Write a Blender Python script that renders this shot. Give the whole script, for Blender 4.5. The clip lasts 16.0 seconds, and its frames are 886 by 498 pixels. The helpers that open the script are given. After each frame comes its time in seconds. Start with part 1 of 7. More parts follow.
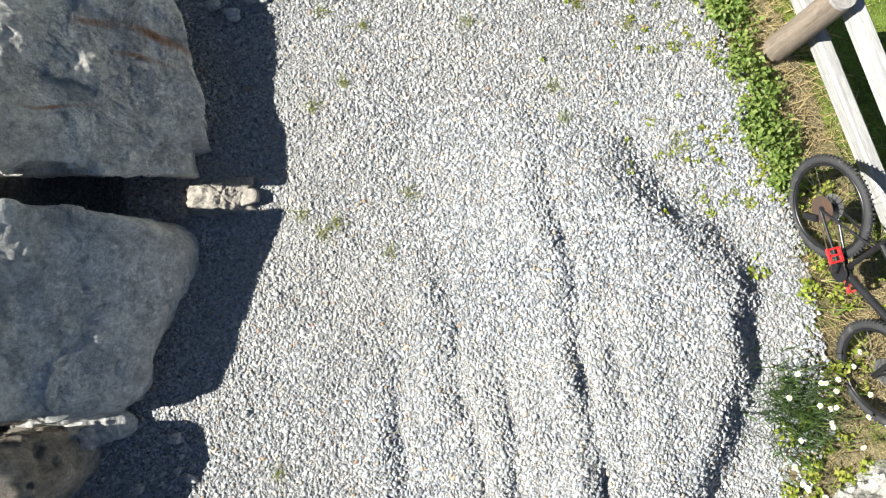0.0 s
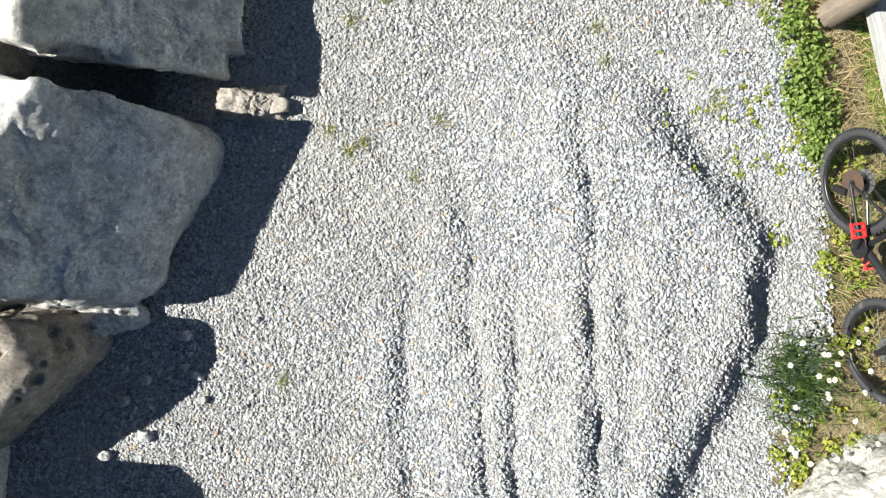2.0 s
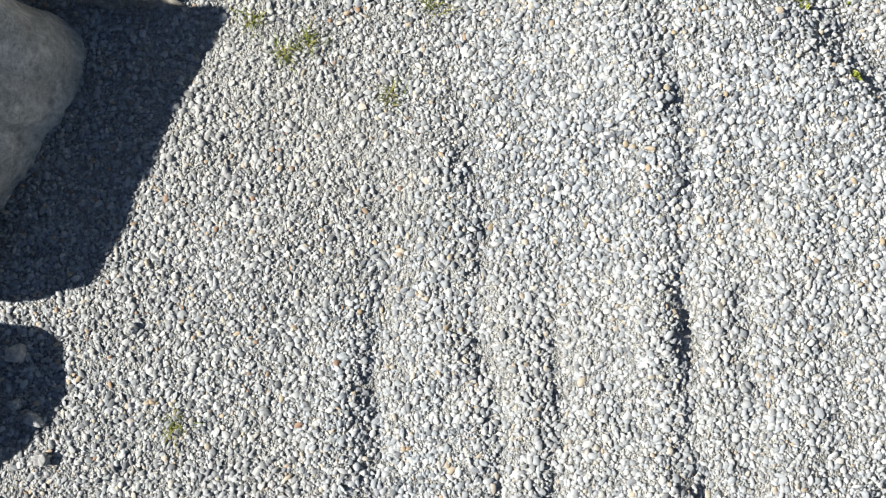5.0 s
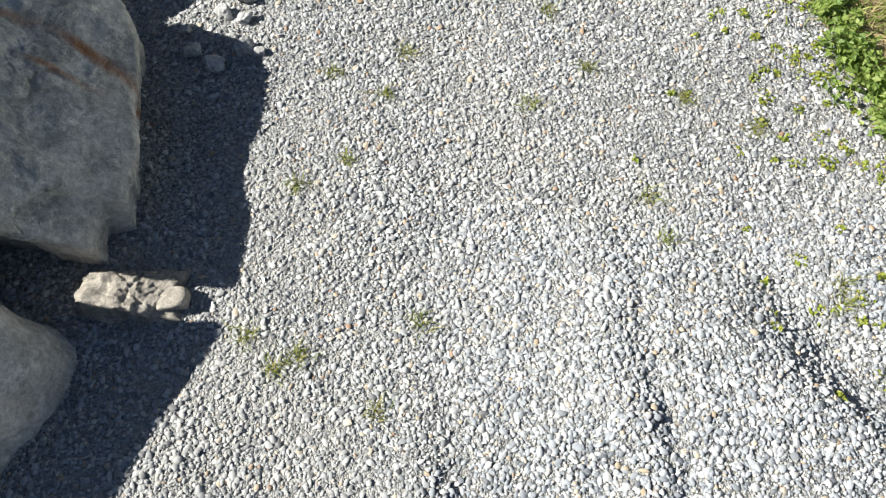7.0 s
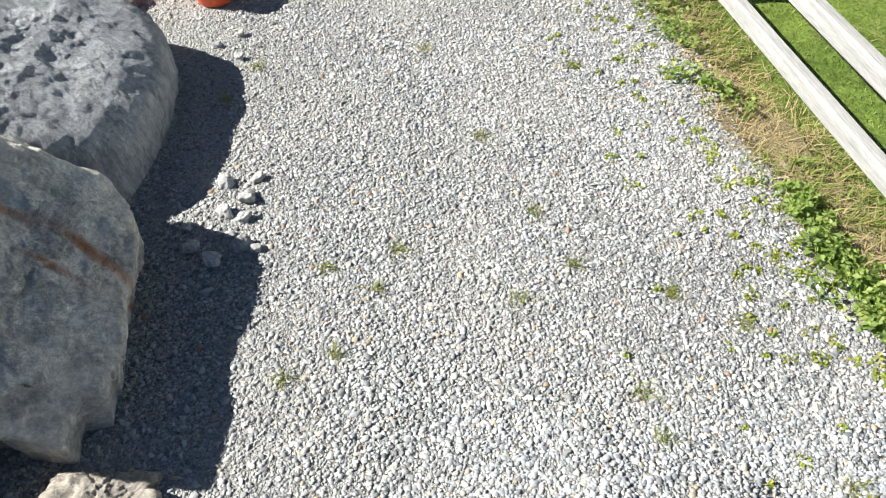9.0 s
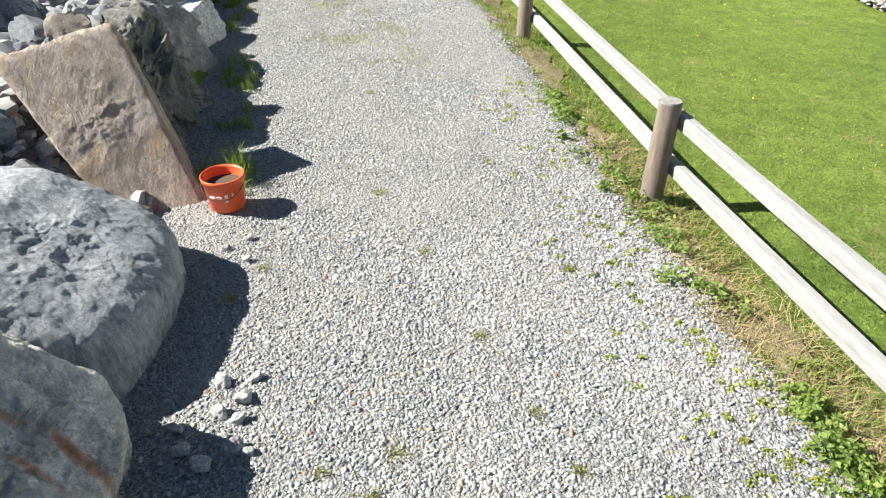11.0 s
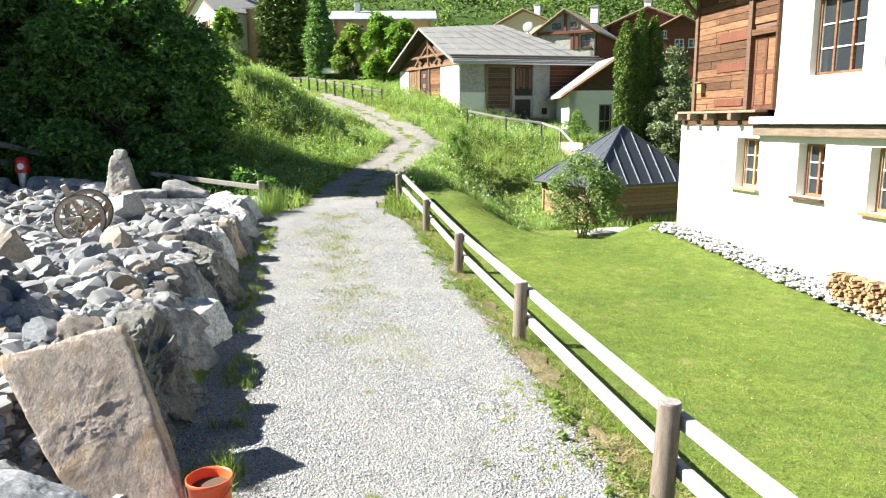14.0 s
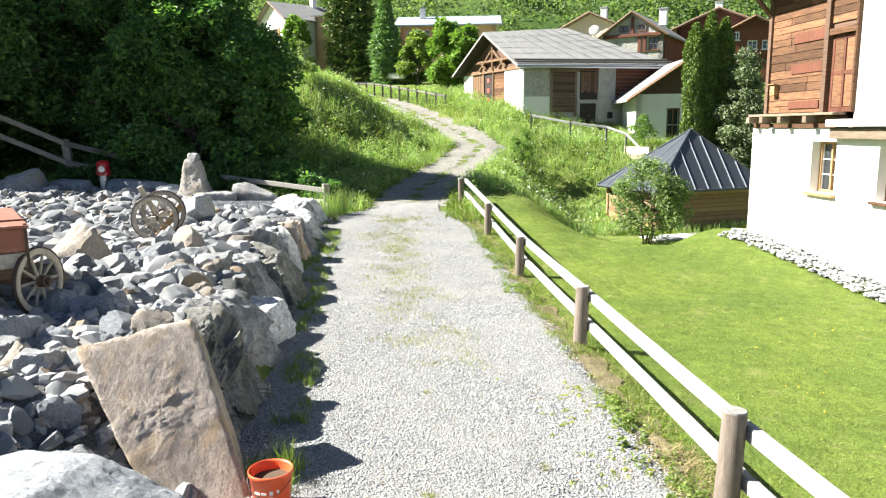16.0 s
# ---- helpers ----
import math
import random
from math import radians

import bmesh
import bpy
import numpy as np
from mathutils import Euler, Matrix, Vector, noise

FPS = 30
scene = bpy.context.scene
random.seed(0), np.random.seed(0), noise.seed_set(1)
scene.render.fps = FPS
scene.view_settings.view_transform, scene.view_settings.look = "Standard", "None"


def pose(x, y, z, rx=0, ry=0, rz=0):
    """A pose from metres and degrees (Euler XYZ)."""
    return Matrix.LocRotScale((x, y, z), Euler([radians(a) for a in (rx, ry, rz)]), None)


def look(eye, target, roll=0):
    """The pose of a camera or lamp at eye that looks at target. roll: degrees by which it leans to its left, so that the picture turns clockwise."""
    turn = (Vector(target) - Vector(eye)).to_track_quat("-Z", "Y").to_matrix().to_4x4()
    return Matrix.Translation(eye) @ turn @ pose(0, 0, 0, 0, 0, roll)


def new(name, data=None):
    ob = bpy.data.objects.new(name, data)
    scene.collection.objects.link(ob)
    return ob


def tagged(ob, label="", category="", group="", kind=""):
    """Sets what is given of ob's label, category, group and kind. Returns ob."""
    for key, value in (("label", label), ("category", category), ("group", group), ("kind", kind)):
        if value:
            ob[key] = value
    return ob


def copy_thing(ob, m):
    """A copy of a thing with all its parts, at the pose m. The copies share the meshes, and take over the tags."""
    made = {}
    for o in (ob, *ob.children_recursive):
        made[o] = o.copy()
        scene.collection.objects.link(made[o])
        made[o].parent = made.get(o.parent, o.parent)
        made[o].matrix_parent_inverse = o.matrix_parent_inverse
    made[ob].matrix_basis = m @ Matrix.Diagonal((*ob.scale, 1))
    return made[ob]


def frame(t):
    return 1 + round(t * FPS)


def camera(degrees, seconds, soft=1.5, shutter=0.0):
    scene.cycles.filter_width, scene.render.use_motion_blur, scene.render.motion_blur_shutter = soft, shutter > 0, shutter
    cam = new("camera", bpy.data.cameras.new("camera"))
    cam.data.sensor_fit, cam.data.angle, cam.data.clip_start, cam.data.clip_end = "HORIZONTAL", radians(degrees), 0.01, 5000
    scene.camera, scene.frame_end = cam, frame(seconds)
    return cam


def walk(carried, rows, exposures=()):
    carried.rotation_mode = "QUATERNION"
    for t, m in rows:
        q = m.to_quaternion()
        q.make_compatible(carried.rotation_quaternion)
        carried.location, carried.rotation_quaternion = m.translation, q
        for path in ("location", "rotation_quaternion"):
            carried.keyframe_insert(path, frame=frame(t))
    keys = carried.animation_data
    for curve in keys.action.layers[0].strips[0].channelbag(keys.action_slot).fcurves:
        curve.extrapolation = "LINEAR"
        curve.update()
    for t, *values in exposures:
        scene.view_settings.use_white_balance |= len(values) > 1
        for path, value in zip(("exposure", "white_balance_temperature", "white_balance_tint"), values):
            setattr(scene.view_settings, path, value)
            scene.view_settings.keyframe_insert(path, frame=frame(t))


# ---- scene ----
import functools

# camera: a small drone that sinks, then tilts up from straight down
cam = camera(64.0, 16.0, soft=1.2)
PATH = [
    (0, -0.030, 0.043, 5.075, 6.04, 0.67, -7.15),
    (0.5, -0.097, 0.044, 5.070, 5.93, 0.51, -4.15),
    (1, -0.147, 0.011, 5.075, 5.92, 0.38, -2.10),
    (1.5, -0.161, -0.017, 5.084, 4.09, 0.42, -1.18),
    (2, -0.152, -0.017, 5.076, 1.24, 0.57, -0.63),
    (2.5, -0.184, -0.043, 5.027, 0.16, 0.27, -0.58),
    (3, -0.128, -0.056, 4.351, 0.02, 0.78, -0.59),
    (3.2, -0.118, -0.059, 4.010, -0.07, 0.73, -0.51),
    (5.3, -0.081, -0.208, 3.092, 3.95, 1.85, -0.56),
    (5.5, -0.110, -0.144, 3.089, 5.64, 1.25, -0.46),
    (6, -0.110, -0.055, 3.133, 11.93, 0.94, -0.53),
    (6.5, -0.082, -0.054, 3.120, 19.94, 1.09, -0.43),
    (7, -0.055, -0.056, 3.111, 24.98, 1.12, -0.26),
    (7.5, -0.039, -0.044, 3.106, 27.94, 1.09, -0.26),
    (8, -0.025, -0.029, 3.107, 31.96, 1.03, -0.27),
    (8.5, -0.013, -0.020, 3.110, 36.07, 1.02, -0.17),
    (9, -0.003, -0.020, 3.113, 40.11, 0.98, -0.14),
    (9.2, -0.000, -0.022, 3.114, 41.69, 0.90, -0.04),
    (11.3, -0.015, -0.014, 3.122, 58.44, 0.69, -0.07),
    (11.5, -0.015, -0.014, 3.122, 60.02, 0.69, -0.05),
    (12, -0.016, -0.014, 3.122, 63.98, 0.67, -0.08),
    (12.5, -0.017, -0.009, 3.126, 67.90, 0.58, -0.07),
    (13, -0.019, -0.001, 3.130, 71.83, 0.56, -0.07),
    (13.5, -0.018, 0.004, 3.130, 75.83, 0.52, -0.08),
    (14, -0.008, 0.005, 3.126, 79.83, 0.47, -0.09),
    (14.5, -0.000, 0.000, 3.115, 80.21, 0.48, -0.08),
    (15, 0.005, -0.002, 3.105, 80.24, 0.52, 0.56),
    (15.5, 0.009, -0.007, 3.097, 80.26, 0.55, 2.79),
    (16, 0.017, -0.016, 3.094, 80.27, 0.60, 4.98),
]
EXPOSURES = [(0, 1.44), (2.5, 1.41), (3.2, 1.34), (5.5, 1.11), (7, 1.25), (9, 1.42), (11.5, 1.53), (12.5, 1.60), (14, 1.86), (16, 1.96)]
walk(cam, [(r[0], pose(*r[1:])) for r in PATH], EXPOSURES)

# ---- daylight ----
SUN_DIR = Vector((-1.0, 0.03, 0.84)).normalized()   # towards the sun
world = bpy.data.worlds.new("sky")
scene.world = world
world.use_nodes = True
wt = world.node_tree
sky = wt.nodes.new("ShaderNodeTexSky")
sky.sky_type = "NISHITA"
sky.sun_disc = False
sky.sun_elevation = math.asin(SUN_DIR.z)
sky.sun_rotation = math.atan2(SUN_DIR.x, SUN_DIR.y)
sky.altitude = 1400
sky.ozone_density = 3.0
wt.links.new(sky.outputs[0], wt.nodes["Background"].inputs[0])
wt.nodes["Background"].inputs[1].default_value = 0.033
sun = new("sun", bpy.data.lights.new("sun", "SUN"))
sun.data.energy = 5.0
sun.data.angle = radians(0.53)
sun.data.color = (0.97, 0.95, 0.88)
sun.matrix_world = look((0, 0, 60), Vector((0, 0, 60)) - SUN_DIR)

# ---- materials ----
def mix_rgb(nt, fac, a, b, mode="MIX"):
    n = nt.nodes.new("ShaderNodeMix")
    n.data_type = "RGBA"
    n.blend_type = mode
    for sock, v in ((n.inputs[0], fac), (n.inputs[6], a), (n.inputs[7], b)):
        if hasattr(v, "links"):
            nt.links.new(v, sock)
        elif isinstance(v, (int, float)):
            sock.default_value = v
        else:
            sock.default_value = (*v, 1)
    return n.outputs[2]


def ramp(nt, fac, stops):
    n = nt.nodes.new("ShaderNodeValToRGB")
    nt.links.new(fac, n.inputs[0])
    e = n.color_ramp.elements
    while len(e) < len(stops):
        e.new(0.5)
    for el, (p, c) in zip(e, stops):
        el.position = p
        el.color = (c, c, c, 1) if isinstance(c, (int, float)) else (*c, 1)
    return n.outputs[0]


def coords(nt, kind="Object", scale=(1, 1, 1), rot=(0, 0, 0)):
    tc = nt.nodes.new("ShaderNodeTexCoord")
    m = nt.nodes.new("ShaderNodeMapping")
    m.inputs["Scale"].default_value = scale
    m.inputs["Rotation"].default_value = [radians(a) for a in rot]
    nt.links.new(tc.outputs[kind], m.inputs[0])
    return m.outputs[0]


def noise_tex(nt, vec, scale, detail=4.0, rough=0.55, distort=0.0):
    n = nt.nodes.new("ShaderNodeTexNoise")
    nt.links.new(vec, n.inputs["Vector"])
    n.inputs["Scale"].default_value = scale
    n.inputs["Detail"].default_value = detail
    n.inputs["Roughness"].default_value = rough
    n.inputs["Distortion"].default_value = distort
    return n.outputs["Fac"]


def voronoi(nt, vec, scale, feature="F1", out="Distance", rnd=1.0):
    n = nt.nodes.new("ShaderNodeTexVoronoi")
    n.feature = feature
    nt.links.new(vec, n.inputs["Vector"])
    n.inputs["Scale"].default_value = scale
    n.inputs["Randomness"].default_value = rnd
    return n.outputs[out]


def maths(nt, op, a, b=0.0):
    n = nt.nodes.new("ShaderNodeMath")
    n.operation = op
    for sock, v in zip(n.inputs, (a, b)):
        if hasattr(v, "links"):
            nt.links.new(v, sock)
        else:
            sock.default_value = v
    return n.outputs[0]


def begin(name, rough=0.8, metal=0.0, spec=0.3):
    m = bpy.data.materials.new(name)
    m.use_nodes = True
    nt = m.node_tree
    b = nt.nodes["Principled BSDF"]
    b.inputs["Roughness"].default_value = rough
    b.inputs["Metallic"].default_value = metal
    b.inputs["Specular IOR Level"].default_value = spec
    return m, nt, b


def bump(nt, b, height, strength=0.5, dist=0.02, prev=None):
    n = nt.nodes.new("ShaderNodeBump")
    n.inputs["Strength"].default_value = strength
    n.inputs["Distance"].default_value = dist
    nt.links.new(height, n.inputs["Height"])
    if prev is not None:
        nt.links.new(prev, n.inputs["Normal"])
    nt.links.new(n.outputs[0], b.inputs["Normal"])
    return n.outputs[0]


def set_col(nt, b, col):
    nt.links.new(col, b.inputs["Base Color"])


def per_object(nt):
    return nt.nodes.new("ShaderNodeObjectInfo").outputs["Random"]


def per_island(nt):
    return nt.nodes.new("ShaderNodeNewGeometry").outputs["Random Per Island"]


def mat_pebbles(name, stops, rough=0.8, dust=None):
    m, nt, b = begin(name, rough)
    col = ramp(nt, per_island(nt), stops)
    v = coords(nt)
    if dust:
        zone = ramp(nt, noise_tex(nt, v, 0.7, 6, 0.68), [(0.45, 0.0), (0.66, 0.42)])
        col = mix_rgb(nt, zone, col, dust)
    n = noise_tex(nt, v, 160, 4, 0.65)
    col = mix_rgb(nt, 0.35, col, ramp(nt, n, [(0.32, 0.45), (0.68, 1.1)]), "MULTIPLY")
    set_col(nt, b, col)
    bump(nt, b, n, 0.3, 0.003)
    return m


def mat_gravel_bed(name, tone=1.0):
    m, nt, b = begin(name, 0.85)
    v = coords(nt)
    h = None
    for scale, amt in ((55, 1.0), (125, 0.65)):
        cell = voronoi(nt, v, scale, out="Color")
        dist = voronoi(nt, v, scale)
        sep = nt.nodes.new("ShaderNodeSeparateColor")
        nt.links.new(cell, sep.inputs[0])
        c = ramp(nt, sep.outputs[0], [(0.0, (0.14, 0.147, 0.155)), (0.3, (0.34, 0.35, 0.36)), (0.65, (0.55, 0.55, 0.54)), (0.9, (0.52, 0.48, 0.41)), (1.0, (0.70, 0.695, 0.67))])
        # Near-black at cell edges: shade between the stones put into the colour
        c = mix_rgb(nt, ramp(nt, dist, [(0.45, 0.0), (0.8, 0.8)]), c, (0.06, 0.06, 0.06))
        base = c if h is None else mix_rgb(nt, 0.5, base, c)
        h = maths(nt, "SUBTRACT", 1.0, dist) if h is None else maths(nt, "ADD", h, maths(nt, "MULTIPLY", maths(nt, "SUBTRACT", 1.0, dist), 0.5))
    fine = noise_tex(nt, v, 260, 3, 0.6)
    base = mix_rgb(nt, 0.6, base, ramp(nt, fine, [(0.32, 0.4), (0.68, 1.1)]), "MULTIPLY")
    big = noise_tex(nt, v, 0.7, 6, 0.68)
    base = mix_rgb(nt, ramp(nt, big, [(0.42, 0.0), (0.62, 0.6)]), base, (0.38, 0.37, 0.345))
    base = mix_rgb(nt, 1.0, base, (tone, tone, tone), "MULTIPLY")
    set_col(nt, b, base)
    p = bump(nt, b, h, 1.0, 0.022)
    bump(nt, b, fine, 0.5, 0.005, p)
    return m


def mat_rock(name, light, dark, stain=None, grain=1.0, dirs=(1, 1, 1), rough=0.85, rust=(), relief=1.0):
    """Natural stone: blotches, layering, fine grain, lichen flecks, hairline breaks; optional ochre staining and rust runs.
    rust: lines of (y, slope along x, half width, from x, to x) in the stone's own metres."""
    m, nt, b = begin(name, rough, spec=0.25)
    v = coords(nt, scale=dirs)
    plain = coords(nt)
    rnd = per_object(nt)
    big = noise_tex(nt, v, 1.7 * grain, 7, 0.68, 0.5)
    col = mix_rgb(nt, ramp(nt, big, [(0.30, 0.0), (0.68, 1.0)]), dark, light)
    mid = noise_tex(nt, v, 8.0 * grain, 7, 0.72, 0.3)
    col = mix_rgb(nt, 0.7, col, ramp(nt, mid, [(0.38, 0.50), (0.60, 1.2)]), "MULTIPLY")
    fine = noise_tex(nt, v, 34 * grain, 6, 0.78)
    col = mix_rgb(nt, 0.75, col, ramp(nt, fine, [(0.38, 0.58), (0.62, 1.15)]), "MULTIPLY")
    fleck = noise_tex(nt, v, 95 * grain, 3, 0.6)
    col = mix_rgb(nt, ramp(nt, fleck, [(0.60, 0.0), (0.70, 0.35)]), col, (0.62, 0.62, 0.60))
    scar = noise_tex(nt, coords(nt, scale=(0.9, 0.9, 2.2), rot=(25, 15, 40)), 2.4 * grain, 4, 0.55, 1.6)
    line = ramp(nt, maths(nt, "ABSOLUTE", maths(nt, "SUBTRACT", scar, 0.5)), [(0.0, 1.0), (0.012, 0.0)])
    gate = ramp(nt, noise_tex(nt, plain, 1.9, 3), [(0.52, 0.0), (0.62, 1.0)])
    line = maths(nt, "MULTIPLY", line, gate)
    col = mix_rgb(nt, maths(nt, "MULTIPLY", line, 0.25), col, (0.06, 0.055, 0.05))
    if stain:
        s = noise_tex(nt, v, 1.3, 6, 0.7, 1.2)
        col = mix_rgb(nt, ramp(nt, s, [(0.48, 0.0), (0.66, 0.75)]), col, stain)
    if rust:
        sep = nt.nodes.new("ShaderNodeSeparateXYZ")
        nt.links.new(plain, sep.inputs[0])
        wob = maths(nt, "MULTIPLY", maths(nt, "SUBTRACT", noise_tex(nt, plain, 3.2, 5, 0.6), 0.5), 0.07)
        for y0, k, w, xa, xb in rust:
            line_y = maths(nt, "ADD", maths(nt, "MULTIPLY", sep.outputs[0], k), y0)
            off = maths(nt, "ABSOLUTE", maths(nt, "SUBTRACT", maths(nt, "ADD", sep.outputs[1], wob), line_y))
            core = ramp(nt, off, [(0.0, 1.0), (w * 0.45, 0.75), (w, 0.0)])
            span = maths(nt, "MULTIPLY", ramp(nt, maths(nt, "SUBTRACT", sep.outputs[0], xa), [(0.0, 0.0), (0.12, 1.0)]), ramp(nt, maths(nt, "SUBTRACT", xb, sep.outputs[0]), [(0.0, 0.0), (0.3, 1.0)]))
            blot = ramp(nt, mid, [(0.32, 0.60), (0.55, 1.0)])
            col = mix_rgb(nt, maths(nt, "MULTIPLY", maths(nt, "MULTIPLY", core, span), blot), col, (0.42, 0.15, 0.03))
    hsv = nt.nodes.new("ShaderNodeHueSaturation")
    nt.links.new(col, hsv.inputs["Color"])
    nt.links.new(maths(nt, "ADD", maths(nt, "MULTIPLY", rnd, 0.3), 0.74), hsv.inputs["Value"])
    set_col(nt, b, hsv.outputs[0])
    p = bump(nt, b, big, 0.6, 0.12 * relief)
    p = bump(nt, b, mid, 0.6, 0.05 * relief, p)
    p = bump(nt, b, fine, 0.7, 0.022 * relief, p)
    p = bump(nt, b, maths(nt, "SUBTRACT", 1.0, line), 0.2, 0.01 * relief, p)
    bump(nt, b, fleck, 0.3, 0.005 * relief, p)
    return m


def mat_leaf(name, stops, rough=0.55, trans=0.35):
    m, nt, b = begin(name, rough, spec=0.35)
    col = ramp(nt, per_island(nt), stops)
    v = coords(nt)
    n = noise_tex(nt, v, 0.7, 3)
    col = mix_rgb(nt, 0.6, col, ramp(nt, n, [(0.35, 0.6), (0.65, 1.1)]), "MULTIPLY")
    set_col(nt, b, col)
    tr = nt.nodes.new("ShaderNodeBsdfTranslucent")
    bright = mix_rgb(nt, 1.0, col, (1.5, 1.7, 0.7), "MULTIPLY")
    nt.links.new(bright, tr.inputs[0])
    mx = nt.nodes.new("ShaderNodeMixShader")
    mx.inputs[0].default_value = trans
    nt.links.new(b.outputs[0], mx.inputs[1])
    nt.links.new(tr.outputs[0], mx.inputs[2])
    nt.links.new(mx.outputs[0], nt.nodes["Material Output"].inputs[0])
    return m


def mat_soil_grass(name, a, bcol, dry, scale=1.0, dry_amount=0.55):
    m, nt, b = begin(name, 0.95, spec=0.1)
    v = coords(nt)
    n1 = noise_tex(nt, v, 0.35 * scale, 5, 0.6)
    n2 = noise_tex(nt, v, 28 * scale, 4, 0.7)
    col = mix_rgb(nt, ramp(nt, n1, [(0.35, 0.0), (0.65, 1.0)]), a, bcol)
    col = mix_rgb(nt, ramp(nt, noise_tex(nt, v, 1.7 * scale, 5, 0.7), [(dry_amount, 0.0), (dry_amount + 0.16, 0.6)]), col, dry)
    mid = noise_tex(nt, v, 4.5 * scale, 6, 0.75, 0.4)
    col = mix_rgb(nt, 0.8, col, ramp(nt, mid, [(0.33, 0.55), (0.64, 1.2)]), "MULTIPLY")
    col = mix_rgb(nt, 0.8, col, ramp(nt, n2, [(0.3, 0.4), (0.7, 1.3)]), "MULTIPLY")
    set_col(nt, b, col)
    p = bump(nt, b, mid, 0.5, 0.06)
    bump(nt, b, n2, 0.8, 0.03, p)
    return m


def mat_wood(name, light, dark, axis=(1, 1, 12), rough=0.75, knots=0.0, plank_var=0.3):
    m, nt, b = begin(name, rough, spec=0.25)
    v = coords(nt, scale=axis)
    n = noise_tex(nt, v, 3.0, 6, 0.65, 0.6)
    col = mix_rgb(nt, ramp(nt, n, [(0.3, 0.0), (0.7, 1.0)]), dark, light)
    g = noise_tex(nt, v, 22, 3, 0.6)
    col = mix_rgb(nt, 0.6, col, ramp(nt, g, [(0.35, 0.55), (0.65, 1.1)]), "MULTIPLY")
    if knots:
        k = voronoi(nt, coords(nt), 2.4)
        col = mix_rgb(nt, ramp(nt, k, [(0.03, knots), (0.07, 0.0)]), col, (0.12, 0.09, 0.06))
    hsv = nt.nodes.new("ShaderNodeHueSaturation")
    nt.links.new(col, hsv.inputs["Color"])
    nt.links.new(maths(nt, "ADD", maths(nt, "MULTIPLY", per_object(nt), plank_var * 2), 1 - plank_var), hsv.inputs["Value"])
    set_col(nt, b, hsv.outputs[0])
    bump(nt, b, g, 0.35, 0.006)
    return m


def mat_plaster(name, col, dirt=(0.55, 0.52, 0.46), amount=0.5, scale=1.0):
    m, nt, b = begin(name, 0.9, spec=0.2)
    v = coords(nt)
    n = noise_tex(nt, v, 1.1 * scale, 6, 0.7)
    c = mix_rgb(nt, ramp(nt, n, [(0.5, 0.0), (0.75, amount)]), col, dirt)
    f = noise_tex(nt, v, 40 * scale, 4, 0.6)
    c = mix_rgb(nt, 0.2, c, ramp(nt, f, [(0.3, 0.7), (0.7, 1.0)]), "MULTIPLY")
    set_col(nt, b, c)
    bump(nt, b, f, 0.25, 0.01)
    return m


def mat_paint(name, col, rough=0.45, metal=0.0, wear=(0.3, 0.28, 0.25), amount=0.35, scale=6):
    m, nt, b = begin(name, rough, metal, 0.4)
    v = coords(nt)
    n = noise_tex(nt, v, scale, 5, 0.7)
    c = mix_rgb(nt, ramp(nt, n, [(0.55, 0.0), (0.75, amount)]), col, wear)
    set_col(nt, b, c)
    bump(nt, b, noise_tex(nt, v, scale * 6, 3), 0.12, 0.004)
    return m


def mat_glass(name):
    m, nt, b = begin(name, 0.04, 0.0, 0.9)
    b.inputs["Base Color"].default_value = (0.03, 0.035, 0.04, 1)
    v = coords(nt)
    bump(nt, b, noise_tex(nt, v, 3, 2), 0.04, 0.02)
    return m


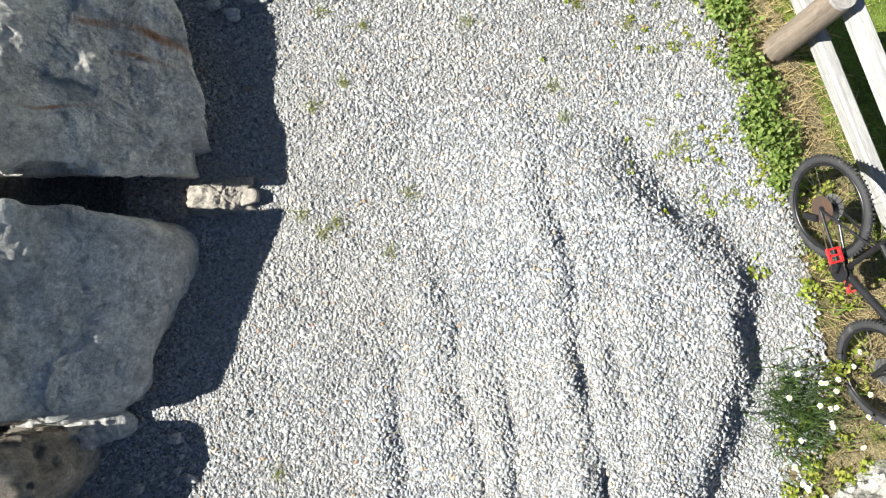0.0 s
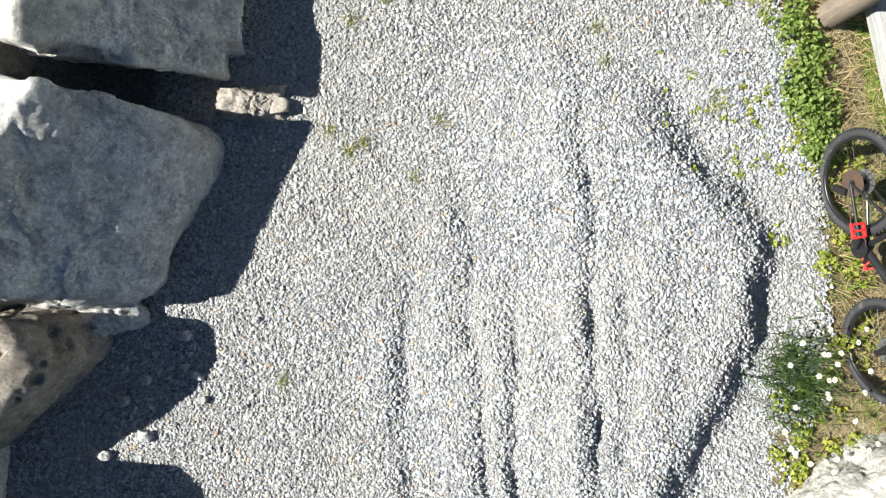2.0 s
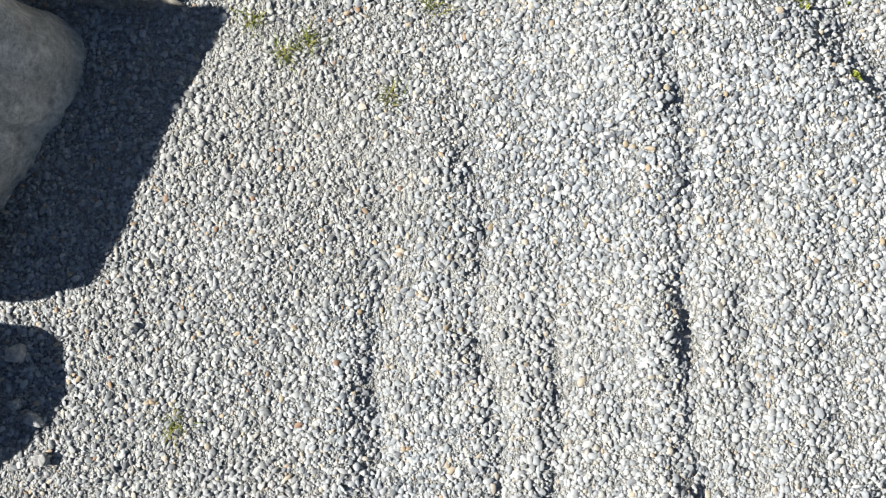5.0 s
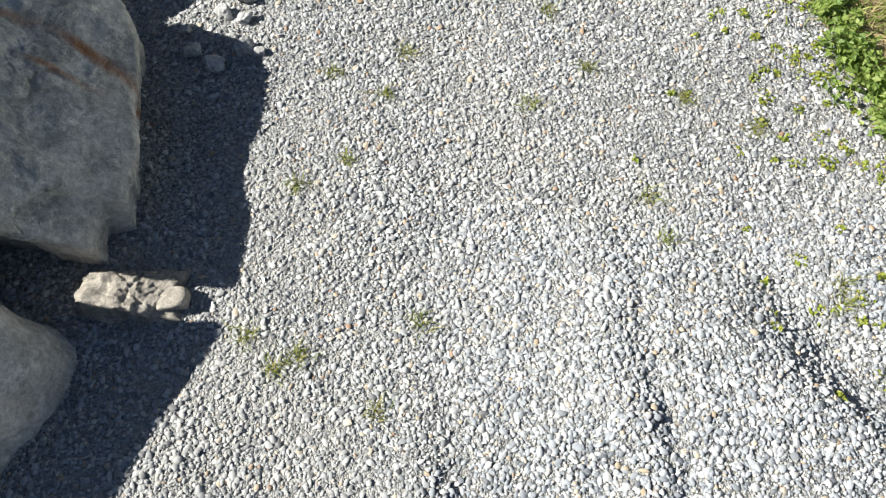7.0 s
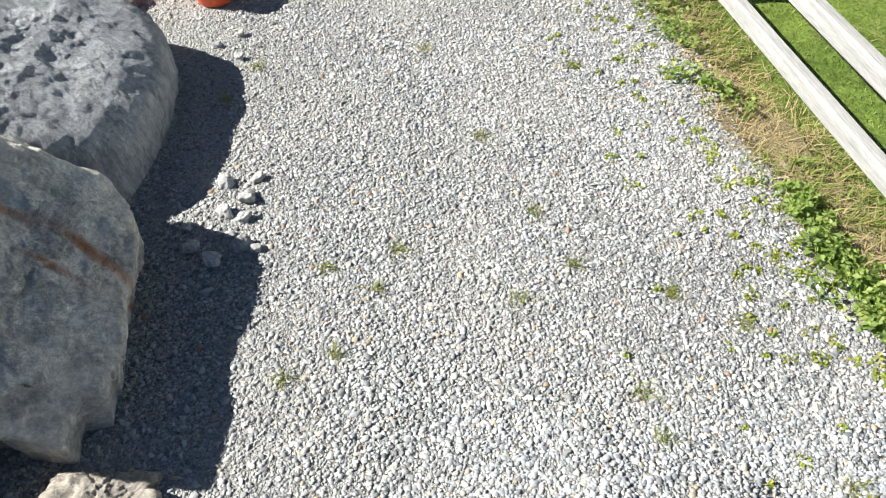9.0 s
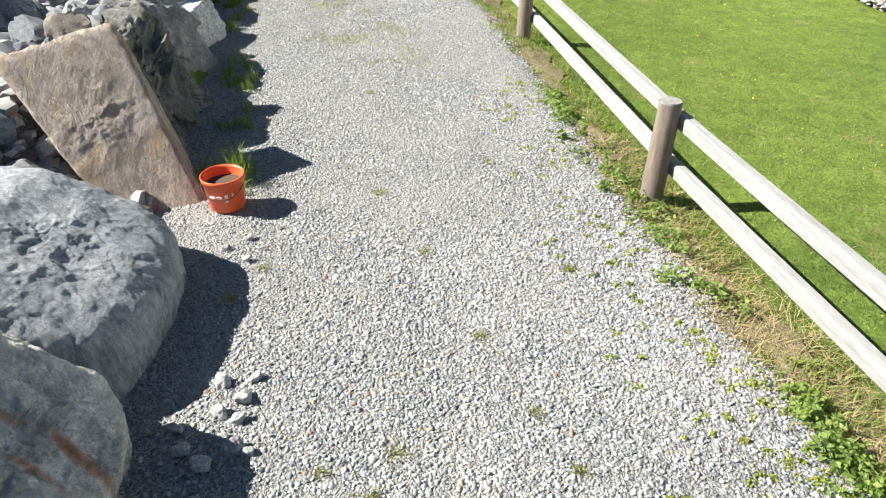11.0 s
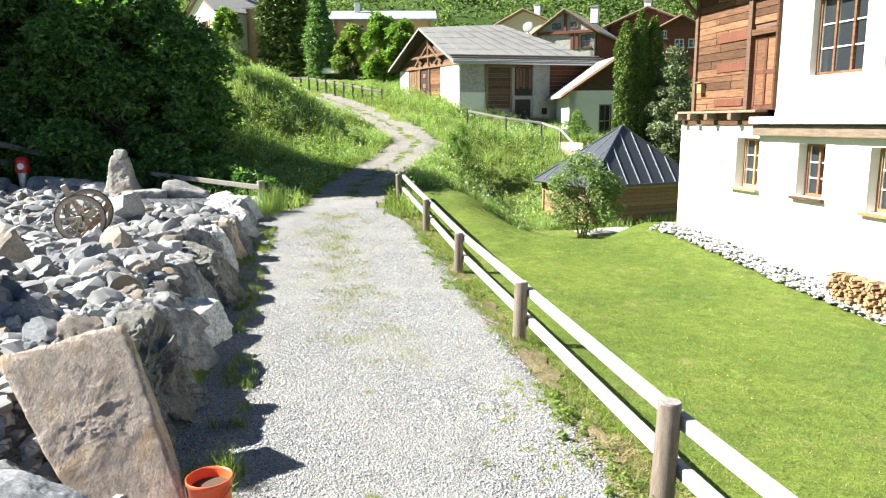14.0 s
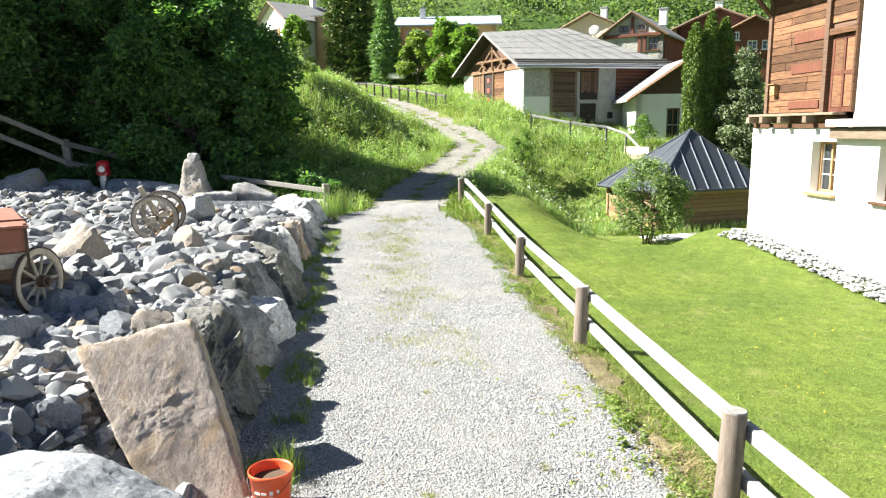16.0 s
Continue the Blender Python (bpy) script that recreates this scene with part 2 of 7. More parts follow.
M = dict(
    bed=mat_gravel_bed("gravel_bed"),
    pebble=mat_pebbles("pebbles", [(0.0, (0.106, 0.114, 0.129)), (0.15, (0.220, 0.236, 0.258)), (0.45, (0.342, 0.361, 0.384)), (0.75, (0.426, 0.429, 0.433)), (0.93, (0.486, 0.483, 0.471)), (0.97, (0.426, 0.372, 0.296)), (1.0, (0.319, 0.236, 0.152))], dust=(0.334, 0.327, 0.312)),
    pebble_worn=mat_pebbles("worn_pebbles", [(0.0, (0.120, 0.124, 0.132)), (0.2, (0.240, 0.248, 0.256)), (0.5, (0.352, 0.360, 0.368)), (0.8, (0.440, 0.440, 0.432)), (0.92, (0.512, 0.508, 0.488)), (0.96, (0.440, 0.384, 0.304)), (0.99, (0.368, 0.280, 0.192)), (1.0, (0.272, 0.160, 0.104))], dust=(0.344, 0.328, 0.300)),
    pebble_dark=mat_pebbles("small_rubble_stone", [(0.0, (0.132, 0.138, 0.146)), (0.4, (0.243, 0.246, 0.248)), (0.75, (0.353, 0.351, 0.343)), (0.9, (0.398, 0.392, 0.381)), (0.95, (0.287, 0.237, 0.177)), (1.0, (0.232, 0.177, 0.122))], 0.85),
    grey=mat_rock("grey_gneiss", (0.90, 0.89, 0.85), (0.62, 0.615, 0.60), None, 1.0),
    rusty=mat_rock("grey_gneiss_warm", (0.88, 0.84, 0.76), (0.62, 0.59, 0.535), None, 0.9, rust=((0.165, 0.12, 0.035, 0.08, 0.42), (0.345, -0.355, 0.042, 0.34, 0.80), (0.04, -0.09, 0.026, 0.27, 0.62), (-0.377, 0.17, 0.016, -0.14, 0.22))),
    blue=mat_rock("blue_white_gneiss", (0.432, 0.439, 0.450), (0.259, 0.277, 0.302), None, 1.1, (1.8, 1.8, 0.45), relief=0.35),
    ochre=mat_rock("ochre_gneiss", (0.70, 0.595, 0.51), (0.44, 0.355, 0.29), (0.50, 0.35, 0.20), 1.0, (2.0, 1.4, 0.6)),
    mossy=mat_rock("dark_schist", (0.360, 0.353, 0.317), (0.072, 0.072, 0.068), (0.158, 0.144, 0.094), 1.2, (1.5, 1.5, 0.6)),
    pitted=mat_rock("pitted_brown_rock", (0.50, 0.44, 0.37), (0.24, 0.205, 0.17), None, 1.4),
    rubble=mat_rock("rubble_stone", (0.560, 0.552, 0.544), (0.216, 0.220, 0.228), (0.400, 0.344, 0.264), 1.6),
    lawn=mat_soil_grass("lawn_turf", (0.11, 0.165, 0.032), (0.165, 0.215, 0.042), (0.27, 0.25, 0.10)),
    verge=mat_soil_grass("dry_verge", (0.306, 0.255, 0.153), (0.212, 0.174, 0.102), (0.102, 0.119, 0.025), 1.5, 0.5),
    meadow=mat_soil_grass("meadow_turf", (0.137, 0.194, 0.046), (0.200, 0.247, 0.058), (0.294, 0.252, 0.130)),
    blade=mat_leaf("lawn_blades", [(0.0, (0.11, 0.17, 0.028)), (0.55, (0.175, 0.25, 0.038)), (0.88, (0.25, 0.31, 0.065)), (1.0, (0.37, 0.33, 0.15))]),
    tall=mat_leaf("meadow_grass", [(0.0, (0.176, 0.285, 0.092)), (0.5, (0.290, 0.410, 0.143)), (0.85, (0.416, 0.502, 0.202)), (1.0, (0.428, 0.365, 0.218))]),
    straw=mat_leaf("dry_straw", [(0.0, (0.329, 0.251, 0.125)), (0.6, (0.432, 0.346, 0.192)), (1.0, (0.259, 0.190, 0.086))], 0.8, 0.2),
    weed=mat_leaf("weed_leaves", [(0.0, (0.116, 0.180, 0.042)), (0.6, (0.200, 0.275, 0.063)), (1.0, (0.304, 0.351, 0.112))]),
    maple=mat_leaf("dark_broadleaf", [(0.0, (0.046, 0.114, 0.043)), (0.55, (0.095, 0.195, 0.062)), (0.9, (0.163, 0.293, 0.085)), (1.0, (0.260, 0.390, 0.114))], 0.5, 0.45),
    rowan=mat_leaf("rowan_leaves", [(0.0, (0.11, 0.17, 0.06)), (0.6, (0.20, 0.28, 0.11)), (0.95, (0.30, 0.37, 0.17)), (1.0, (0.50, 0.48, 0.38))]),
    bright=mat_leaf("spring_leaves", [(0.0, (0.100, 0.180, 0.038)), (0.6, (0.170, 0.282, 0.057)), (1.0, (0.270, 0.372, 0.095))]),
    conifer=mat_leaf("spruce_needles", [(0.0, (0.053, 0.106, 0.032)), (0.6, (0.119, 0.186, 0.053)), (1.0, (0.266, 0.266, 0.094))], 0.7, 0.1),
    larch=mat_leaf("larch_needles", [(0.0, (0.128, 0.229, 0.076)), (0.6, (0.204, 0.332, 0.128)), (1.0, (0.306, 0.433, 0.204))], 0.7, 0.15),
    pine=mat_leaf("pine_needles", [(0.0, (0.09, 0.13, 0.06)), (0.6, (0.19, 0.24, 0.12)), (1.0, (0.30, 0.34, 0.20))], 0.7, 0.12),
    thuja=mat_leaf("thuja_sprays", [(0.0, (0.06, 0.11, 0.025)), (0.6, (0.14, 0.215, 0.04)), (1.0, (0.26, 0.33, 0.07))], 0.6, 0.15),
    bark=mat_wood("bark", (0.20, 0.16, 0.12), (0.08, 0.065, 0.05), (4, 4, 1)),
    post=mat_wood("weathered_post", (0.27, 0.22, 0.175), (0.15, 0.12, 0.095), (9, 9, 0.7), knots=0.7, plank_var=0.12),
    rail=mat_wood("grey_white_rail", (0.43, 0.425, 0.41), (0.25, 0.245, 0.24), (9, 0.5, 9), knots=0.8, plank_var=0.08),
    # Old grey wood, darkened as well for shade on the fence below the trees
    railold=mat_wood("old_grey_rail", (0.27, 0.25, 0.22), (0.16, 0.148, 0.135), (0.6, 9, 9), knots=0.5),
    endgrain=mat_wood("post_end_grain", (0.42, 0.40, 0.38), (0.28, 0.26, 0.24), (2, 2, 2)),
    white=mat_plaster("white_lime_plaster", (0.80, 0.79, 0.75), (0.62, 0.59, 0.52), 0.35),
    oldplaster=mat_plaster("old_grey_plaster", (0.42, 0.41, 0.40), (0.22, 0.20, 0.18), 0.9, 2),
    peach=mat_plaster("peach_plaster", (0.68, 0.43, 0.27), (0.6, 0.5, 0.4), 0.3),
    cream=mat_plaster("cream_plaster", (0.70, 0.55, 0.42), (0.6, 0.5, 0.4), 0.3),
    timber=mat_wood("sunburnt_larch", (0.29, 0.145, 0.07), (0.08, 0.04, 0.027), (1, 1, 10), knots=0.6, plank_var=0.5),
    plank=mat_wood("shed_larch", (0.40, 0.26, 0.14), (0.24, 0.15, 0.08), (1, 1, 9), plank_var=0.25),
    darkwood=mat_wood("dark_weathered_wood", (0.20, 0.12, 0.08), (0.09, 0.055, 0.04), (1, 1, 9), plank_var=0.4),
    redwood=mat_wood("red_brown_boards", (0.20, 0.075, 0.045), (0.10, 0.04, 0.026), (9, 9, 1), plank_var=0.2),
    orangewood=mat_wood("honey_pine_frame", (0.46, 0.29, 0.14), (0.32, 0.18, 0.08), (6, 6, 6)),
    beam=mat_wood("aged_beam", (0.32, 0.245, 0.175), (0.15, 0.11, 0.08), (1, 1, 8)),
    metalroof=mat_paint("dark_standing_seam", (0.10, 0.11, 0.125), 0.42, 0.5, (0.2, 0.2, 0.2), 0.3, 2),
    slab_roof=mat_plaster("grey_roof_slate", (0.27, 0.265, 0.255), (0.17, 0.165, 0.16), 0.7, 1.5),
    blueroof=mat_paint("pale_sheet_roof", (0.45, 0.50, 0.56), 0.4, 0.3, (0.35, 0.38, 0.42), 0.4, 1),
    glass=mat_glass("window_glass"),
    whitepaint=mat_paint("white_window_paint", (0.75, 0.74, 0.70), 0.5),
    orange=mat_paint("orange_bucket_plastic", (0.72, 0.11, 0.035), 0.45, 0, (0.55, 0.16, 0.08), 0.5, 9),
    red=mat_paint("red_enamel", (0.50, 0.015, 0.03), 0.35, 0, (0.3, 0.05, 0.05), 0.3, 8),
    steel=mat_paint("galvanised_steel", (0.55, 0.56, 0.57), 0.35, 0.9, (0.35, 0.35, 0.36), 0.4, 8),
    iron=mat_paint("rusty_iron", (0.10, 0.07, 0.055), 0.7, 0.6, (0.22, 0.09, 0.04), 0.7, 12),
    rubber=mat_paint("tyre_rubber", (0.03, 0.03, 0.032), 0.75, 0, (0.14, 0.135, 0.125), 0.7, 14),
    black=mat_paint("black_frame_paint", (0.012, 0.012, 0.014), 0.35, 0, (0.05, 0.05, 0.05), 0.4, 20),
    alloy=mat_paint("brushed_alloy", (0.50, 0.50, 0.51), 0.35, 0.9, (0.25, 0.25, 0.25), 0.4, 20),
    redplastic=mat_paint("red_pedal", (0.62, 0.03, 0.03), 0.4),
    cartbox=mat_paint("faded_red_brown_boards", (0.26, 0.095, 0.06), 0.7, 0, (0.34, 0.25, 0.19), 0.7, 5),
    palewood=mat_wood("bleached_wood", (0.50, 0.44, 0.36), (0.32, 0.27, 0.21), (3, 3, 3)),
    soil=mat_plaster("dark_soil", (0.10, 0.075, 0.05), (0.05, 0.04, 0.03), 0.8, 5),
    petal=mat_paint("white_petals", (0.80, 0.80, 0.77), 0.7),
    yellow=mat_paint("yellow_florets", (0.75, 0.50, 0.02), 0.7),
    pebble_pale=mat_pebbles("pale_foot_stones", [(0.0, (0.248, 0.248, 0.242)), (0.5, (0.319, 0.316, 0.308)), (1.0, (0.385, 0.380, 0.363))], 0.85),
    log=mat_wood("split_wood", (0.46, 0.31, 0.17), (0.28, 0.17, 0.09), (4, 4, 4), plank_var=0.3),
    seam=mat_paint("light_seam_metal", (0.38, 0.40, 0.42), 0.4, 0.6, (0.25, 0.26, 0.27), 0.3, 3),
    sign=mat_paint("red_white_sign", (0.70, 0.10, 0.08), 0.5, 0, (0.75, 0.72, 0.70), 0.9, 14),
    rubblewall=mat_rock("rubble_masonry", (0.66, 0.64, 0.59), (0.36, 0.35, 0.32), (0.40, 0.36, 0.30), 2.2),
    blackwood=mat_wood("blackened_wood", (0.06, 0.05, 0.045), (0.03, 0.025, 0.02), (1, 1, 6)),
    # Pale, closely spaced stops: distance haze put into the crown colour
    hillwood=mat_leaf("hill_crowns", [(0.0, (0.10, 0.15, 0.07)), (0.4, (0.145, 0.205, 0.09)), (0.8, (0.19, 0.25, 0.11)), (1.0, (0.23, 0.29, 0.13))], 0.8, 0.4),
    sprout=mat_leaf("yellow_sprouts", [(0.0, (0.17, 0.22, 0.03)), (0.7, (0.30, 0.34, 0.05)), (1.0, (0.40, 0.36, 0.10))]),
    tuft=mat_leaf("yellowish_tufts", [(0.0, (0.14, 0.18, 0.03)), (0.6, (0.24, 0.25, 0.06)), (1.0, (0.36, 0.29, 0.12))]),
    daisyleaf=mat_leaf("daisy_foliage", [(0.0, (0.04, 0.08, 0.02)), (1.0, (0.09, 0.14, 0.04))]),
    standing=mat_rock("warm_standing_stone", (0.72, 0.67, 0.60), (0.50, 0.45, 0.39), (0.56, 0.42, 0.28), 1.4),
    chunk=mat_rock("broken_rubble", (0.448, 0.448, 0.445), (0.266, 0.270, 0.276), None, 1.5, relief=0.16),
    chunk_blue=mat_rock("blue_rubble", (0.350, 0.364, 0.381), (0.196, 0.210, 0.231), None, 1.5, relief=0.16),
    chunk_tan=mat_rock("tan_rubble", (0.385, 0.343, 0.294), (0.253, 0.217, 0.182), (0.294, 0.231, 0.161), 1.5, relief=0.16),
    loose=mat_rock("loose_stone", (0.544, 0.536, 0.520), (0.368, 0.368, 0.364), None, 6.0, relief=0.08),
    crumb=mat_rock("crumbling_earth", (0.527, 0.476, 0.408), (0.357, 0.323, 0.281), None, 3.0, relief=0.3),
    palestone=mat_rock("cream_boulder", (0.68, 0.66, 0.61), (0.50, 0.48, 0.44), None, 1.0),
    bed_dusty=mat_soil_grass("dusty_track", (0.36, 0.34, 0.30), (0.29, 0.275, 0.24), (0.22, 0.22, 0.10), 2.0, 0.55),
    # Gravel bed copy with the terrace's shade put into its colour
    bed_shaded=mat_gravel_bed("terrace_bed", 0.45),
    # Dark stops stand in for the missing shade on the flat terrace end
    pebble_shaded=mat_pebbles("shaded_pebbles", [(0.0, (0.08, 0.085, 0.095)), (0.6, (0.16, 0.17, 0.185)), (1.0, (0.27, 0.275, 0.28))], 0.85),
    barnwood=mat_wood("brown_barn_boards", (0.27, 0.16, 0.09), (0.12, 0.07, 0.045), (1, 1, 9), plank_var=0.4),
    forest=mat_soil_grass("hill_forest_floor", (0.05, 0.09, 0.02), (0.08, 0.13, 0.03), (0.13, 0.18, 0.05), 0.1),
)


# ---- mesh helpers ----
def part(name, bm, material, parent=None, label=""):
    """Links a bmesh as one mesh object under a thing or a part."""
    me = bpy.data.meshes.new(name)
    bm.to_mesh(me)
    bm.free()
    me.materials.append(material)
    ob = new(name, me)
    ob.parent = parent
    return tagged(ob, label)


def thing(name, m, label, category, group="", kind=""):
    """An empty at a thing's base; its parts are built in its own coordinates."""
    ob = new(name)
    ob.empty_display_size = 0.1
    ob.matrix_world = m
    return tagged(ob, label, category, group, kind)


def mesh_np(name, verts, faces, material, parent=None, label="", smooth=False):
    """A mesh object from arrays: faces is (n, 3) or (n, 4)."""
    me = bpy.data.meshes.new(name)
    verts = np.asarray(verts, np.float32)
    faces = np.asarray(faces, np.int32)
    n, k = faces.shape
    me.vertices.add(len(verts))
    me.vertices.foreach_set("co", verts.ravel())
    me.loops.add(n * k)
    me.loops.foreach_set("vertex_index", faces.ravel())
    me.polygons.add(n)
    me.polygons.foreach_set("loop_start", np.arange(0, n * k, k, dtype=np.int32))
    me.polygons.foreach_set("loop_total", np.full(n, k, np.int32))
    me.polygons.foreach_set("use_smooth", np.full(n, smooth, bool))
    me.update(calc_edges=True)
    me.validate()
    me.materials.append(material)
    ob = new(name, me)
    ob.parent = parent
    return tagged(ob, label)


def box_bm(sx, sy, sz, m=None, bevel=0.0, bm=None):
    """A box of that size round the origin, moved by m, added to bm."""
    bm = bm or bmesh.new()
    r = bmesh.ops.create_cube(bm, size=1.0, matrix=(m or Matrix()) @ Matrix.Diagonal((sx, sy, sz, 1)))
    if bevel:
        edges = list({e for v in r["verts"] for e in v.link_edges})
        bmesh.ops.bevel(bm, geom=edges, offset=bevel, segments=2, affect="EDGES", profile=0.6)
    return bm


def tube_bm(a, b, r0, r1=None, seg=12, bm=None, caps=True):
    """A round bar from a to b."""
    bm = bm or bmesh.new()
    a, b = Vector(a), Vector(b)
    d = b - a
    m = Matrix.Translation((a + b) / 2) @ d.to_track_quat("Z", "Y").to_matrix().to_4x4()
    bmesh.ops.create_cone(bm, cap_ends=caps, segments=seg, radius1=r0, radius2=r0 if r1 is None else r1, depth=d.length, matrix=m)
    return bm


def ring_bm(R, r, m=None, seg=40, rseg=8, flat=1.0, bm=None):
    """A torus in its own XZ plane (axis Y); flat squeezes it along the axis."""
    bm = bm or bmesh.new()
    m = m or Matrix()
    rows = []
    for i in range(seg):
        a = 2 * math.pi * i / seg
        rows.append([bm.verts.new(m @ Vector(((R + r * math.cos(b)) * math.cos(a), r * flat * math.sin(b), (R + r * math.cos(b)) * math.sin(a))))
                     for b in (2 * math.pi * j / rseg for j in range(rseg))])
    for i in range(seg):
        for j in range(rseg):
            f = bm.faces.new((rows[i][j], rows[(i + 1) % seg][j], rows[(i + 1) % seg][(j + 1) % rseg], rows[i][(j + 1) % rseg]))
            f.smooth = True
    bmesh.ops.recalc_face_normals(bm, faces=bm.faces)
    return bm


def prism_bm(profile, depth, m=None, bm=None):
    """A profile in XZ, pushed out along Y from 0 to depth."""
    bm = bm or bmesh.new()
    m = m or Matrix()
    a = [bm.verts.new(m @ Vector((x, 0, z))) for x, z in profile]
    b = [bm.verts.new(m @ Vector((x, depth, z))) for x, z in profile]
    n = len(profile)
    bm.faces.new(a)
    bm.faces.new(b[::-1])
    for i in range(n):
        bm.faces.new((a[i], b[i], b[(i + 1) % n], a[(i + 1) % n]))
    bmesh.ops.recalc_face_normals(bm, faces=bm.faces)
    return bm


def vnoise(p, seed=0):
    """Smooth value noise, -1 to 1, at the points p (n, 3)."""
    p = np.asarray(p, float)
    i = np.floor(p).astype(np.int64)
    f = p - i
    f = f * f * f * (f * (f * 6 - 15) + 10)
    out = np.zeros(len(p))
    for dx in (0, 1):
        for dy in (0, 1):
            for dz in (0, 1):
                h = (i[:, 0] + dx) * 374761393 + (i[:, 1] + dy) * 668265263 + (i[:, 2] + dz) * 2147483647 + seed * 144665
                h = (h ^ (h >> 13)) * 1274126177
                h = ((h ^ (h >> 16)) & 0xFFFF) / 32767.5 - 1
                out += h * np.where(dx, f[:, 0], 1 - f[:, 0]) * np.where(dy, f[:, 1], 1 - f[:, 1]) * np.where(dz, f[:, 2], 1 - f[:, 2])
    return out


def fbm(p, octaves=4, seed=0, gain=0.5):
    p = np.asarray(p, float)
    return sum(gain ** k * vnoise(p * 2 ** k + 17.3 * k, seed + k) for k in range(octaves))


def sstep(v, a, b):
    t = np.clip((np.asarray(v, float) - a) / (b - a), 0, 1)
    return t * t * (3 - 2 * t)


# ---- the lie of the land ----
def wall_x(y):
    """The foot of the boulder wall."""
    return np.interp(y, [-4, -1, -0.3, 0.85, 1.6, 2.3, 2.9, 3.85, 5, 6.7, 8.8, 11.1, 14.4, 21, 23], [-4.2, -2.75, -2.45, -1.85, -1.70, -1.68, -1.9, -1.9, -2.15, -2.6, -3.0, -3.54, -4.3, -5.54, -5.9])


def fence_x(y):
    return np.interp(y, [-4, 1.8, 5.73, 10.45, 15.3, 20.1, 25, 40], [3.8, 2.68, 1.89, 1.15, 0.33, -0.48, -1.6, -5])


def edge_x(y):
    """Where the gravel meets the verge."""
    return np.interp(y, [-4, -0.9, -0.3, 0.5, 1.1, 1.6, 2.8, 3.6, 5.3, 6.9, 10.4, 16.4, 23], [1.9, 2.15, 2.45, 2.45, 2.35, 2.25, 2.1, 1.82, 1.58, 1.32, 0.70, -0.22, -1.5])


def track_x(y):
    """The middle of the lane that climbs to the barn."""
    return np.interp(y, [20, 23, 27, 31, 34.5, 37.5, 41, 46, 60], [-2.9, -3.3, -3.4, -2.7, -1.75, -1.35, -2.6, -5.5, -16])


def along(y):
    y = np.asarray(y, float)
    q = np.clip(y - 12, 0, 28)
    return -0.005 * y + 0.0036 * q * q + 0.24 * np.clip(y - 40, 0, 12) + 0.11 * np.clip(y - 52, 0, 500)


def heap(x, y):
    """Fresh gravel spread in long tyre-marked ridges."""
    x, y = np.asarray(x, float), np.asarray(y, float)
    flat = np.stack([np.ravel(x) * 0.9, np.ravel(y), 0 * np.ravel(x)], -1)
    w = 0.03 * np.sin(2.1 * y + 1) + 0.02 * np.sin(5.3 * y) + 0.05 * fbm(flat * 2.6, 4, 61).reshape(x.shape)
    breaks = fbm(flat * np.array([1.5, 2.4, 1]), 3, 62).reshape(x.shape)
    right = np.interp(y, [-2.6, -1.8, -1.35, -0.93, -0.5, -0.02, 0.47, 0.89, 1.14, 1.5, 2.0], [1.05, 1.44, 1.70, 1.94, 2.10, 2.09, 1.92, 1.65, 1.47, 1.15, 0.6])
    slump = 0.42 + 0.24 * sstep(y, 0.1, 1.0)
    body = sstep((right + 0.10 + 1.6 * w - x) / slump, 0.0, 1.0) * sstep(x, -0.6, 1.3) * (1 - sstep(y, 0.8, 2.0))
    z = 0.215 * body
    for x0, amp, lean, y0 in ((0.80, 0.066, -0.03, 1.35), (-0.055, 0.058, -0.09, 0.85), (0.235, 0.050, -0.05, 0.45), (-0.45, 0.030, 0.01, 0.15), (1.03, 0.020, 0.0, 0.85), (0.52, 0.014, -0.04, 0.4), (1.40, 0.014, 0.02, 0.3)):
        u = x - (x0 + lean * y + 0.8 * w)
        on = (1 - sstep(y, y0 - 1.0, y0 + 0.25)) * np.clip(0.85 + 0.8 * breaks, 0.35, 1.35)
        z = z + amp * on * (0.85 * np.exp(-(u + 0.13) ** 2 / 0.022) - 0.75 * np.exp(-(u - 0.035) ** 2 / 0.0036))
    return z + 0.012 * fbm(flat * 5.5, 3, 63).reshape(x.shape) * body


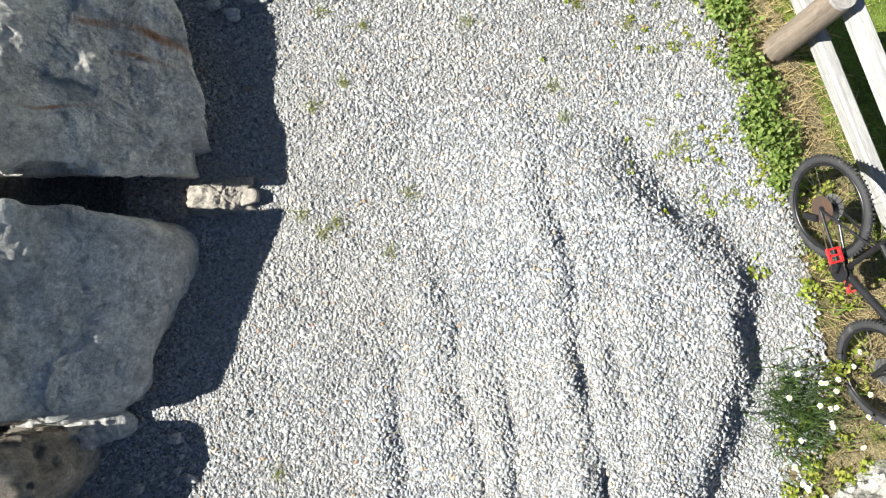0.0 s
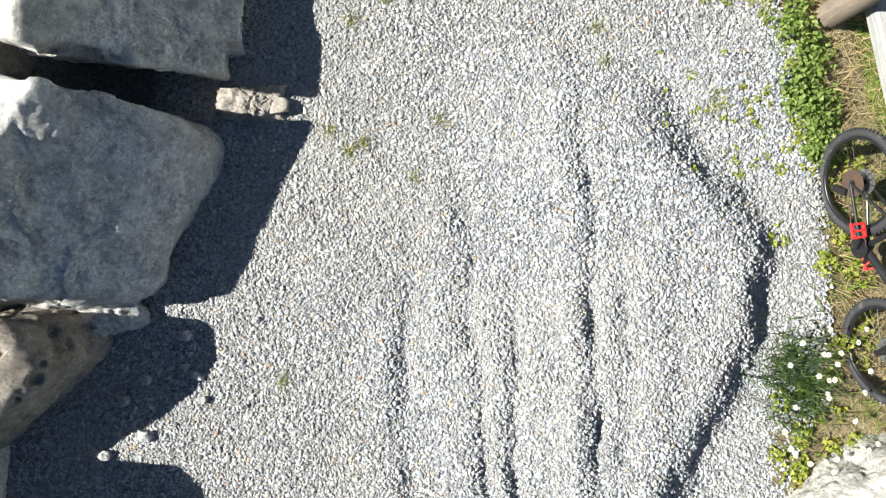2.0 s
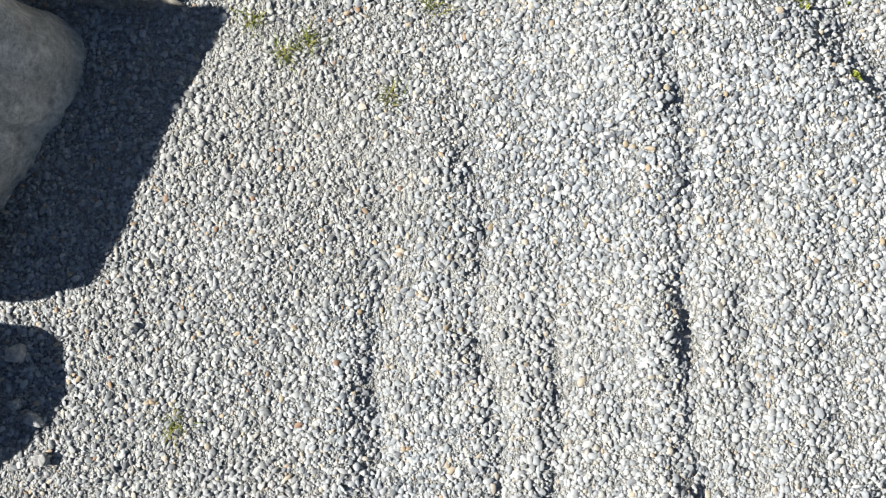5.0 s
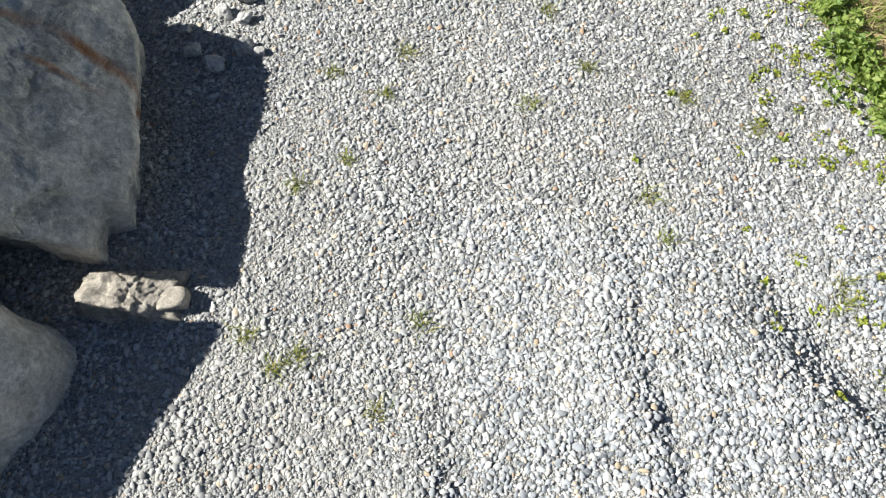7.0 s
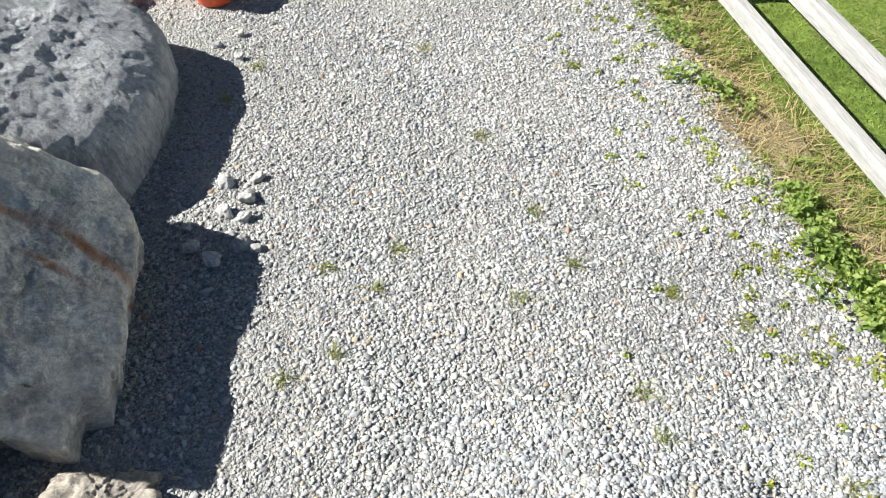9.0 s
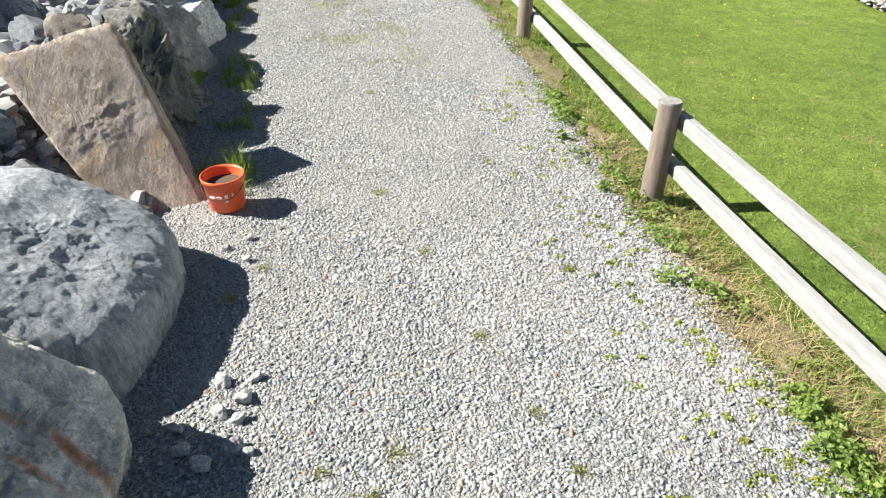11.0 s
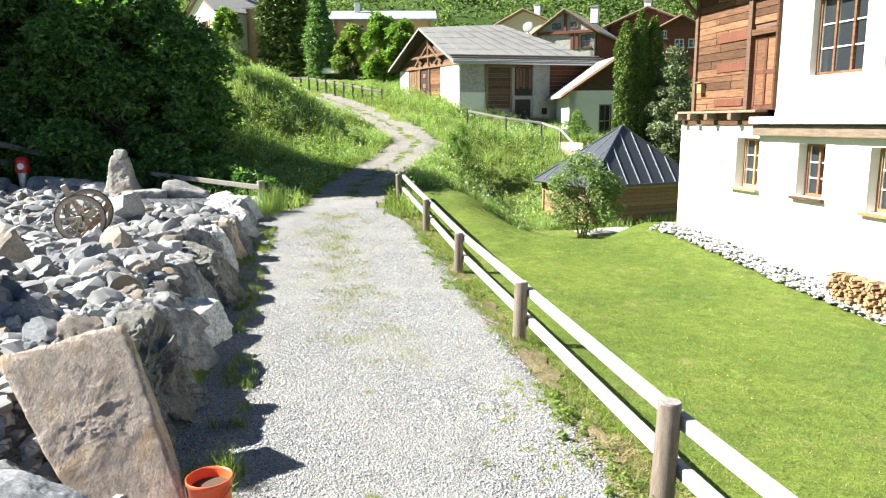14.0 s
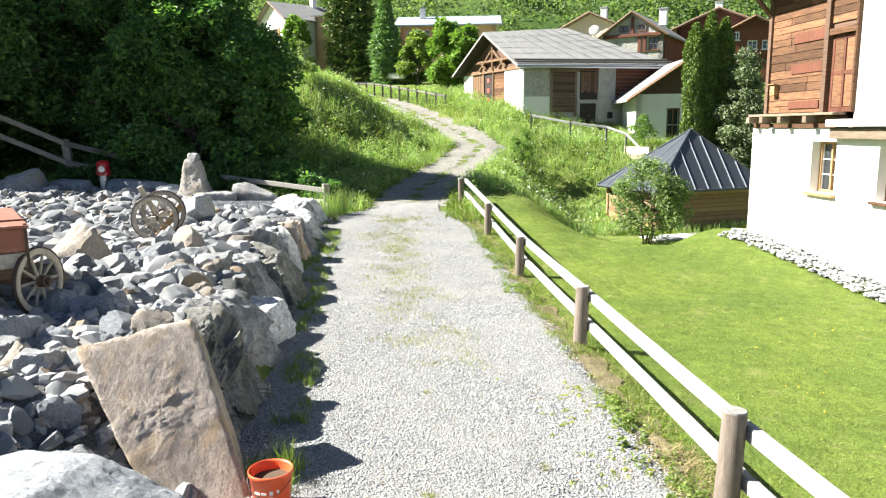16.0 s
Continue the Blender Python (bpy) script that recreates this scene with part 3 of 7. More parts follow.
def land(x, y):
    x, y = np.asarray(x, float), np.asarray(y, float)
    z = along(y)
    fx = fence_x(y)
    z = z - 0.03 * np.clip(x, -3, 3) * (1 - sstep(y, 8, 20))
    # verge drop at the fence and the lawn beyond
    z = z - 0.14 * sstep(x, fx - 0.55, fx + 0.15) * (1 - sstep(y, 18, 26))
    z = z - 0.04 * np.clip(x - fx, 0, 14) * (1 - sstep(y, 12, 20))
    hollow = sstep(x, 0.4 - 0.1 * (y - 22), 4.4 - 0.1 * (y - 22)) * sstep(y, 18.0, 26.0) * (1 - sstep(y, 33, 40)) * (1 - 0.8 * sstep(x, 4.6, 6.6) * (1 - sstep(y, 21.5, 25)))
    z = z - hollow * (along(y) + 1.38)
    yard = sstep(x, 0.0, 7.0) * sstep(y, 37, 42)
    z = z - yard * 0.9 * (1 - sstep(y, 50, 60))
    # terrace of rubble behind the boulders
    far = 7.0 * sstep(-x, 6.5, 10.0)
    near = 1 - sstep(y, 4.7, 6.6)
    terr = sstep((wall_x(y) - x - 0.22 - 0.38 * near) / (0.45 + 1.55 * near), 0.0, 1.0) * (1 - sstep(y - far, 21.0, 24.0))
    ztop = 0.84 + 0.02 * np.clip(wall_x(y) - x, 0, 14) - 0.014 * np.clip(y - 10, 0, 20)
    z = z + terr * (ztop - z)
    # left bank
    bank = sstep(track_x(y) - 1.3 - x, 0.0, 8.5) * sstep(y, 26.0, 38)
    z = z + bank * 3.6 * (1 - sstep(y, 58, 80))
    # far valley side
    z = z + 0.42 * np.clip(y - 100, 0, 900) * (0.75 + 0.35 * sstep(x, -120, 60))
    return z


def grid_np(xs, ys, zf):
    X, Y = np.meshgrid(xs, ys)
    Z = zf(X, Y)
    v = np.stack([X, Y, Z], -1).reshape(-1, 3)
    nx, ny = len(xs), len(ys)
    i = (np.arange(ny - 1)[:, None] * nx + np.arange(nx - 1)[None]).ravel()
    return v, np.stack([i, i + 1, i + nx + 1, i + nx], -1)


def soft_steps(a, b, n, mid, power=2.2):
    """Coordinates from a to b, dense round mid."""
    t = np.linspace(-1, 1, n)
    s = np.sign(t) * np.abs(t) ** power
    return np.where(s < 0, mid + s * (mid - a), mid + s * (b - mid))


rng = np.random.default_rng(7)

# ---- ground ----
def ground_z(x, y):
    n = fbm(np.stack([np.ravel(x) * 0.9, np.ravel(y) * 0.9, 0 * np.ravel(x)], -1), 3, 3).reshape(np.shape(x))
    onroad = ((x > wall_x(y) - 0.8) & (x < edge_x(y) + 0.3) & (y < 24)) | ((np.abs(x - track_x(y)) < 1.7) & (y > 19) & (y < 50))
    near_house = (x > 3) & (y < 32)
    lump = 0.35 * fbm(np.stack([np.ravel(x) * 0.42, np.ravel(y) * 0.42, 0 * np.ravel(x)], -1), 3, 14).reshape(np.shape(x)) * sstep(np.abs(x - track_x(y)), 1.6, 3.2) * sstep(y, 27, 31) * (1 - sstep(y, 50, 60)) * (1 - sstep(x, 1.5, 4))
    return land(x, y) + lump - 0.02 + n * np.where(onroad, 0.0, np.where(near_house, 0.012, 0.05)) * np.where(y > 26, 2.5, 1) - np.where(onroad, 0.03, 0.0)


xs = np.unique(np.r_[soft_steps(-900, 900, 260, 0, 3.2)])
ys = np.unique(np.r_[soft_steps(-60, 1200, 290, 12, 3.0)])
v, f = grid_np(xs, ys, ground_z)
ground = tagged(mesh_np("ground", v, f, M["meadow"], smooth=True), "grassy alpine ground rising to wooded slopes", "ground", kind="structure")
ground.data.materials.append(M["forest"])
cen = v[f].mean(1)
clear = (cen[:, 0] > 0.10 * cen[:, 1]) & (cen[:, 0] < 0.42 * cen[:, 1]) & (cen[:, 1] > 150)
ground.data.polygons.foreach_set("material_index", ((cen[:, 1] > 103) & ~clear).astype(np.int32))


def strip(name, lo, hi, ys, nx, lift, material, label, category, zf=land, ragged=0.08, seed=1):
    """A sheet between two edge lines that follows the land, with ragged borders."""
    T = np.linspace(0, 1, nx)
    Y = np.repeat(ys[:, None], nx, 1)
    e = lambda s: ragged * fbm(np.stack([ys * 3.1, ys * 0 + s, ys * 0], -1), 4, seed)
    a, b = lo(ys) + e(1.7), hi(ys) + e(9.2)
    X = a[:, None] + (b - a)[:, None] * T[None]
    Z = zf(X, Y) + lift
    v = np.stack([X, Y, Z], -1).reshape(-1, 3)
    ny = len(ys)
    i = (np.arange(ny - 1)[:, None] * nx + np.arange(nx - 1)[None]).ravel()
    ob = mesh_np(name, v, np.stack([i, i + 1, i + nx + 1, i + nx], -1), material, smooth=True)
    return tagged(ob, label, category, kind="structure")


def road_z(x, y):
    n = fbm(np.stack([np.ravel(x) * 2.2, np.ravel(y) * 2.2, 0 * np.ravel(x)], -1), 3, 5).reshape(np.shape(x))
    return land(x, y) + heap(x, y) + 0.012 * n


def road_lo(y):
    return np.where(y < 21, wall_x(y) - 0.65, wall_x(y) - 0.65 + (track_x(y) - 1.0 - wall_x(y) + 0.65) * sstep(y, 21, 24.6))


def road_hi(y):
    return np.where(y < 20, edge_x(y) + 0.12, edge_x(y) + 0.12 + (track_x(y) + 1.0 - edge_x(y) - 0.12) * sstep(y, 20, 24.6))


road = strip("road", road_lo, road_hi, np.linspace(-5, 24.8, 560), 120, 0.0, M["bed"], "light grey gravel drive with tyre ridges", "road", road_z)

terrace = strip("terrace", lambda y: wall_x(y) - 19.0, lambda y: np.where(y < 22.6, wall_x(y) - 0.42, -6.3 - 1.6 * (y - 22.6)), np.linspace(-4.5, 26.6, 230), 110, 0.06, M["bed_shaded"], "stony terrace behind the boulders", "ground", land, 0.1, 4)
verge = strip("verge", lambda y: edge_x(y) + 0.06, lambda y: fence_x(y) + 0.12, np.linspace(-5, 23.5, 300), 10, 0.045, M["verge"], "dry trodden verge with straw at the fence foot", "verge", ground_z, 0.10, 8)
lawn = strip("lawn", lambda y: fence_x(y) + 0.06, lambda y: fence_x(y) + 12.0, np.linspace(-5, 25.0, 160), 70, 0.022, M["lawn"], "mown green lawn sloping to the house", "lawn", ground_z, 0.05, 9)


# ---- stones ----
@functools.lru_cache(None)
def ico(sub):
    bm = bmesh.new()
    bmesh.ops.create_icosphere(bm, subdivisions=sub, radius=1.0)
    v = np.array([x.co[:] for x in bm.verts])
    f = np.array([[x.index for x in q.verts] for q in bm.faces])
    bm.free()
    return v / np.linalg.norm(v, axis=1)[:, None], f


def rock_shape(planes, sub=5, seed=0, soft=14.0, rough=0.05, freq=1.6, layers=0.0, facet=0.0, dents=(), pits=0):
    """Points of a stone cut by planes (nx, ny, nz, d) round its centre; soft: how sharp the edges are.
    facet: height of broken faces and flakes; dents: (point, reach, push) hollows; pits: number of deep holes."""
    d, f = ico(sub)
    P = np.array([p[:3] for p in planes], float)
    ln = np.linalg.norm(P, axis=1)
    D = np.array([p[3] for p in planes], float) / ln
    c = np.maximum(d @ (P / ln[:, None]).T, 1e-3)
    inv = c / D[None]
    r = 1.0 / (np.sum(inv ** soft, 1) ** (1.0 / soft))
    v = d * r[:, None]
    s = v * freq
    n = fbm(s, 6, seed, 0.58)
    ridge = 1 - np.abs(vnoise(s * 1.7 + 31, seed + 9)) * 2
    v = v + d * ((n * rough + ridge * rough * 0.35)[:, None])
    if facet:
        rs = np.random.default_rng(seed + 500)
        warp = np.stack([fbm(v * 5 / r.mean() + k * 7.7, 3, seed + 40 + k) for k in range(3)], -1) * 0.07 * r.mean()
        for count, amp in ((16, 1.0), (70, 0.55), (240, 0.28)):
            S = v[rs.choice(len(v), min(count, len(v) // 3), replace=False)]
            w = v + warp
            near = ((w[:, None] - S[None]) ** 2).sum(-1).argmin(1) if len(v) * count < 4e6 else np.concatenate([((q[:, None] - S[None]) ** 2).sum(-1).argmin(1) for q in np.array_split(w, 24)])
            cell = 2.0 * r.mean() / math.sqrt(count)
            g = rs.normal(0, 0.8, S.shape) * facet / cell
            h = rs.uniform(-0.5, 0.5, len(S)) * facet
            v = v + d * (np.clip(h[near] + ((v - S[near]) * g[near]).sum(1), -1.6 * facet, 1.6 * facet) * amp)[:, None]
        t = fbm(s * np.array([0.8, 0.8, 1.7]) + 5, 4, seed + 60) * 4
        k = np.floor(t)
        v = v + d * (facet * 0.8 * (k + sstep(t - k, 0.38, 0.62)) / 4)[:, None]
    if pits:
        rs = np.random.default_rng(seed + 700)
        upper = v[v[:, 1] > -0.12]
        for p in upper[rs.choice(len(upper), pits)]:
            q = np.linalg.norm(v - p, axis=1) / rs.uniform(0.02, 0.065)
            v = v - d * (0.06 * (1 - sstep(q, 0.35, 1.0)))[:, None]
    for p, reach, push in dents:
        q = np.linalg.norm((v - np.array(p)) / np.array(reach), axis=1)
        v = v + (1 - sstep(q, 0.92, 1.05))[:, None] * np.array(push)
    if layers:
        v = v + d * (layers * np.sin((v[:, 2] * 1.2 + v[:, 1] * 0.5 + 0.25 * n) * 34))[:, None]
    return v, f


def rand_planes(rs, half, extra=8, jitter=0.35):
    """Six jittered faces of a block and some chipped corners."""
    out = []
    for ax in range(3):
        for sgn in (-1, 1):
            n = rs.normal(0, jitter * 0.5, 3)
            n[ax] += sgn
            out.append((*n, half[ax] * rs.uniform(0.9, 1.05) * np.linalg.norm(n)))
    for _ in range(extra):
        n = rs.normal(0, 1, 3)
        n /= np.linalg.norm(n)
        sup = np.sqrt(((n * half) ** 2).sum())
        out.append((*n, sup * rs.uniform(0.86, 1.08)))
    return out


def stone(name, centre, planes, material, label, sub=5, seed=0, soft=14.0, rough=0.05, freq=1.6, rot=(0, 0, 0), group="boulders of the wall", layers=0.0, category="boulder", facet=0.0, dents=(), pits=0):
    v, f = rock_shape(planes, sub, seed, soft, rough, freq, layers, facet, dents, pits)
    ob = mesh_np(name, v, f, material, smooth=True)
    ob.matrix_world = pose(*centre, *rot)
    return tagged(ob, label, category, group)


# the boulders that edge the drive
stone("boulder", (-2.25, 2.02, 0.38), [(0.69, -0.03, 0.72, 0.43), (-0.60, 0.05, 0.80, 0.80), (-0.12, -0.985, -0.12, 0.665), (0.15, 0.97, 0.2, 0.80), (0.98, 0.12, -0.2, 0.63), (-1, 0, 0, 0.50), (0, 0, -1, 0.7), (0.75, 0.65, 0.1, 0.73), (0.40, 0.62, 0.60, 0.66)],
      M["rusty"], "big grey boulder with rust-orange streaks", sub=7, seed=3, soft=38, rough=0.035, facet=0.022, dents=(((0.72, -0.72, -0.05), (0.34, 0.22, 0.6), (-0.12, 0.0, 0.0)),))
stone("boulder", (-2.95, 0.5, 0.45), [(0.651, -0.326, 0.686, 0.63), (-0.50, 0.20, 0.85, 0.52), (0.93, -0.37, 0.0, 0.97), (0.22, 0.975, 0.05, 0.68), (0.72, 0.69, 0.1, 1.04), (0.0, -0.98, 0.15, 0.73), (0.5, -0.86, 0.1, 0.94), (-1, 0, 0, 1.2), (0, 0, -1, 0.8)],
      M["grey"], "rugged dark grey boulder beside the gravel", sub=7, seed=8, soft=34, rough=0.035, facet=0.018, dents=(((0.92, 0.66, 0.1), (0.20, 0.16, 0.6), (0.0, -0.08, 0.0)),))
stone("boulder", (-3.15, -0.72, 0.20), [(0.654, -0.757, 0.0, 0.34), (1.0, 0.1, 0.05, 0.63), (0.15, -0.05, 0.97, 0.70), (0.65, -0.30, 0.70, 0.74), (0, 1, 0.1, 0.45), (-1, 0, 0, 0.8), (0, 0, -1, 0.5), (0.7, 0.7, 0.2, 0.66), (0.4, -0.7, 0.6, 0.62)],
      M["pitted"], "tan boulder with deep dark holes", sub=6, seed=12, soft=14, rough=0.03, freq=2.5, facet=0.012, pits=60)
# Unseen filler boulder, added to keep the sun out of the gap
stone("boulder", (-3.38, 1.32, 0.55), rand_planes(np.random.default_rng(25), (0.42, 0.34, 0.68), 6, 0.25), M["mossy"], "dark boulder out of view, added to shade the gap in the wall", sub=5, seed=25, soft=20, rough=0.04, facet=0.02)
stone("boulder", (-3.02, 1.95, 0.62), rand_planes(np.random.default_rng(26), (0.26, 0.32, 0.30), 6, 0.25), M["palestone"], "rounded pale boulder behind the wall", sub=5, seed=26, soft=12, rough=0.03, facet=0.012)
stone("boulder", (-3.05, 2.75, 0.60), rand_planes(np.random.default_rng(27), (0.36, 0.42, 0.36), 6, 0.25), M["grey"], "rounded grey boulder behind the wall", sub=5, seed=27, soft=14, rough=0.03, facet=0.016)
stone("boulder", (-2.55, -0.36, 0.10), rand_planes(np.random.default_rng(6), (0.22, 0.10, 0.13), 10, 0.6), M["grey"], "small grey stone wedged under a boulder", sub=5, seed=13, soft=40, facet=0.012)
stone("boulder", (-3.88, -2.28, 0.40), [(0.75, 0.10, 0.65, 0.97), (0, 1, 0.15, 1.0), (0, 0.6, 0.8, 1.24), (1, 0, 0, 0.60), (-1, 0, 0, 0.8), (-0.5, 0, 0.87, 0.95), (0, -1, 0.1, 0.9), (0, 0, -1, 0.6)], M["rusty"], "grey boulder past the pitted one", sub=6, seed=14, soft=24, rough=0.04, facet=0.02)
stone("boulder", (-2.62, 3.65, 0.42), [(0.47, 0, 0.88, 0.347), (0.97, 0, -0.1, 0.74), (-0.15, 0.1, 0.98, 0.58), (0.1, -0.95, 0.25, 0.78), (0.25, 0.85, 0.45, 0.84), (-1, 0, 0, 1.2), (0, 0, -1, 0.7), (0.75, 0.65, 0.1, 0.90), (0.75, -0.65, 0.2, 0.86)],
      M["blue"], "blue-grey and white boulder with vertical grain", sub=7, seed=21, soft=12, rough=0.035, layers=0.004, facet=0.005)
stone("boulder", (-3.056, 5.666, 0.565), [(0.33, -0.71, 0.62, 0.22), (-0.33, 0.71, -0.62, 0.26), (0.872, 0.412, 0.264, 0.57), (-0.782, -0.492, -0.382, 0.29), (-0.449, 0.519, 0.727, 0.776), (-0.088, -0.654, -0.751, 0.85), (0, 0, -1, 0.75)],
      M["ochre"], "tall ochre slab leaning back on the wall", sub=6, seed=31, soft=36, rough=0.022, layers=0.0, facet=0.004, dents=(((-0.42, -0.42, -0.36), (0.42, 0.5, 0.34), (0.05, 0.10, -0.06)),))
ob = stone("boulder", (-3.30, 6.95, 0.42), [(0.92, 0, 0.38, 0.45), (-0.1, -0.15, 0.98, 0.60), (0.25, -0.9, 0.3, 0.52), (0.2, 0.97, 0.1, 0.66), (-1, 0, 0, 0.26), (0, 0, -1, 0.6), (0.5, -0.5, 0.7, 0.66)],
      M["mossy"], "dark cracked boulder with jagged hollows", sub=6, seed=41, soft=40, rough=0.07, freq=2.6, facet=0.06, pits=16)
ob.data.set_sharp_from_angle(angle=radians(32))
stone("boulder", (-3.70, 8.35, 0.42), [(0.93, -0.1, 0.35, 0.51), (-0.2, 0.1, 0.97, 0.56), (0.3, -0.9, 0.3, 0.56), (0.1, 0.97, 0.15, 0.68), (-1, 0, 0, 0.45), (0, 0, -1, 0.6), (0.75, 0.1, 0.65, 0.60)],
      M["rubble"], "pale angular boulder in full sun", sub=6, seed=51, soft=24, rough=0.05, facet=0.04)
WALL = [(9.75, 0.62, 0.55, "grey", "grey boulder of the dry wall"), (11.0, 0.75, 0.98, "rubble", "pale boulder of the dry wall"), (12.35, 0.65, 0.85, "mossy", "lichen-stained boulder of the dry wall"),
        (13.7, 0.75, 1.1, "rubble", "pale upright boulder of the dry wall"), (15.1, 0.65, 0.85, "grey", "grey boulder of the dry wall"), (16.3, 0.55, 0.9, "ochre", "brown wedge-shaped boulder of the wall"),
        (17.6, 0.7, 0.85, "rubble", "pale boulder of the dry wall"), (18.9, 0.6, 0.8, "grey", "flat grey boulder of the dry wall"), (20.2, 0.7, 0.95, "rubble", "flat pale boulder at the terrace corner"), (21.6, 0.65, 0.9, "grey", "grey block at the terrace corner")]
for k, (y, hy, top, mat, lab) in enumerate(WALL):
    rs = np.random.default_rng(70 + k)
    z0 = float(along(y)) * 0.5 + 0.35
    lean = rs.uniform(0.25, 0.45)
    planes = [(0.92, rs.normal(0, 0.12), lean, 0.52), (rs.normal(-0.1, 0.1), rs.normal(0, 0.15), 0.98, top - z0), (0.25, -0.95, 0.2, hy * 0.80), (0.2, 0.97, 0.15, hy * 0.76), (-1, 0, 0, 0.75), (0, 0, -1, z0 + 0.2)]
    for _ in range(5):
        n = rs.normal(0, 1, 3)
        n[2] = abs(n[2])
        n /= np.linalg.norm(n)
        planes.append((*n, rs.uniform(0.55, 0.8)))
    ob = stone("boulder", (float(wall_x(y)) - 0.60 - rs.uniform(-0.06, 0.2), y, z0), planes, M[mat], lab, seed=70 + k, soft=60, rough=0.04, freq=2.0, sub=6 if y < 14 else 5, facet=0.03)
    ob.data.set_sharp_from_angle(angle=radians(30))

# the pale stone in the gap between two boulders, and stones in the shade
stone("stone", (-1.56, 1.16, -0.01), [(0.2, 0.1, 0.97, 0.14), (1, 0, 0.3, 0.26), (-1, 0, 0.2, 0.26), (0, 1, 0.45, 0.14), (0, -1, 0.35, 0.14), (0, 0, -1, 0.2), (-0.6, 0.5, 0.6, 0.22)], M["crumb"], "pale crumbling lump of earth on the gravel", sub=6, seed=9, soft=12, rough=0.022, freq=7, facet=0.012, group="loose stones", category="stone")
stone("stone", (-1.36, 1.13, 0.05), rand_planes(np.random.default_rng(19), (0.085, 0.06, 0.06), 8, 0.3), M["crumb"], "rounded tan stone beside the earth lump", sub=4, seed=19, soft=14, rough=0.006, freq=6, group="loose stones", category="stone")
for k, (x, y, r) in enumerate(((-1.39, 3.12, 0.075), (-1.24, 3.0, 0.065), (-1.35, 2.88, 0.065), (-1.23, 2.83, 0.062), (-1.20, 2.62, 0.075), (-1.20, 3.17, 0.05), (-1.55, 2.75, 0.05), (-1.34, 2.50, 0.07), (-1.48, 2.60, 0.06), (-1.12, 2.60, 0.045), (-1.28, 2.70, 0.04), (-2.02, -0.50, 0.06), (-1.53, -0.40, 0.04), (-1.95, -0.78, 0.045), (-2.03, -0.72, 0.035), (-1.90, -0.95, 0.05), (-2.3, -1.2, 0.07), (-2.45, -0.95, 0.06), (-2.30, -0.80, 0.05), (-2.58, -1.33, 0.06), (-1.55, 4.45, 0.05), (-1.75, 4.6, 0.045), (-1.6, 4.75, 0.04))):
    stone("stone", (x, y, float(land(x, y)) + r * 0.4), rand_planes(np.random.default_rng(100 + k), (r * 0.72, r * 0.6, r * 0.5), 8, 0.4), M["loose"], "small pale stone lying on the gravel", sub=4, seed=100 + k, soft=12, rough=r * 0.08, freq=0.6 / r, facet=r * 0.05, group="loose stones", category="stone")

# ---- rubble on the terrace ----
def rubble_shape(seed, sub):
    """An angular broken block, about one unit in radius."""
    rs = np.random.default_rng(seed)
    return rock_shape(rand_planes(rs, (1.0, rs.uniform(0.65, 0.95), rs.uniform(0.5, 0.85)), 14, 0.75), sub, seed, 90, 0.03, 1.6, 0.0, 0.035)


def rubble_kind(k, sub):
    v, f = rubble_shape(200 + k, sub)
    mat, lab = (("chunk_tan", "tan angular rubble stone"), ("chunk", "angular pale grey rubble stone"), ("chunk", "angular pale grey rubble stone"), ("chunk_blue", "blue-grey angular rubble stone"), ("chunk", "angular pale grey rubble stone"))[k % 5]
    ob = mesh_np("rubble_stone", v, f, M[mat], smooth=True)
    ob.data.set_sharp_from_angle(angle=radians(24))
    return tagged(ob, lab, "stone", "rubble on the terrace")


def pad(x, y):
    """The level gravelled end of the terrace."""
    return (y > 18.6) & (x > -9.6)


NEAR, FAR = [rubble_kind(k, 4) for k in range(10)], [rubble_kind(10 + k, 3) for k in range(10)]
used = {"near": 0, "far": 0}
rs = np.random.default_rng(77)
placed = []
BIG = [(-6.75, 10.6, 0.40), (-4.55, 9.3, 0.27), (-4.9, 10.7, 0.30), (-5.6, 12.0, 0.32), (-4.6, 7.7, 0.26), (-7.9, 14.8, 0.34), (-7.6, 16.6, 0.5), (-8.6, 11.2, 0.3), (-6.2, 8.9, 0.27)]
for k in range(16000):
    if len(placed) >= 298:
        break
    y = 3.2 + 11.5 * rs.uniform(0, 1)
    x = float(wall_x(y)) - 0.72 - rs.beta(1.0, 1.9) * 9.0
    r = float(rs.choice([0.12, 0.16, 0.21, 0.27], p=[0.30, 0.36, 0.24, 0.10]))
    if k < len(BIG):
        x, y, r = BIG[k]
    if any((x - a) ** 2 + (y - b) ** 2 < (0.70 * (r + c)) ** 2 for a, b, c in placed) or pad(x, y):
        continue
    placed.append((x, y, r))
    m = Matrix.Translation((x, y, float(land(x, y)) + r * 0.5)) @ Euler((rs.normal(0, 0.4), rs.normal(0, 0.4), rs.uniform(0, 6.28))).to_matrix().to_4x4()
    key = "near" if y < 12 else "far"
    pool = NEAR if key == "near" else FAR
    src = pool[used[key] % 10]
    ob = src if used[key] < 10 else copy_thing(src, Matrix())
    used[key] += 1
    ob.matrix_basis = m @ Matrix.Diagonal((r * rs.uniform(1.0, 1.3), r, r * rs.uniform(0.95, 1.3), 1))
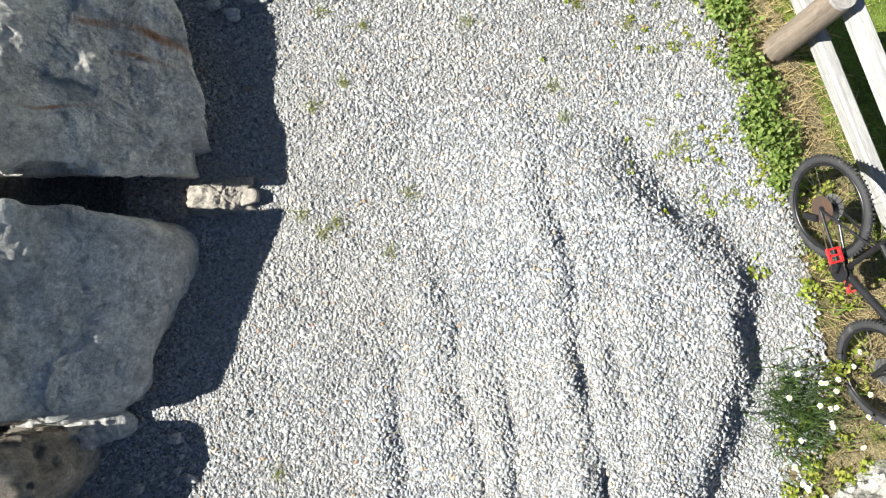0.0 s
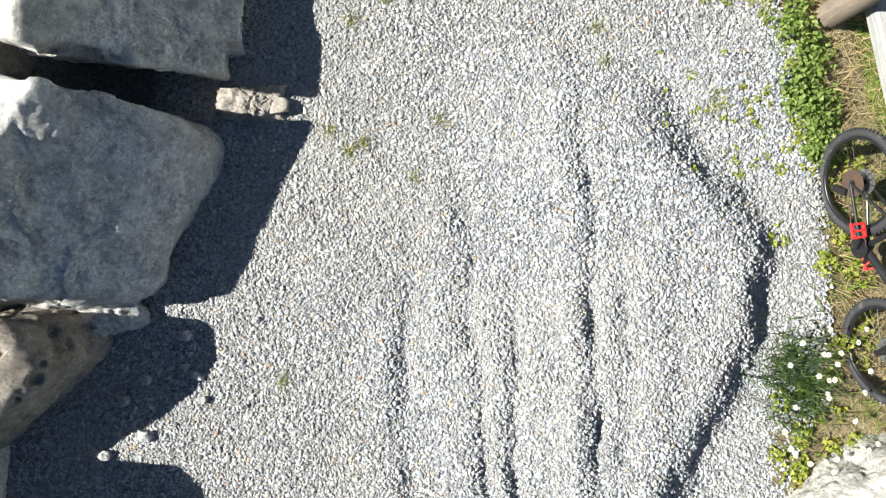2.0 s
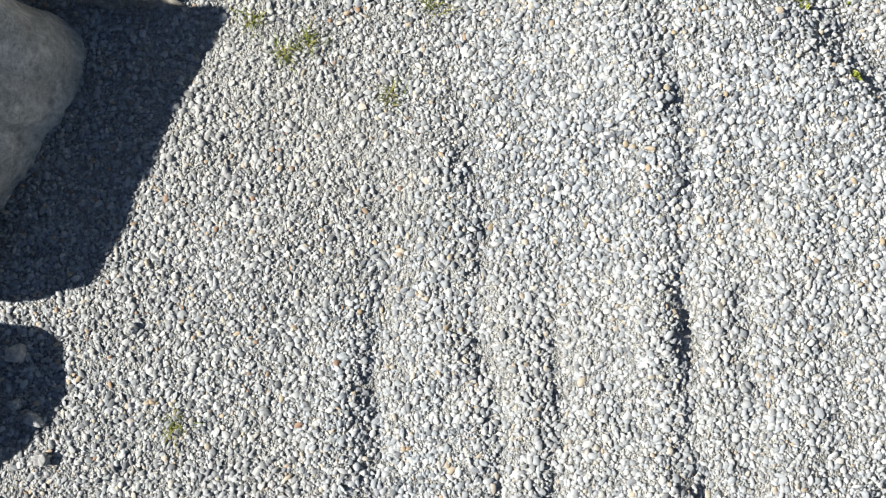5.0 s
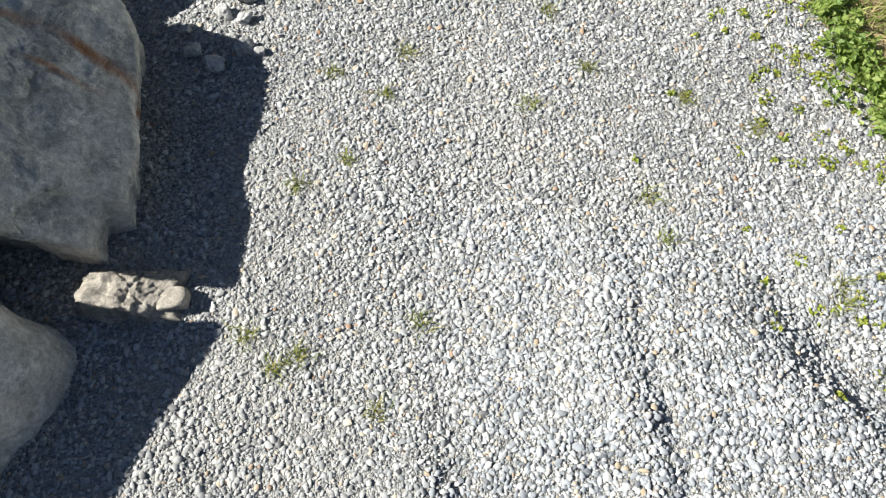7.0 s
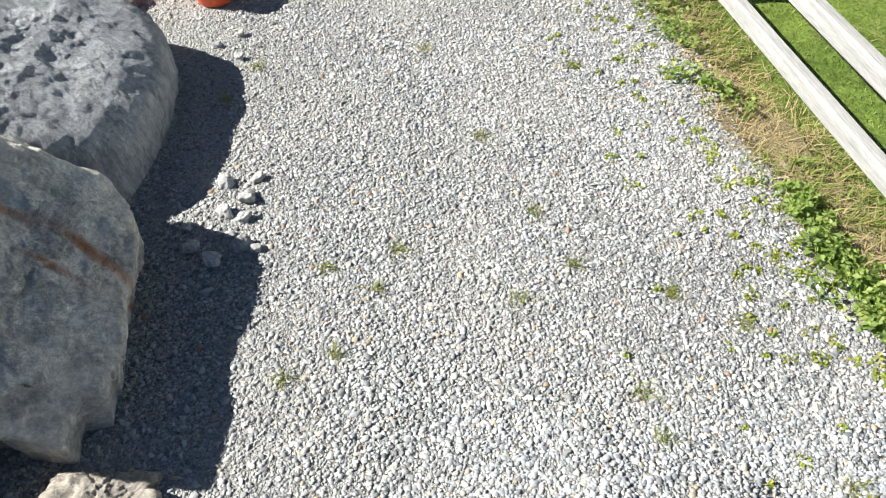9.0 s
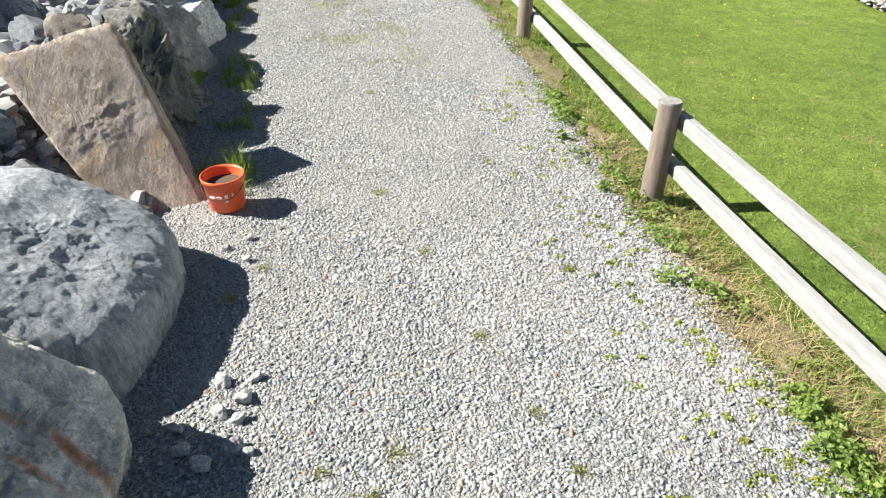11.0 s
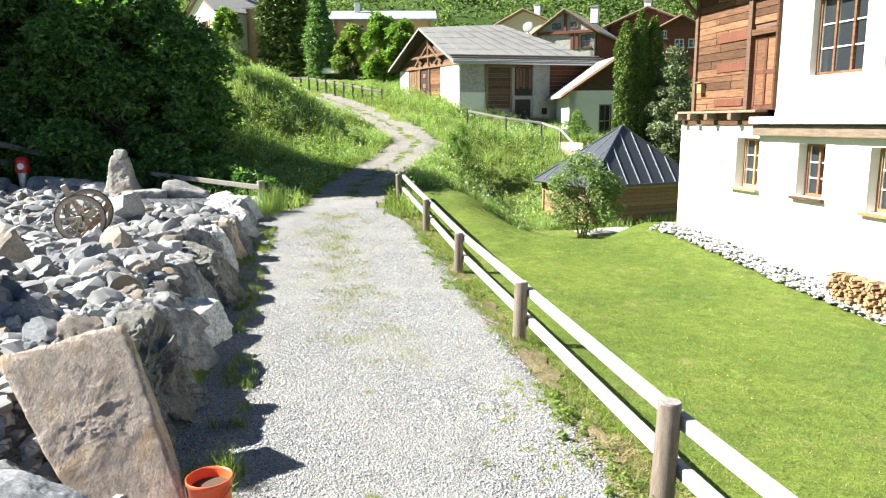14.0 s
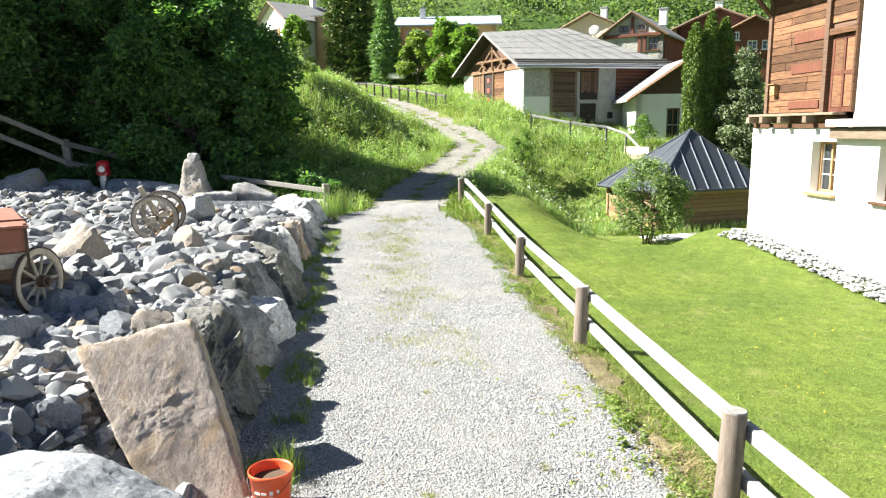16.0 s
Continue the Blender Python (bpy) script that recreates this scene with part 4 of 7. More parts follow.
# smaller broken stones that fill the gaps, and more blocks far back
sm_f, mid_f = ico(2)[1], ico(3)[1]
SMALL = [rock_shape(rand_planes(rs, (1.0, 0.85, 0.7), 8, 0.6), 2, 900 + k, 40, 0.04, 1.5)[0] for k in range(24)]
FINER = [rubble_shape(900 + k, 3)[0] for k in range(24)]
V, F, base = [], [], 0
for k in range(6200):
    if k < 1900:
        y, depth = rs.uniform(7.0, 24.5), 0.9 + 13 * rs.uniform()
        r = 0.11 + 0.17 * rs.beta(1.2, 2.2)
    elif k < 4900:
        y, depth = rs.uniform(2.5, 22.0), 0.55 + rs.beta(1.0, 1.7) * 13
        r = 0.05 + 0.11 * rs.beta(1.2, 2.2)
    else:
        y, depth = rs.uniform(3.6, 8.8), 0.35 + rs.uniform(0, 3.4)
        r = 0.045 + 0.09 * rs.beta(1.2, 2.2)
    x = float(wall_x(min(y, 21.5))) - depth
    if pad(x, y) or (y > 22.5 and x > -11.5):
        continue
    form, faces = (FINER[k % 24], mid_f) if k < 1900 and y < 10 else (SMALL[k % 24], sm_f)
    v = form * np.array([r * rs.uniform(0.9, 1.5), r, r * rs.uniform(0.7, 1.0)])
    e = np.array(Euler((rs.normal(0, 0.4), rs.normal(0, 0.4), rs.uniform(0, 6.28))).to_matrix())
    V.append(v @ e.T + np.array([x, y, float(land(x, y)) + r * 0.6]))
    F.append(faces + base)
    base += len(form)
small = mesh_np("small_rubble", np.concatenate(V), np.concatenate(F), M["pebble_dark"], smooth=True)
small.data.set_sharp_from_angle(angle=radians(24))
tagged(small, "small broken stones between the rubble", "rubble", kind="stuff")

# ---- pebbles on the drive ----
OCTA = (np.array([(1, 0, 0), (-1, 0, 0), (0, 1, 0), (0, -1, 0), (0, 0, 1), (0, 0, -1)], float), np.array([(0, 2, 4), (2, 1, 4), (1, 3, 4), (3, 0, 4), (2, 0, 5), (1, 2, 5), (3, 1, 5), (0, 3, 5)]))
CUBE = (np.array([(x, y, z) for z in (-0.75, 0.75) for x, y in ((-0.85, -0.7), (0.8, -0.8), (0.85, 0.75), (-0.7, 0.8))], float), np.array([(0, 2, 1), (0, 3, 2), (4, 5, 6), (4, 6, 7), (0, 1, 5), (0, 5, 4), (1, 2, 6), (1, 6, 5), (2, 3, 7), (2, 7, 6), (3, 0, 4), (3, 4, 7)]))


ring6 = [(math.cos(k * math.pi / 3), math.sin(k * math.pi / 3)) for k in range(6)]
PEBBLE = (np.array([(0.64 * a, 0.64 * b, 0.82) for a, b in ring6] + [(a, b, 0.05) for a, b in ring6], float),
          np.array([(0, 1, 2), (0, 2, 3), (0, 3, 5), (3, 4, 5)] + [q for k in range(6) for q in ((6 + k, 6 + (k + 1) % 6, (k + 1) % 6), (6 + k, (k + 1) % 6, k))]))


def pebbles(name, pts, rad, material, label, seed, parent=None, form=None, smooth=False):
    """Small broken stones lying at the points, one joined mesh."""
    rs = np.random.default_rng(seed)
    d, f = form or PEBBLE
    n = len(pts)
    a = rs.uniform(0, 2 * np.pi, n)
    sc = np.stack([rad * rs.uniform(0.9, 1.45, n), rad * rs.uniform(0.65, 1.0, n), rad * rs.uniform(0.34, 0.66, n)], -1)
    loc = d[None] * sc[:, None] * (1 + rs.uniform(-0.22, 0.18, (n, len(d), 3)))
    tilt = rs.normal(0, 0.24, (n, 2))
    loc[:, :, 2] += loc[:, :, 0] * tilt[:, :1] + loc[:, :, 1] * tilt[:, 1:]
    c, s = np.cos(a)[:, None], np.sin(a)[:, None]
    x = loc[:, :, 0] * c - loc[:, :, 1] * s
    y = loc[:, :, 0] * s + loc[:, :, 1] * c
    v = np.stack([x, y, loc[:, :, 2]], -1) + pts[:, None]
    F = (f[None] + (np.arange(n) * len(d))[:, None, None]).reshape(-1, 3)
    return tagged(mesh_np(name, v.reshape(-1, 3), F, material, parent, smooth=smooth), label, "gravel", kind="stuff")


def scatter(n, x0, x1, y0, y1, keep, seed):
    rs = np.random.default_rng(seed)
    p = np.stack([rs.uniform(x0, x1, n), rs.uniform(y0, y1, n)], -1)
    return p[keep(p[:, 0], p[:, 1])]


def on_drive(x, y):
    spill = 0.16 * fbm(np.stack([x * 0, y * 2.2, x * 0], -1), 3, 67) + 0.25 * np.abs(np.sin(x * 913.7 + y * 571.3)) ** 3
    return (x > wall_x(y) - 0.45) & (x < edge_x(y) + 0.08 + spill)


def lay(n, box, rmin, rmax, seed, lift=0.3):
    p = scatter(n, *box, on_drive, seed)
    rs = np.random.default_rng(seed + 1)
    r = rmin + (rmax - rmin) * rs.beta(1.1, 3.6, len(p))
    # loose and deep on the fresh heap, trodden into the grit elsewhere
    loose = sstep(p[:, 0] - 0.4 * np.sin(2 * p[:, 1]), -1.0, 0.3) * (1 - sstep(p[:, 1], 0.9, 2.2))
    patch = fbm(np.c_[p * 0.9, p[:, :1] * 0], 3, 66)
    keep = rs.uniform(0, 1, len(p)) < np.clip(0.66 + 0.5 * loose + 0.40 * patch, 0.25, 1)
    z = road_z(p[:, 0], p[:, 1]) + r * (lift - 0.16 * (1 - loose))
    p, r, z, loose = p[keep], r[keep], z[keep], loose[keep]
    return np.c_[p, z], r, loose > rs.uniform(0.3, 0.7, len(keep))[keep]


GRAVEL = "loose grey and white pebbles on the drive"
WORN = "trodden greyish pebbles on the drive"
p, r, l = lay(165000, (-3.3, 2.6, -2.2, 5.0), 0.0065, 0.022, 11, 0.42)
pebbles("gravel", p[l], r[l], M["pebble"], GRAVEL, 12, smooth=True)
pebbles("gravel", p[~l], r[~l], M["pebble_worn"], WORN, 19, smooth=True)
p, r, l = lay(36000, (-3.3, 2.6, -2.2, 5.0), 0.004, 0.009, 17, 0.7)
pebbles("gravel", p[l], r[l], M["pebble"], "fine angular chippings on the drive", 18, form=CUBE)
pebbles("gravel", p[~l], r[~l], M["pebble_worn"], "fine trodden chippings on the drive", 20, form=CUBE)
p, r, l = lay(82000, (-4.2, 1.9, 5.0, 12.5), 0.008, 0.022, 13, 0.40)
pebbles("gravel", p, r, M["pebble_worn"], WORN, 14, smooth=True)
p, r, l = lay(52000, (-6.2, 1.5, 12.4, 23.3), 0.010, 0.026, 15, 0.35)
pebbles("gravel", p, r, M["pebble_worn"], WORN, 16, form=OCTA)


# ---- fence along the lawn ----
def fence_post(parent, m, h, r, seed, material="post"):
    """A round post with a sawn top, as a part of its fence."""
    bm = bmesh.new()
    rings = 7
    rows = []
    for i in range(rings):
        z = -0.25 + (h - 0.015 + 0.25) * i / (rings - 1)
        rr = r * (1.03 - 0.08 * i / (rings - 1))
        rows.append([bm.verts.new((rr * (1 + 0.035 * math.sin(2 * a + seed) + 0.02 * math.sin(5 * a + z * 3 + seed)) * math.cos(a), rr * (1 + 0.03 * math.sin(3 * a + seed)) * math.sin(a), z)) for a in (2 * math.pi * j / 22 for j in range(22))])
    for i in range(rings - 1):
        for j in range(22):
            q = bm.faces.new((rows[i][j], rows[i][(j + 1) % 22], rows[i + 1][(j + 1) % 22], rows[i + 1][j]))
            q.smooth = True
    bm.transform(m)
    t = part("post", bm, M[material], parent, "round weathered post")
    part("end_grain", tube_bm(m @ Vector((0, 0, h - 0.03)), m @ Vector((0, 0, h)), r * 0.95, r * 0.88, 22), M["endgrain"], t, "sawn grey post top")
    return t


def rail(parent, a, b, w, th, material, seed=0, label=""):
    """A squared bar from a to b, slightly bowed."""
    a, b = Vector(a), Vector(b)
    d = b - a
    L = d.length
    rs = random.Random(seed)
    bm = bmesh.new()
    n = 8
    bow = rs.uniform(-0.012, 0.012)
    c = 0.014
    prof = [(-th / 2 + c, -w / 2), (th / 2 - c, -w / 2), (th / 2, -w / 2 + c), (th / 2, w / 2 - c), (th / 2 - c, w / 2), (-th / 2 + c, w / 2), (-th / 2, w / 2 - c), (-th / 2, -w / 2 + c)]
    rows = []
    for i in range(n + 1):
        u = i / n
        off = bow * math.sin(math.pi * u)
        rows.append([bm.verts.new((x + off + rs.uniform(-0.002, 0.002), (u - 0.5) * L, z - 0.5 * abs(off) + rs.uniform(-0.002, 0.002))) for x, z in prof])
    k = len(prof)
    for i in range(n):
        for j in range(k):
            bm.faces.new((rows[i][j], rows[i + 1][j], rows[i + 1][(j + 1) % k], rows[i][(j + 1) % k]))
    bm.faces.new(rows[0])
    bm.faces.new(rows[-1][::-1])
    bmesh.ops.recalc_face_normals(bm, faces=bm.faces)
    dn = d.normalized()
    side = dn.cross(Vector((0, 0, 1))).normalized()
    upv = side.cross(dn).normalized()
    m = Matrix(((side.x, dn.x, upv.x, 0), (side.y, dn.y, upv.y, 0), (side.z, dn.z, upv.z, 0), (0, 0, 0, 1)))
    ob = part("rail", bm, material, parent, label)
    ob.matrix_basis = Matrix.Translation((a + b) / 2) @ m
    return ob


POSTS = [(2.68, 1.80, 0.93, 0.10), (1.89, 5.73, 0.97, 0.105), (1.15, 10.45, 0.95, 0.105), (0.33, 15.3, 0.90, 0.10), (-0.48, 20.1, 0.93, 0.10), (-1.55, 25.0, 0.85, 0.10)]
fence = thing("fence", Matrix(), "round-post fence with two bleached rails beside the drive", "fence")
bases = [Vector((3.50, -2.4, float(land(3.5, -2.4))))]
for k, (x, y, h, r) in enumerate(POSTS):
    z = float(land(x, y))
    fence_post(fence, pose(x, y, z, 0, 2.2, 20 * k), h, r, k)
    bases.append(Vector((x, y, z)))
for k, (a, b) in enumerate(zip(bases[:-1], bases[1:])):
    side = (b - a).cross(Vector((0, 0, 1))).normalized() * 0.15
    for j, hgt in enumerate((0.33, 0.77)):
        lift = Vector((0, 0, hgt))
        sh = Vector((0.03 * hgt, 0, 0))
        rail(fence, a + side + lift + sh, b + side + lift + sh, 0.135, 0.10, M["rail"], 3 * k + j, "bleached squared rail")

# ---- orange bucket by the slab ----
bk = thing("bucket", pose(-1.89, 5.26, float(land(-1.9, 5.27)) + 0.02) @ Matrix.Scale(0.93, 4), "dirty orange plastic bucket with faded white print", "bucket")


def bucket_body():
    bm = bmesh.new()
    prof = [(0.0, 0.0), (0.150, 0.0), (0.158, 0.01), (0.186, 0.285), (0.196, 0.29), (0.197, 0.325), (0.189, 0.328), (0.180, 0.30), (0.152, 0.02), (0.0, 0.018)]
    n = 40
    rows = [[bm.verts.new((r * math.cos(a), r * math.sin(a), z)) for a in (2 * math.pi * j / n for j in range(n))] if r else [bm.verts.new((0, 0, z))] for r, z in prof]
    for a, b in zip(rows[:-1], rows[1:]):
        for j in range(n):
            if len(a) == 1:
                q = bm.faces.new((a[0], b[(j + 1) % n], b[j]))
            elif len(b) == 1:
                q = bm.faces.new((a[j], a[(j + 1) % n], b[0]))
            else:
                q = bm.faces.new((a[j], a[(j + 1) % n], b[(j + 1) % n], b[j]))
            q.smooth = True
    bmesh.ops.recalc_face_normals(bm, faces=bm.faces)
    return bm


part("body", bucket_body(), M["orange"], bk)
bm = bmesh.new()
bmesh.ops.create_circle(bm, cap_ends=True, segments=32, radius=0.172, matrix=pose(0, 0, 0.235))
part("soil", bm, M["soil"], bk, "dark earth in the bucket")
bm = bmesh.new()
for i in range(14):
    a0, a1 = math.pi * (1.08 + 0.84 * i / 14), math.pi * (1.08 + 0.84 * (i + 1) / 14)
    sag = lambda a: 0.26 - 0.11 * math.sin((a - 1.08 * math.pi) / 0.84)
    tube_bm((0.200 * math.cos(a0), 0.200 * math.sin(a0), sag(a0)), (0.200 * math.cos(a1), 0.200 * math.sin(a1), sag(a1)), 0.004, seg=6, bm=bm)
part("handle", bm, M["iron"], bk, "thin rusty wire handle")
for w, x0, z0, h in ((0.055, -0.075, 0.175, 0.018), (0.05, -0.01, 0.175, 0.018), (0.03, 0.055, 0.182, 0.034), (0.03, 0.055, 0.135, 0.022), (0.02, 0.115, 0.19, 0.03)):
    R = 0.178
    a = -math.pi / 2 + x0 / R
    part("print_bar", box_bm(w, 0.004, h, Matrix.Translation((R * math.cos(a), R * math.sin(a), z0)) @ Matrix.Rotation(a + math.pi / 2, 4, "Z") @ Matrix.Rotation(radians(-5), 4, "X")), M["whitepaint"], bk, "faded white print")


# ---- bicycle lying against the fence ----
def bicycle(m):
    """A mountain bike in its own XZ plane: rear wheel at the origin, front along +X."""
    t = thing("bicycle", m, "black mountain bike with red pedals leaning on the fence", "bicycle")

    def wheel(x, name):
        w = part(name, ring_bm(0.338, 0.027, pose(x, 0, 0.365), 56, 10), M["rubber"], t, "knobbly dusty tyre")
        bm = bmesh.new()
        for i in range(72):
            a = 2 * math.pi * i / 72
            for s in (-0.012, 0.012):
                box_bm(0.012, 0.011, 0.012, Matrix.Translation((x + 0.366 * math.cos(a + s), s, 0.365 + 0.366 * math.sin(a + s))) @ Matrix.Rotation(-a, 4, "Y"), bm=bm)
        part("tread", bm, M["rubber"], w)
        part("rim", ring_bm(0.305, 0.013, pose(x, 0, 0.365), 48, 6, 1.4), M["black"], w, "black alloy rim")
        bm = bmesh.new()
        for i in range(28):
            a = 2 * math.pi * i / 28
            b = a + (0.5 if i % 2 else -0.5)
            s = 0.03 if i % 4 < 2 else -0.03
            tube_bm((x + 0.025 * math.cos(b), s, 0.365 + 0.025 * math.sin(b)), (x + 0.30 * math.cos(a), 0, 0.365 + 0.30 * math.sin(a)), 0.0014, seg=4, bm=bm, caps=False)
        part("spokes", bm, M["black"], w)
        part("hub", tube_bm((x, -0.055, 0.365), (x, 0.055, 0.365), 0.022, seg=16), M["black"], w)
        part("brake_disc", tube_bm((x, 0.040, 0.365), (x, 0.043, 0.365), 0.09, seg=32), M["alloy"], w, "steel brake disc")
        return w

    rw = wheel(0.0, "rear_wheel")
    fw = wheel(1.16, "front_wheel")
    bm = bmesh.new()
    for i, r in enumerate((0.095, 0.085, 0.075, 0.065, 0.055, 0.046, 0.038, 0.030)):
        tube_bm((0, -0.05 + 0.005 * i, 0.365), (0, -0.0475 + 0.005 * i, 0.365), r, seg=28, bm=bm)
    part("cassette", bm, M["iron"], rw, "dark toothed cassette")
    bb = Vector((0.44, 0, 0.33))
    seat = Vector((0.30, 0, 0.76))
    head0, head1 = Vector((0.98, 0, 0.70)), Vector((0.95, 0, 0.82))
    for nm, a, b, r in (("down_tube", bb, head0, 0.027), ("top_tube", seat - Vector((-0.02, 0, 0.05)), head1, 0.021), ("seat_tube", bb, seat, 0.018), ("head_tube", head0 - Vector((-0.015, 0, 0.05)), head1 + Vector((-0.01, 0, 0.04)), 0.024)):
        part(nm, tube_bm(a, b, r, seg=14), M["black"], t)
    for s in (-1, 1):
        part("chain_stay", tube_bm(bb + Vector((0, 0.03 * s, 0)), (0.0, 0.065 * s, 0.365), 0.012, 0.010, 10), M["black"], t)
        part("seat_stay", tube_bm((0.33, 0.02 * s, 0.66), (0.0, 0.065 * s, 0.365), 0.010, 0.009, 10), M["black"], t)
        part("fork_leg", tube_bm((1.00, 0.062 * s, 0.70), (1.16, 0.062 * s, 0.365), 0.019, 0.016, 12), M["black"], t)
    part("fork_crown", box_bm(0.05, 0.16, 0.04, pose(0.995, 0, 0.70), 0.01), M["black"], t)
    part("seat_post", tube_bm(seat, (0.26, 0, 0.92), 0.014, seg=12), M["black"], t)
    bm = box_bm(0.27, 0.14, 0.045, pose(0.25, 0, 0.945), 0.02)
    for v_ in bm.verts:
        v_.co.y *= 1.0 if v_.co.x < 0.22 else 0.35
    part("saddle", bm, M["black"], t)
    part("stem", tube_bm((0.94, 0, 0.87), (1.0, 0, 0.91), 0.017, seg=12), M["black"], t)
    hb = part("handlebar", tube_bm((0.99, -0.36, 0.93), (0.99, 0.36, 0.93), 0.013, seg=12), M["black"], t)
    for s in (-1, 1):
        part("grip", tube_bm((0.99, 0.24 * s, 0.93), (0.99, 0.37 * s, 0.93), 0.017, seg=12), M["rubber"], hb)
    part("chainring", tube_bm((0.44, -0.045, 0.33), (0.44, -0.041, 0.33), 0.075, seg=32), M["black"], t)
    for s, dx, dz in ((-1, -0.12, 0.125), (1, 0.12, -0.125)):
        part("crank", tube_bm((0.44, 0.07 * s, 0.33), (0.44 + dx, 0.085 * s, 0.33 + dz), 0.013, 0.011, 10), M["black"], t)
        p = Vector((0.44 + dx, 0.14 * s, 0.33 + dz))
        bm = bmesh.new()
        for ox in (-0.045, 0.0, 0.045):
            box_bm(0.014, 0.10, 0.02, Matrix.Translation(p + Vector((ox, 0, 0))), bm=bm)
        for oy in (-0.045, 0.045):
            box_bm(0.10, 0.014, 0.02, Matrix.Translation(p + Vector((0, oy, 0))), bm=bm)
        part("pedal", bm, M["redplastic"], t, "red plastic platform pedal")
    bm = bmesh.new()
    for zz in (0.40, 0.275):
        tube_bm((0.44, -0.043, 0.33 + (zz - 0.335) * 0.95), (0.0, -0.035, 0.365 + (zz - 0.335) * 1.0), 0.004, seg=5, bm=bm)
    part("chain", bm, M["iron"], t)
    part("derailleur", box_bm(0.05, 0.03, 0.12, pose(0.03, -0.06, 0.255, 0, 25, 0), 0.008), M["black"], t)
    return t


# rear wheel at the start of the verge, frame running back towards the flowers
bz = float(land(2.64, 0.5))
bicycle(Matrix.Translation((2.565, 0.50, bz - 0.005)) @ Matrix.Rotation(radians(-83), 4, "Z") @ Matrix.Rotation(radians(-12), 4, "X"))


# ---- buildings ----
def panel_bm(u0, u1, z0, z1, th, holes=(), bm=None):
    """A wall in the XZ plane, its outside at y = 0 and its inside at y = th, with openings (u0, u1, z0, z1) right through it."""
    bm = bm or bmesh.new()
    us = sorted({u0, u1, *[h[0] for h in holes], *[h[1] for h in holes]})
    zs = sorted({z0, z1, *[h[2] for h in holes], *[h[3] for h in holes]})
    solid = lambda a, b: 0 <= a < len(us) - 1 and 0 <= b < len(zs) - 1 and not any(h[0] <= (us[a] + us[a + 1]) / 2 <= h[1] and h[2] <= (zs[b] + zs[b + 1]) / 2 <= h[3] for h in holes)
    V = functools.lru_cache(None)(lambda i, j, k: bm.verts.new((us[i], th * k, zs[j])))
    for i in range(len(us) - 1):
        for j in range(len(zs) - 1):
            if not solid(i, j):
                continue
            bm.faces.new((V(i, j, 0), V(i + 1, j, 0), V(i + 1, j + 1, 0), V(i, j + 1, 0)))
            bm.faces.new((V(i, j, 1), V(i, j + 1, 1), V(i + 1, j + 1, 1), V(i + 1, j, 1)))
            for di, dj, e in ((-1, 0, ((i, j), (i, j + 1))), (1, 0, ((i + 1, j), (i + 1, j + 1))), (0, -1, ((i, j), (i + 1, j))), (0, 1, ((i, j + 1), (i + 1, j + 1)))):
                if not solid(i + di, j + dj):
                    (a, b), (c, d) = e
                    bm.faces.new((V(a, b, 0), V(c, d, 0), V(c, d, 1), V(a, b, 1)))
    bmesh.ops.recalc_face_normals(bm, faces=bm.faces)
    return bm


def window(parent, u0, u1, z0, z1, depth, cols, rows, frame_mat, bar_mat, sill=True, leaves=2, fw=0.07):
    """A casement set back in its opening: frame, leaf bars, panes and a sill."""
    w = part("window", bmesh.new(), frame_mat, parent)
    bm = bmesh.new()
    for a, b, c, d in ((u0, u0 + fw, z0, z1), (u1 - fw, u1, z0, z1), (u0 + fw, u1 - fw, z1 - fw, z1), (u0 + fw, u1 - fw, z0, z0 + fw)):
        box_bm(b - a, 0.09, d - c, pose((a + b) / 2, depth, (c + d) / 2), bm=bm)
    for k in range(1, leaves):
        u = u0 + (u1 - u0) * k / leaves
        box_bm(0.055, 0.075, z1 - z0 - 2 * fw, pose(u, depth - 0.008, (z0 + z1) / 2), bm=bm)
    part("frame", bm, frame_mat, w)
    iu0, iu1, iz0, iz1 = u0 + fw, u1 - fw, z0 + fw, z1 - fw
    for k in range(1, rows):
        z = iz0 + (iz1 - iz0) * k / rows
        part("glazing_bar", box_bm(iu1 - iu0, 0.03, 0.028, pose((iu0 + iu1) / 2, depth + 0.004, z)), bar_mat, w, "thin white glazing bar")
    for k in range(cols + 1):
        u = iu0 + (iu1 - iu0) * k / cols
        part("glazing_bar", box_bm(0.026, 0.028, iz1 - iz0, pose(u, depth + 0.006, (iz0 + iz1) / 2)), bar_mat, w, "thin white glazing bar")
    for i in range(cols):
        for j in range(rows):
            a = iu0 + (iu1 - iu0) * i / cols
            c = iz0 + (iz1 - iz0) * j / rows
            part("pane", box_bm((iu1 - iu0) / cols, 0.006, (iz1 - iz0) / rows, pose(a + (iu1 - iu0) / cols / 2, depth + 0.02, c + (iz1 - iz0) / rows / 2, random.uniform(-0.5, 0.5), 0, random.uniform(-0.6, 0.6))), M["glass"], w)
    if sill:
        part("sill", box_bm(u1 - u0 + 0.18, depth + 0.10, 0.06, pose((u0 + u1) / 2, depth / 2 - 0.06, z0 - 0.032), 0.01), frame_mat, w, "projecting wooden sill")
    return w


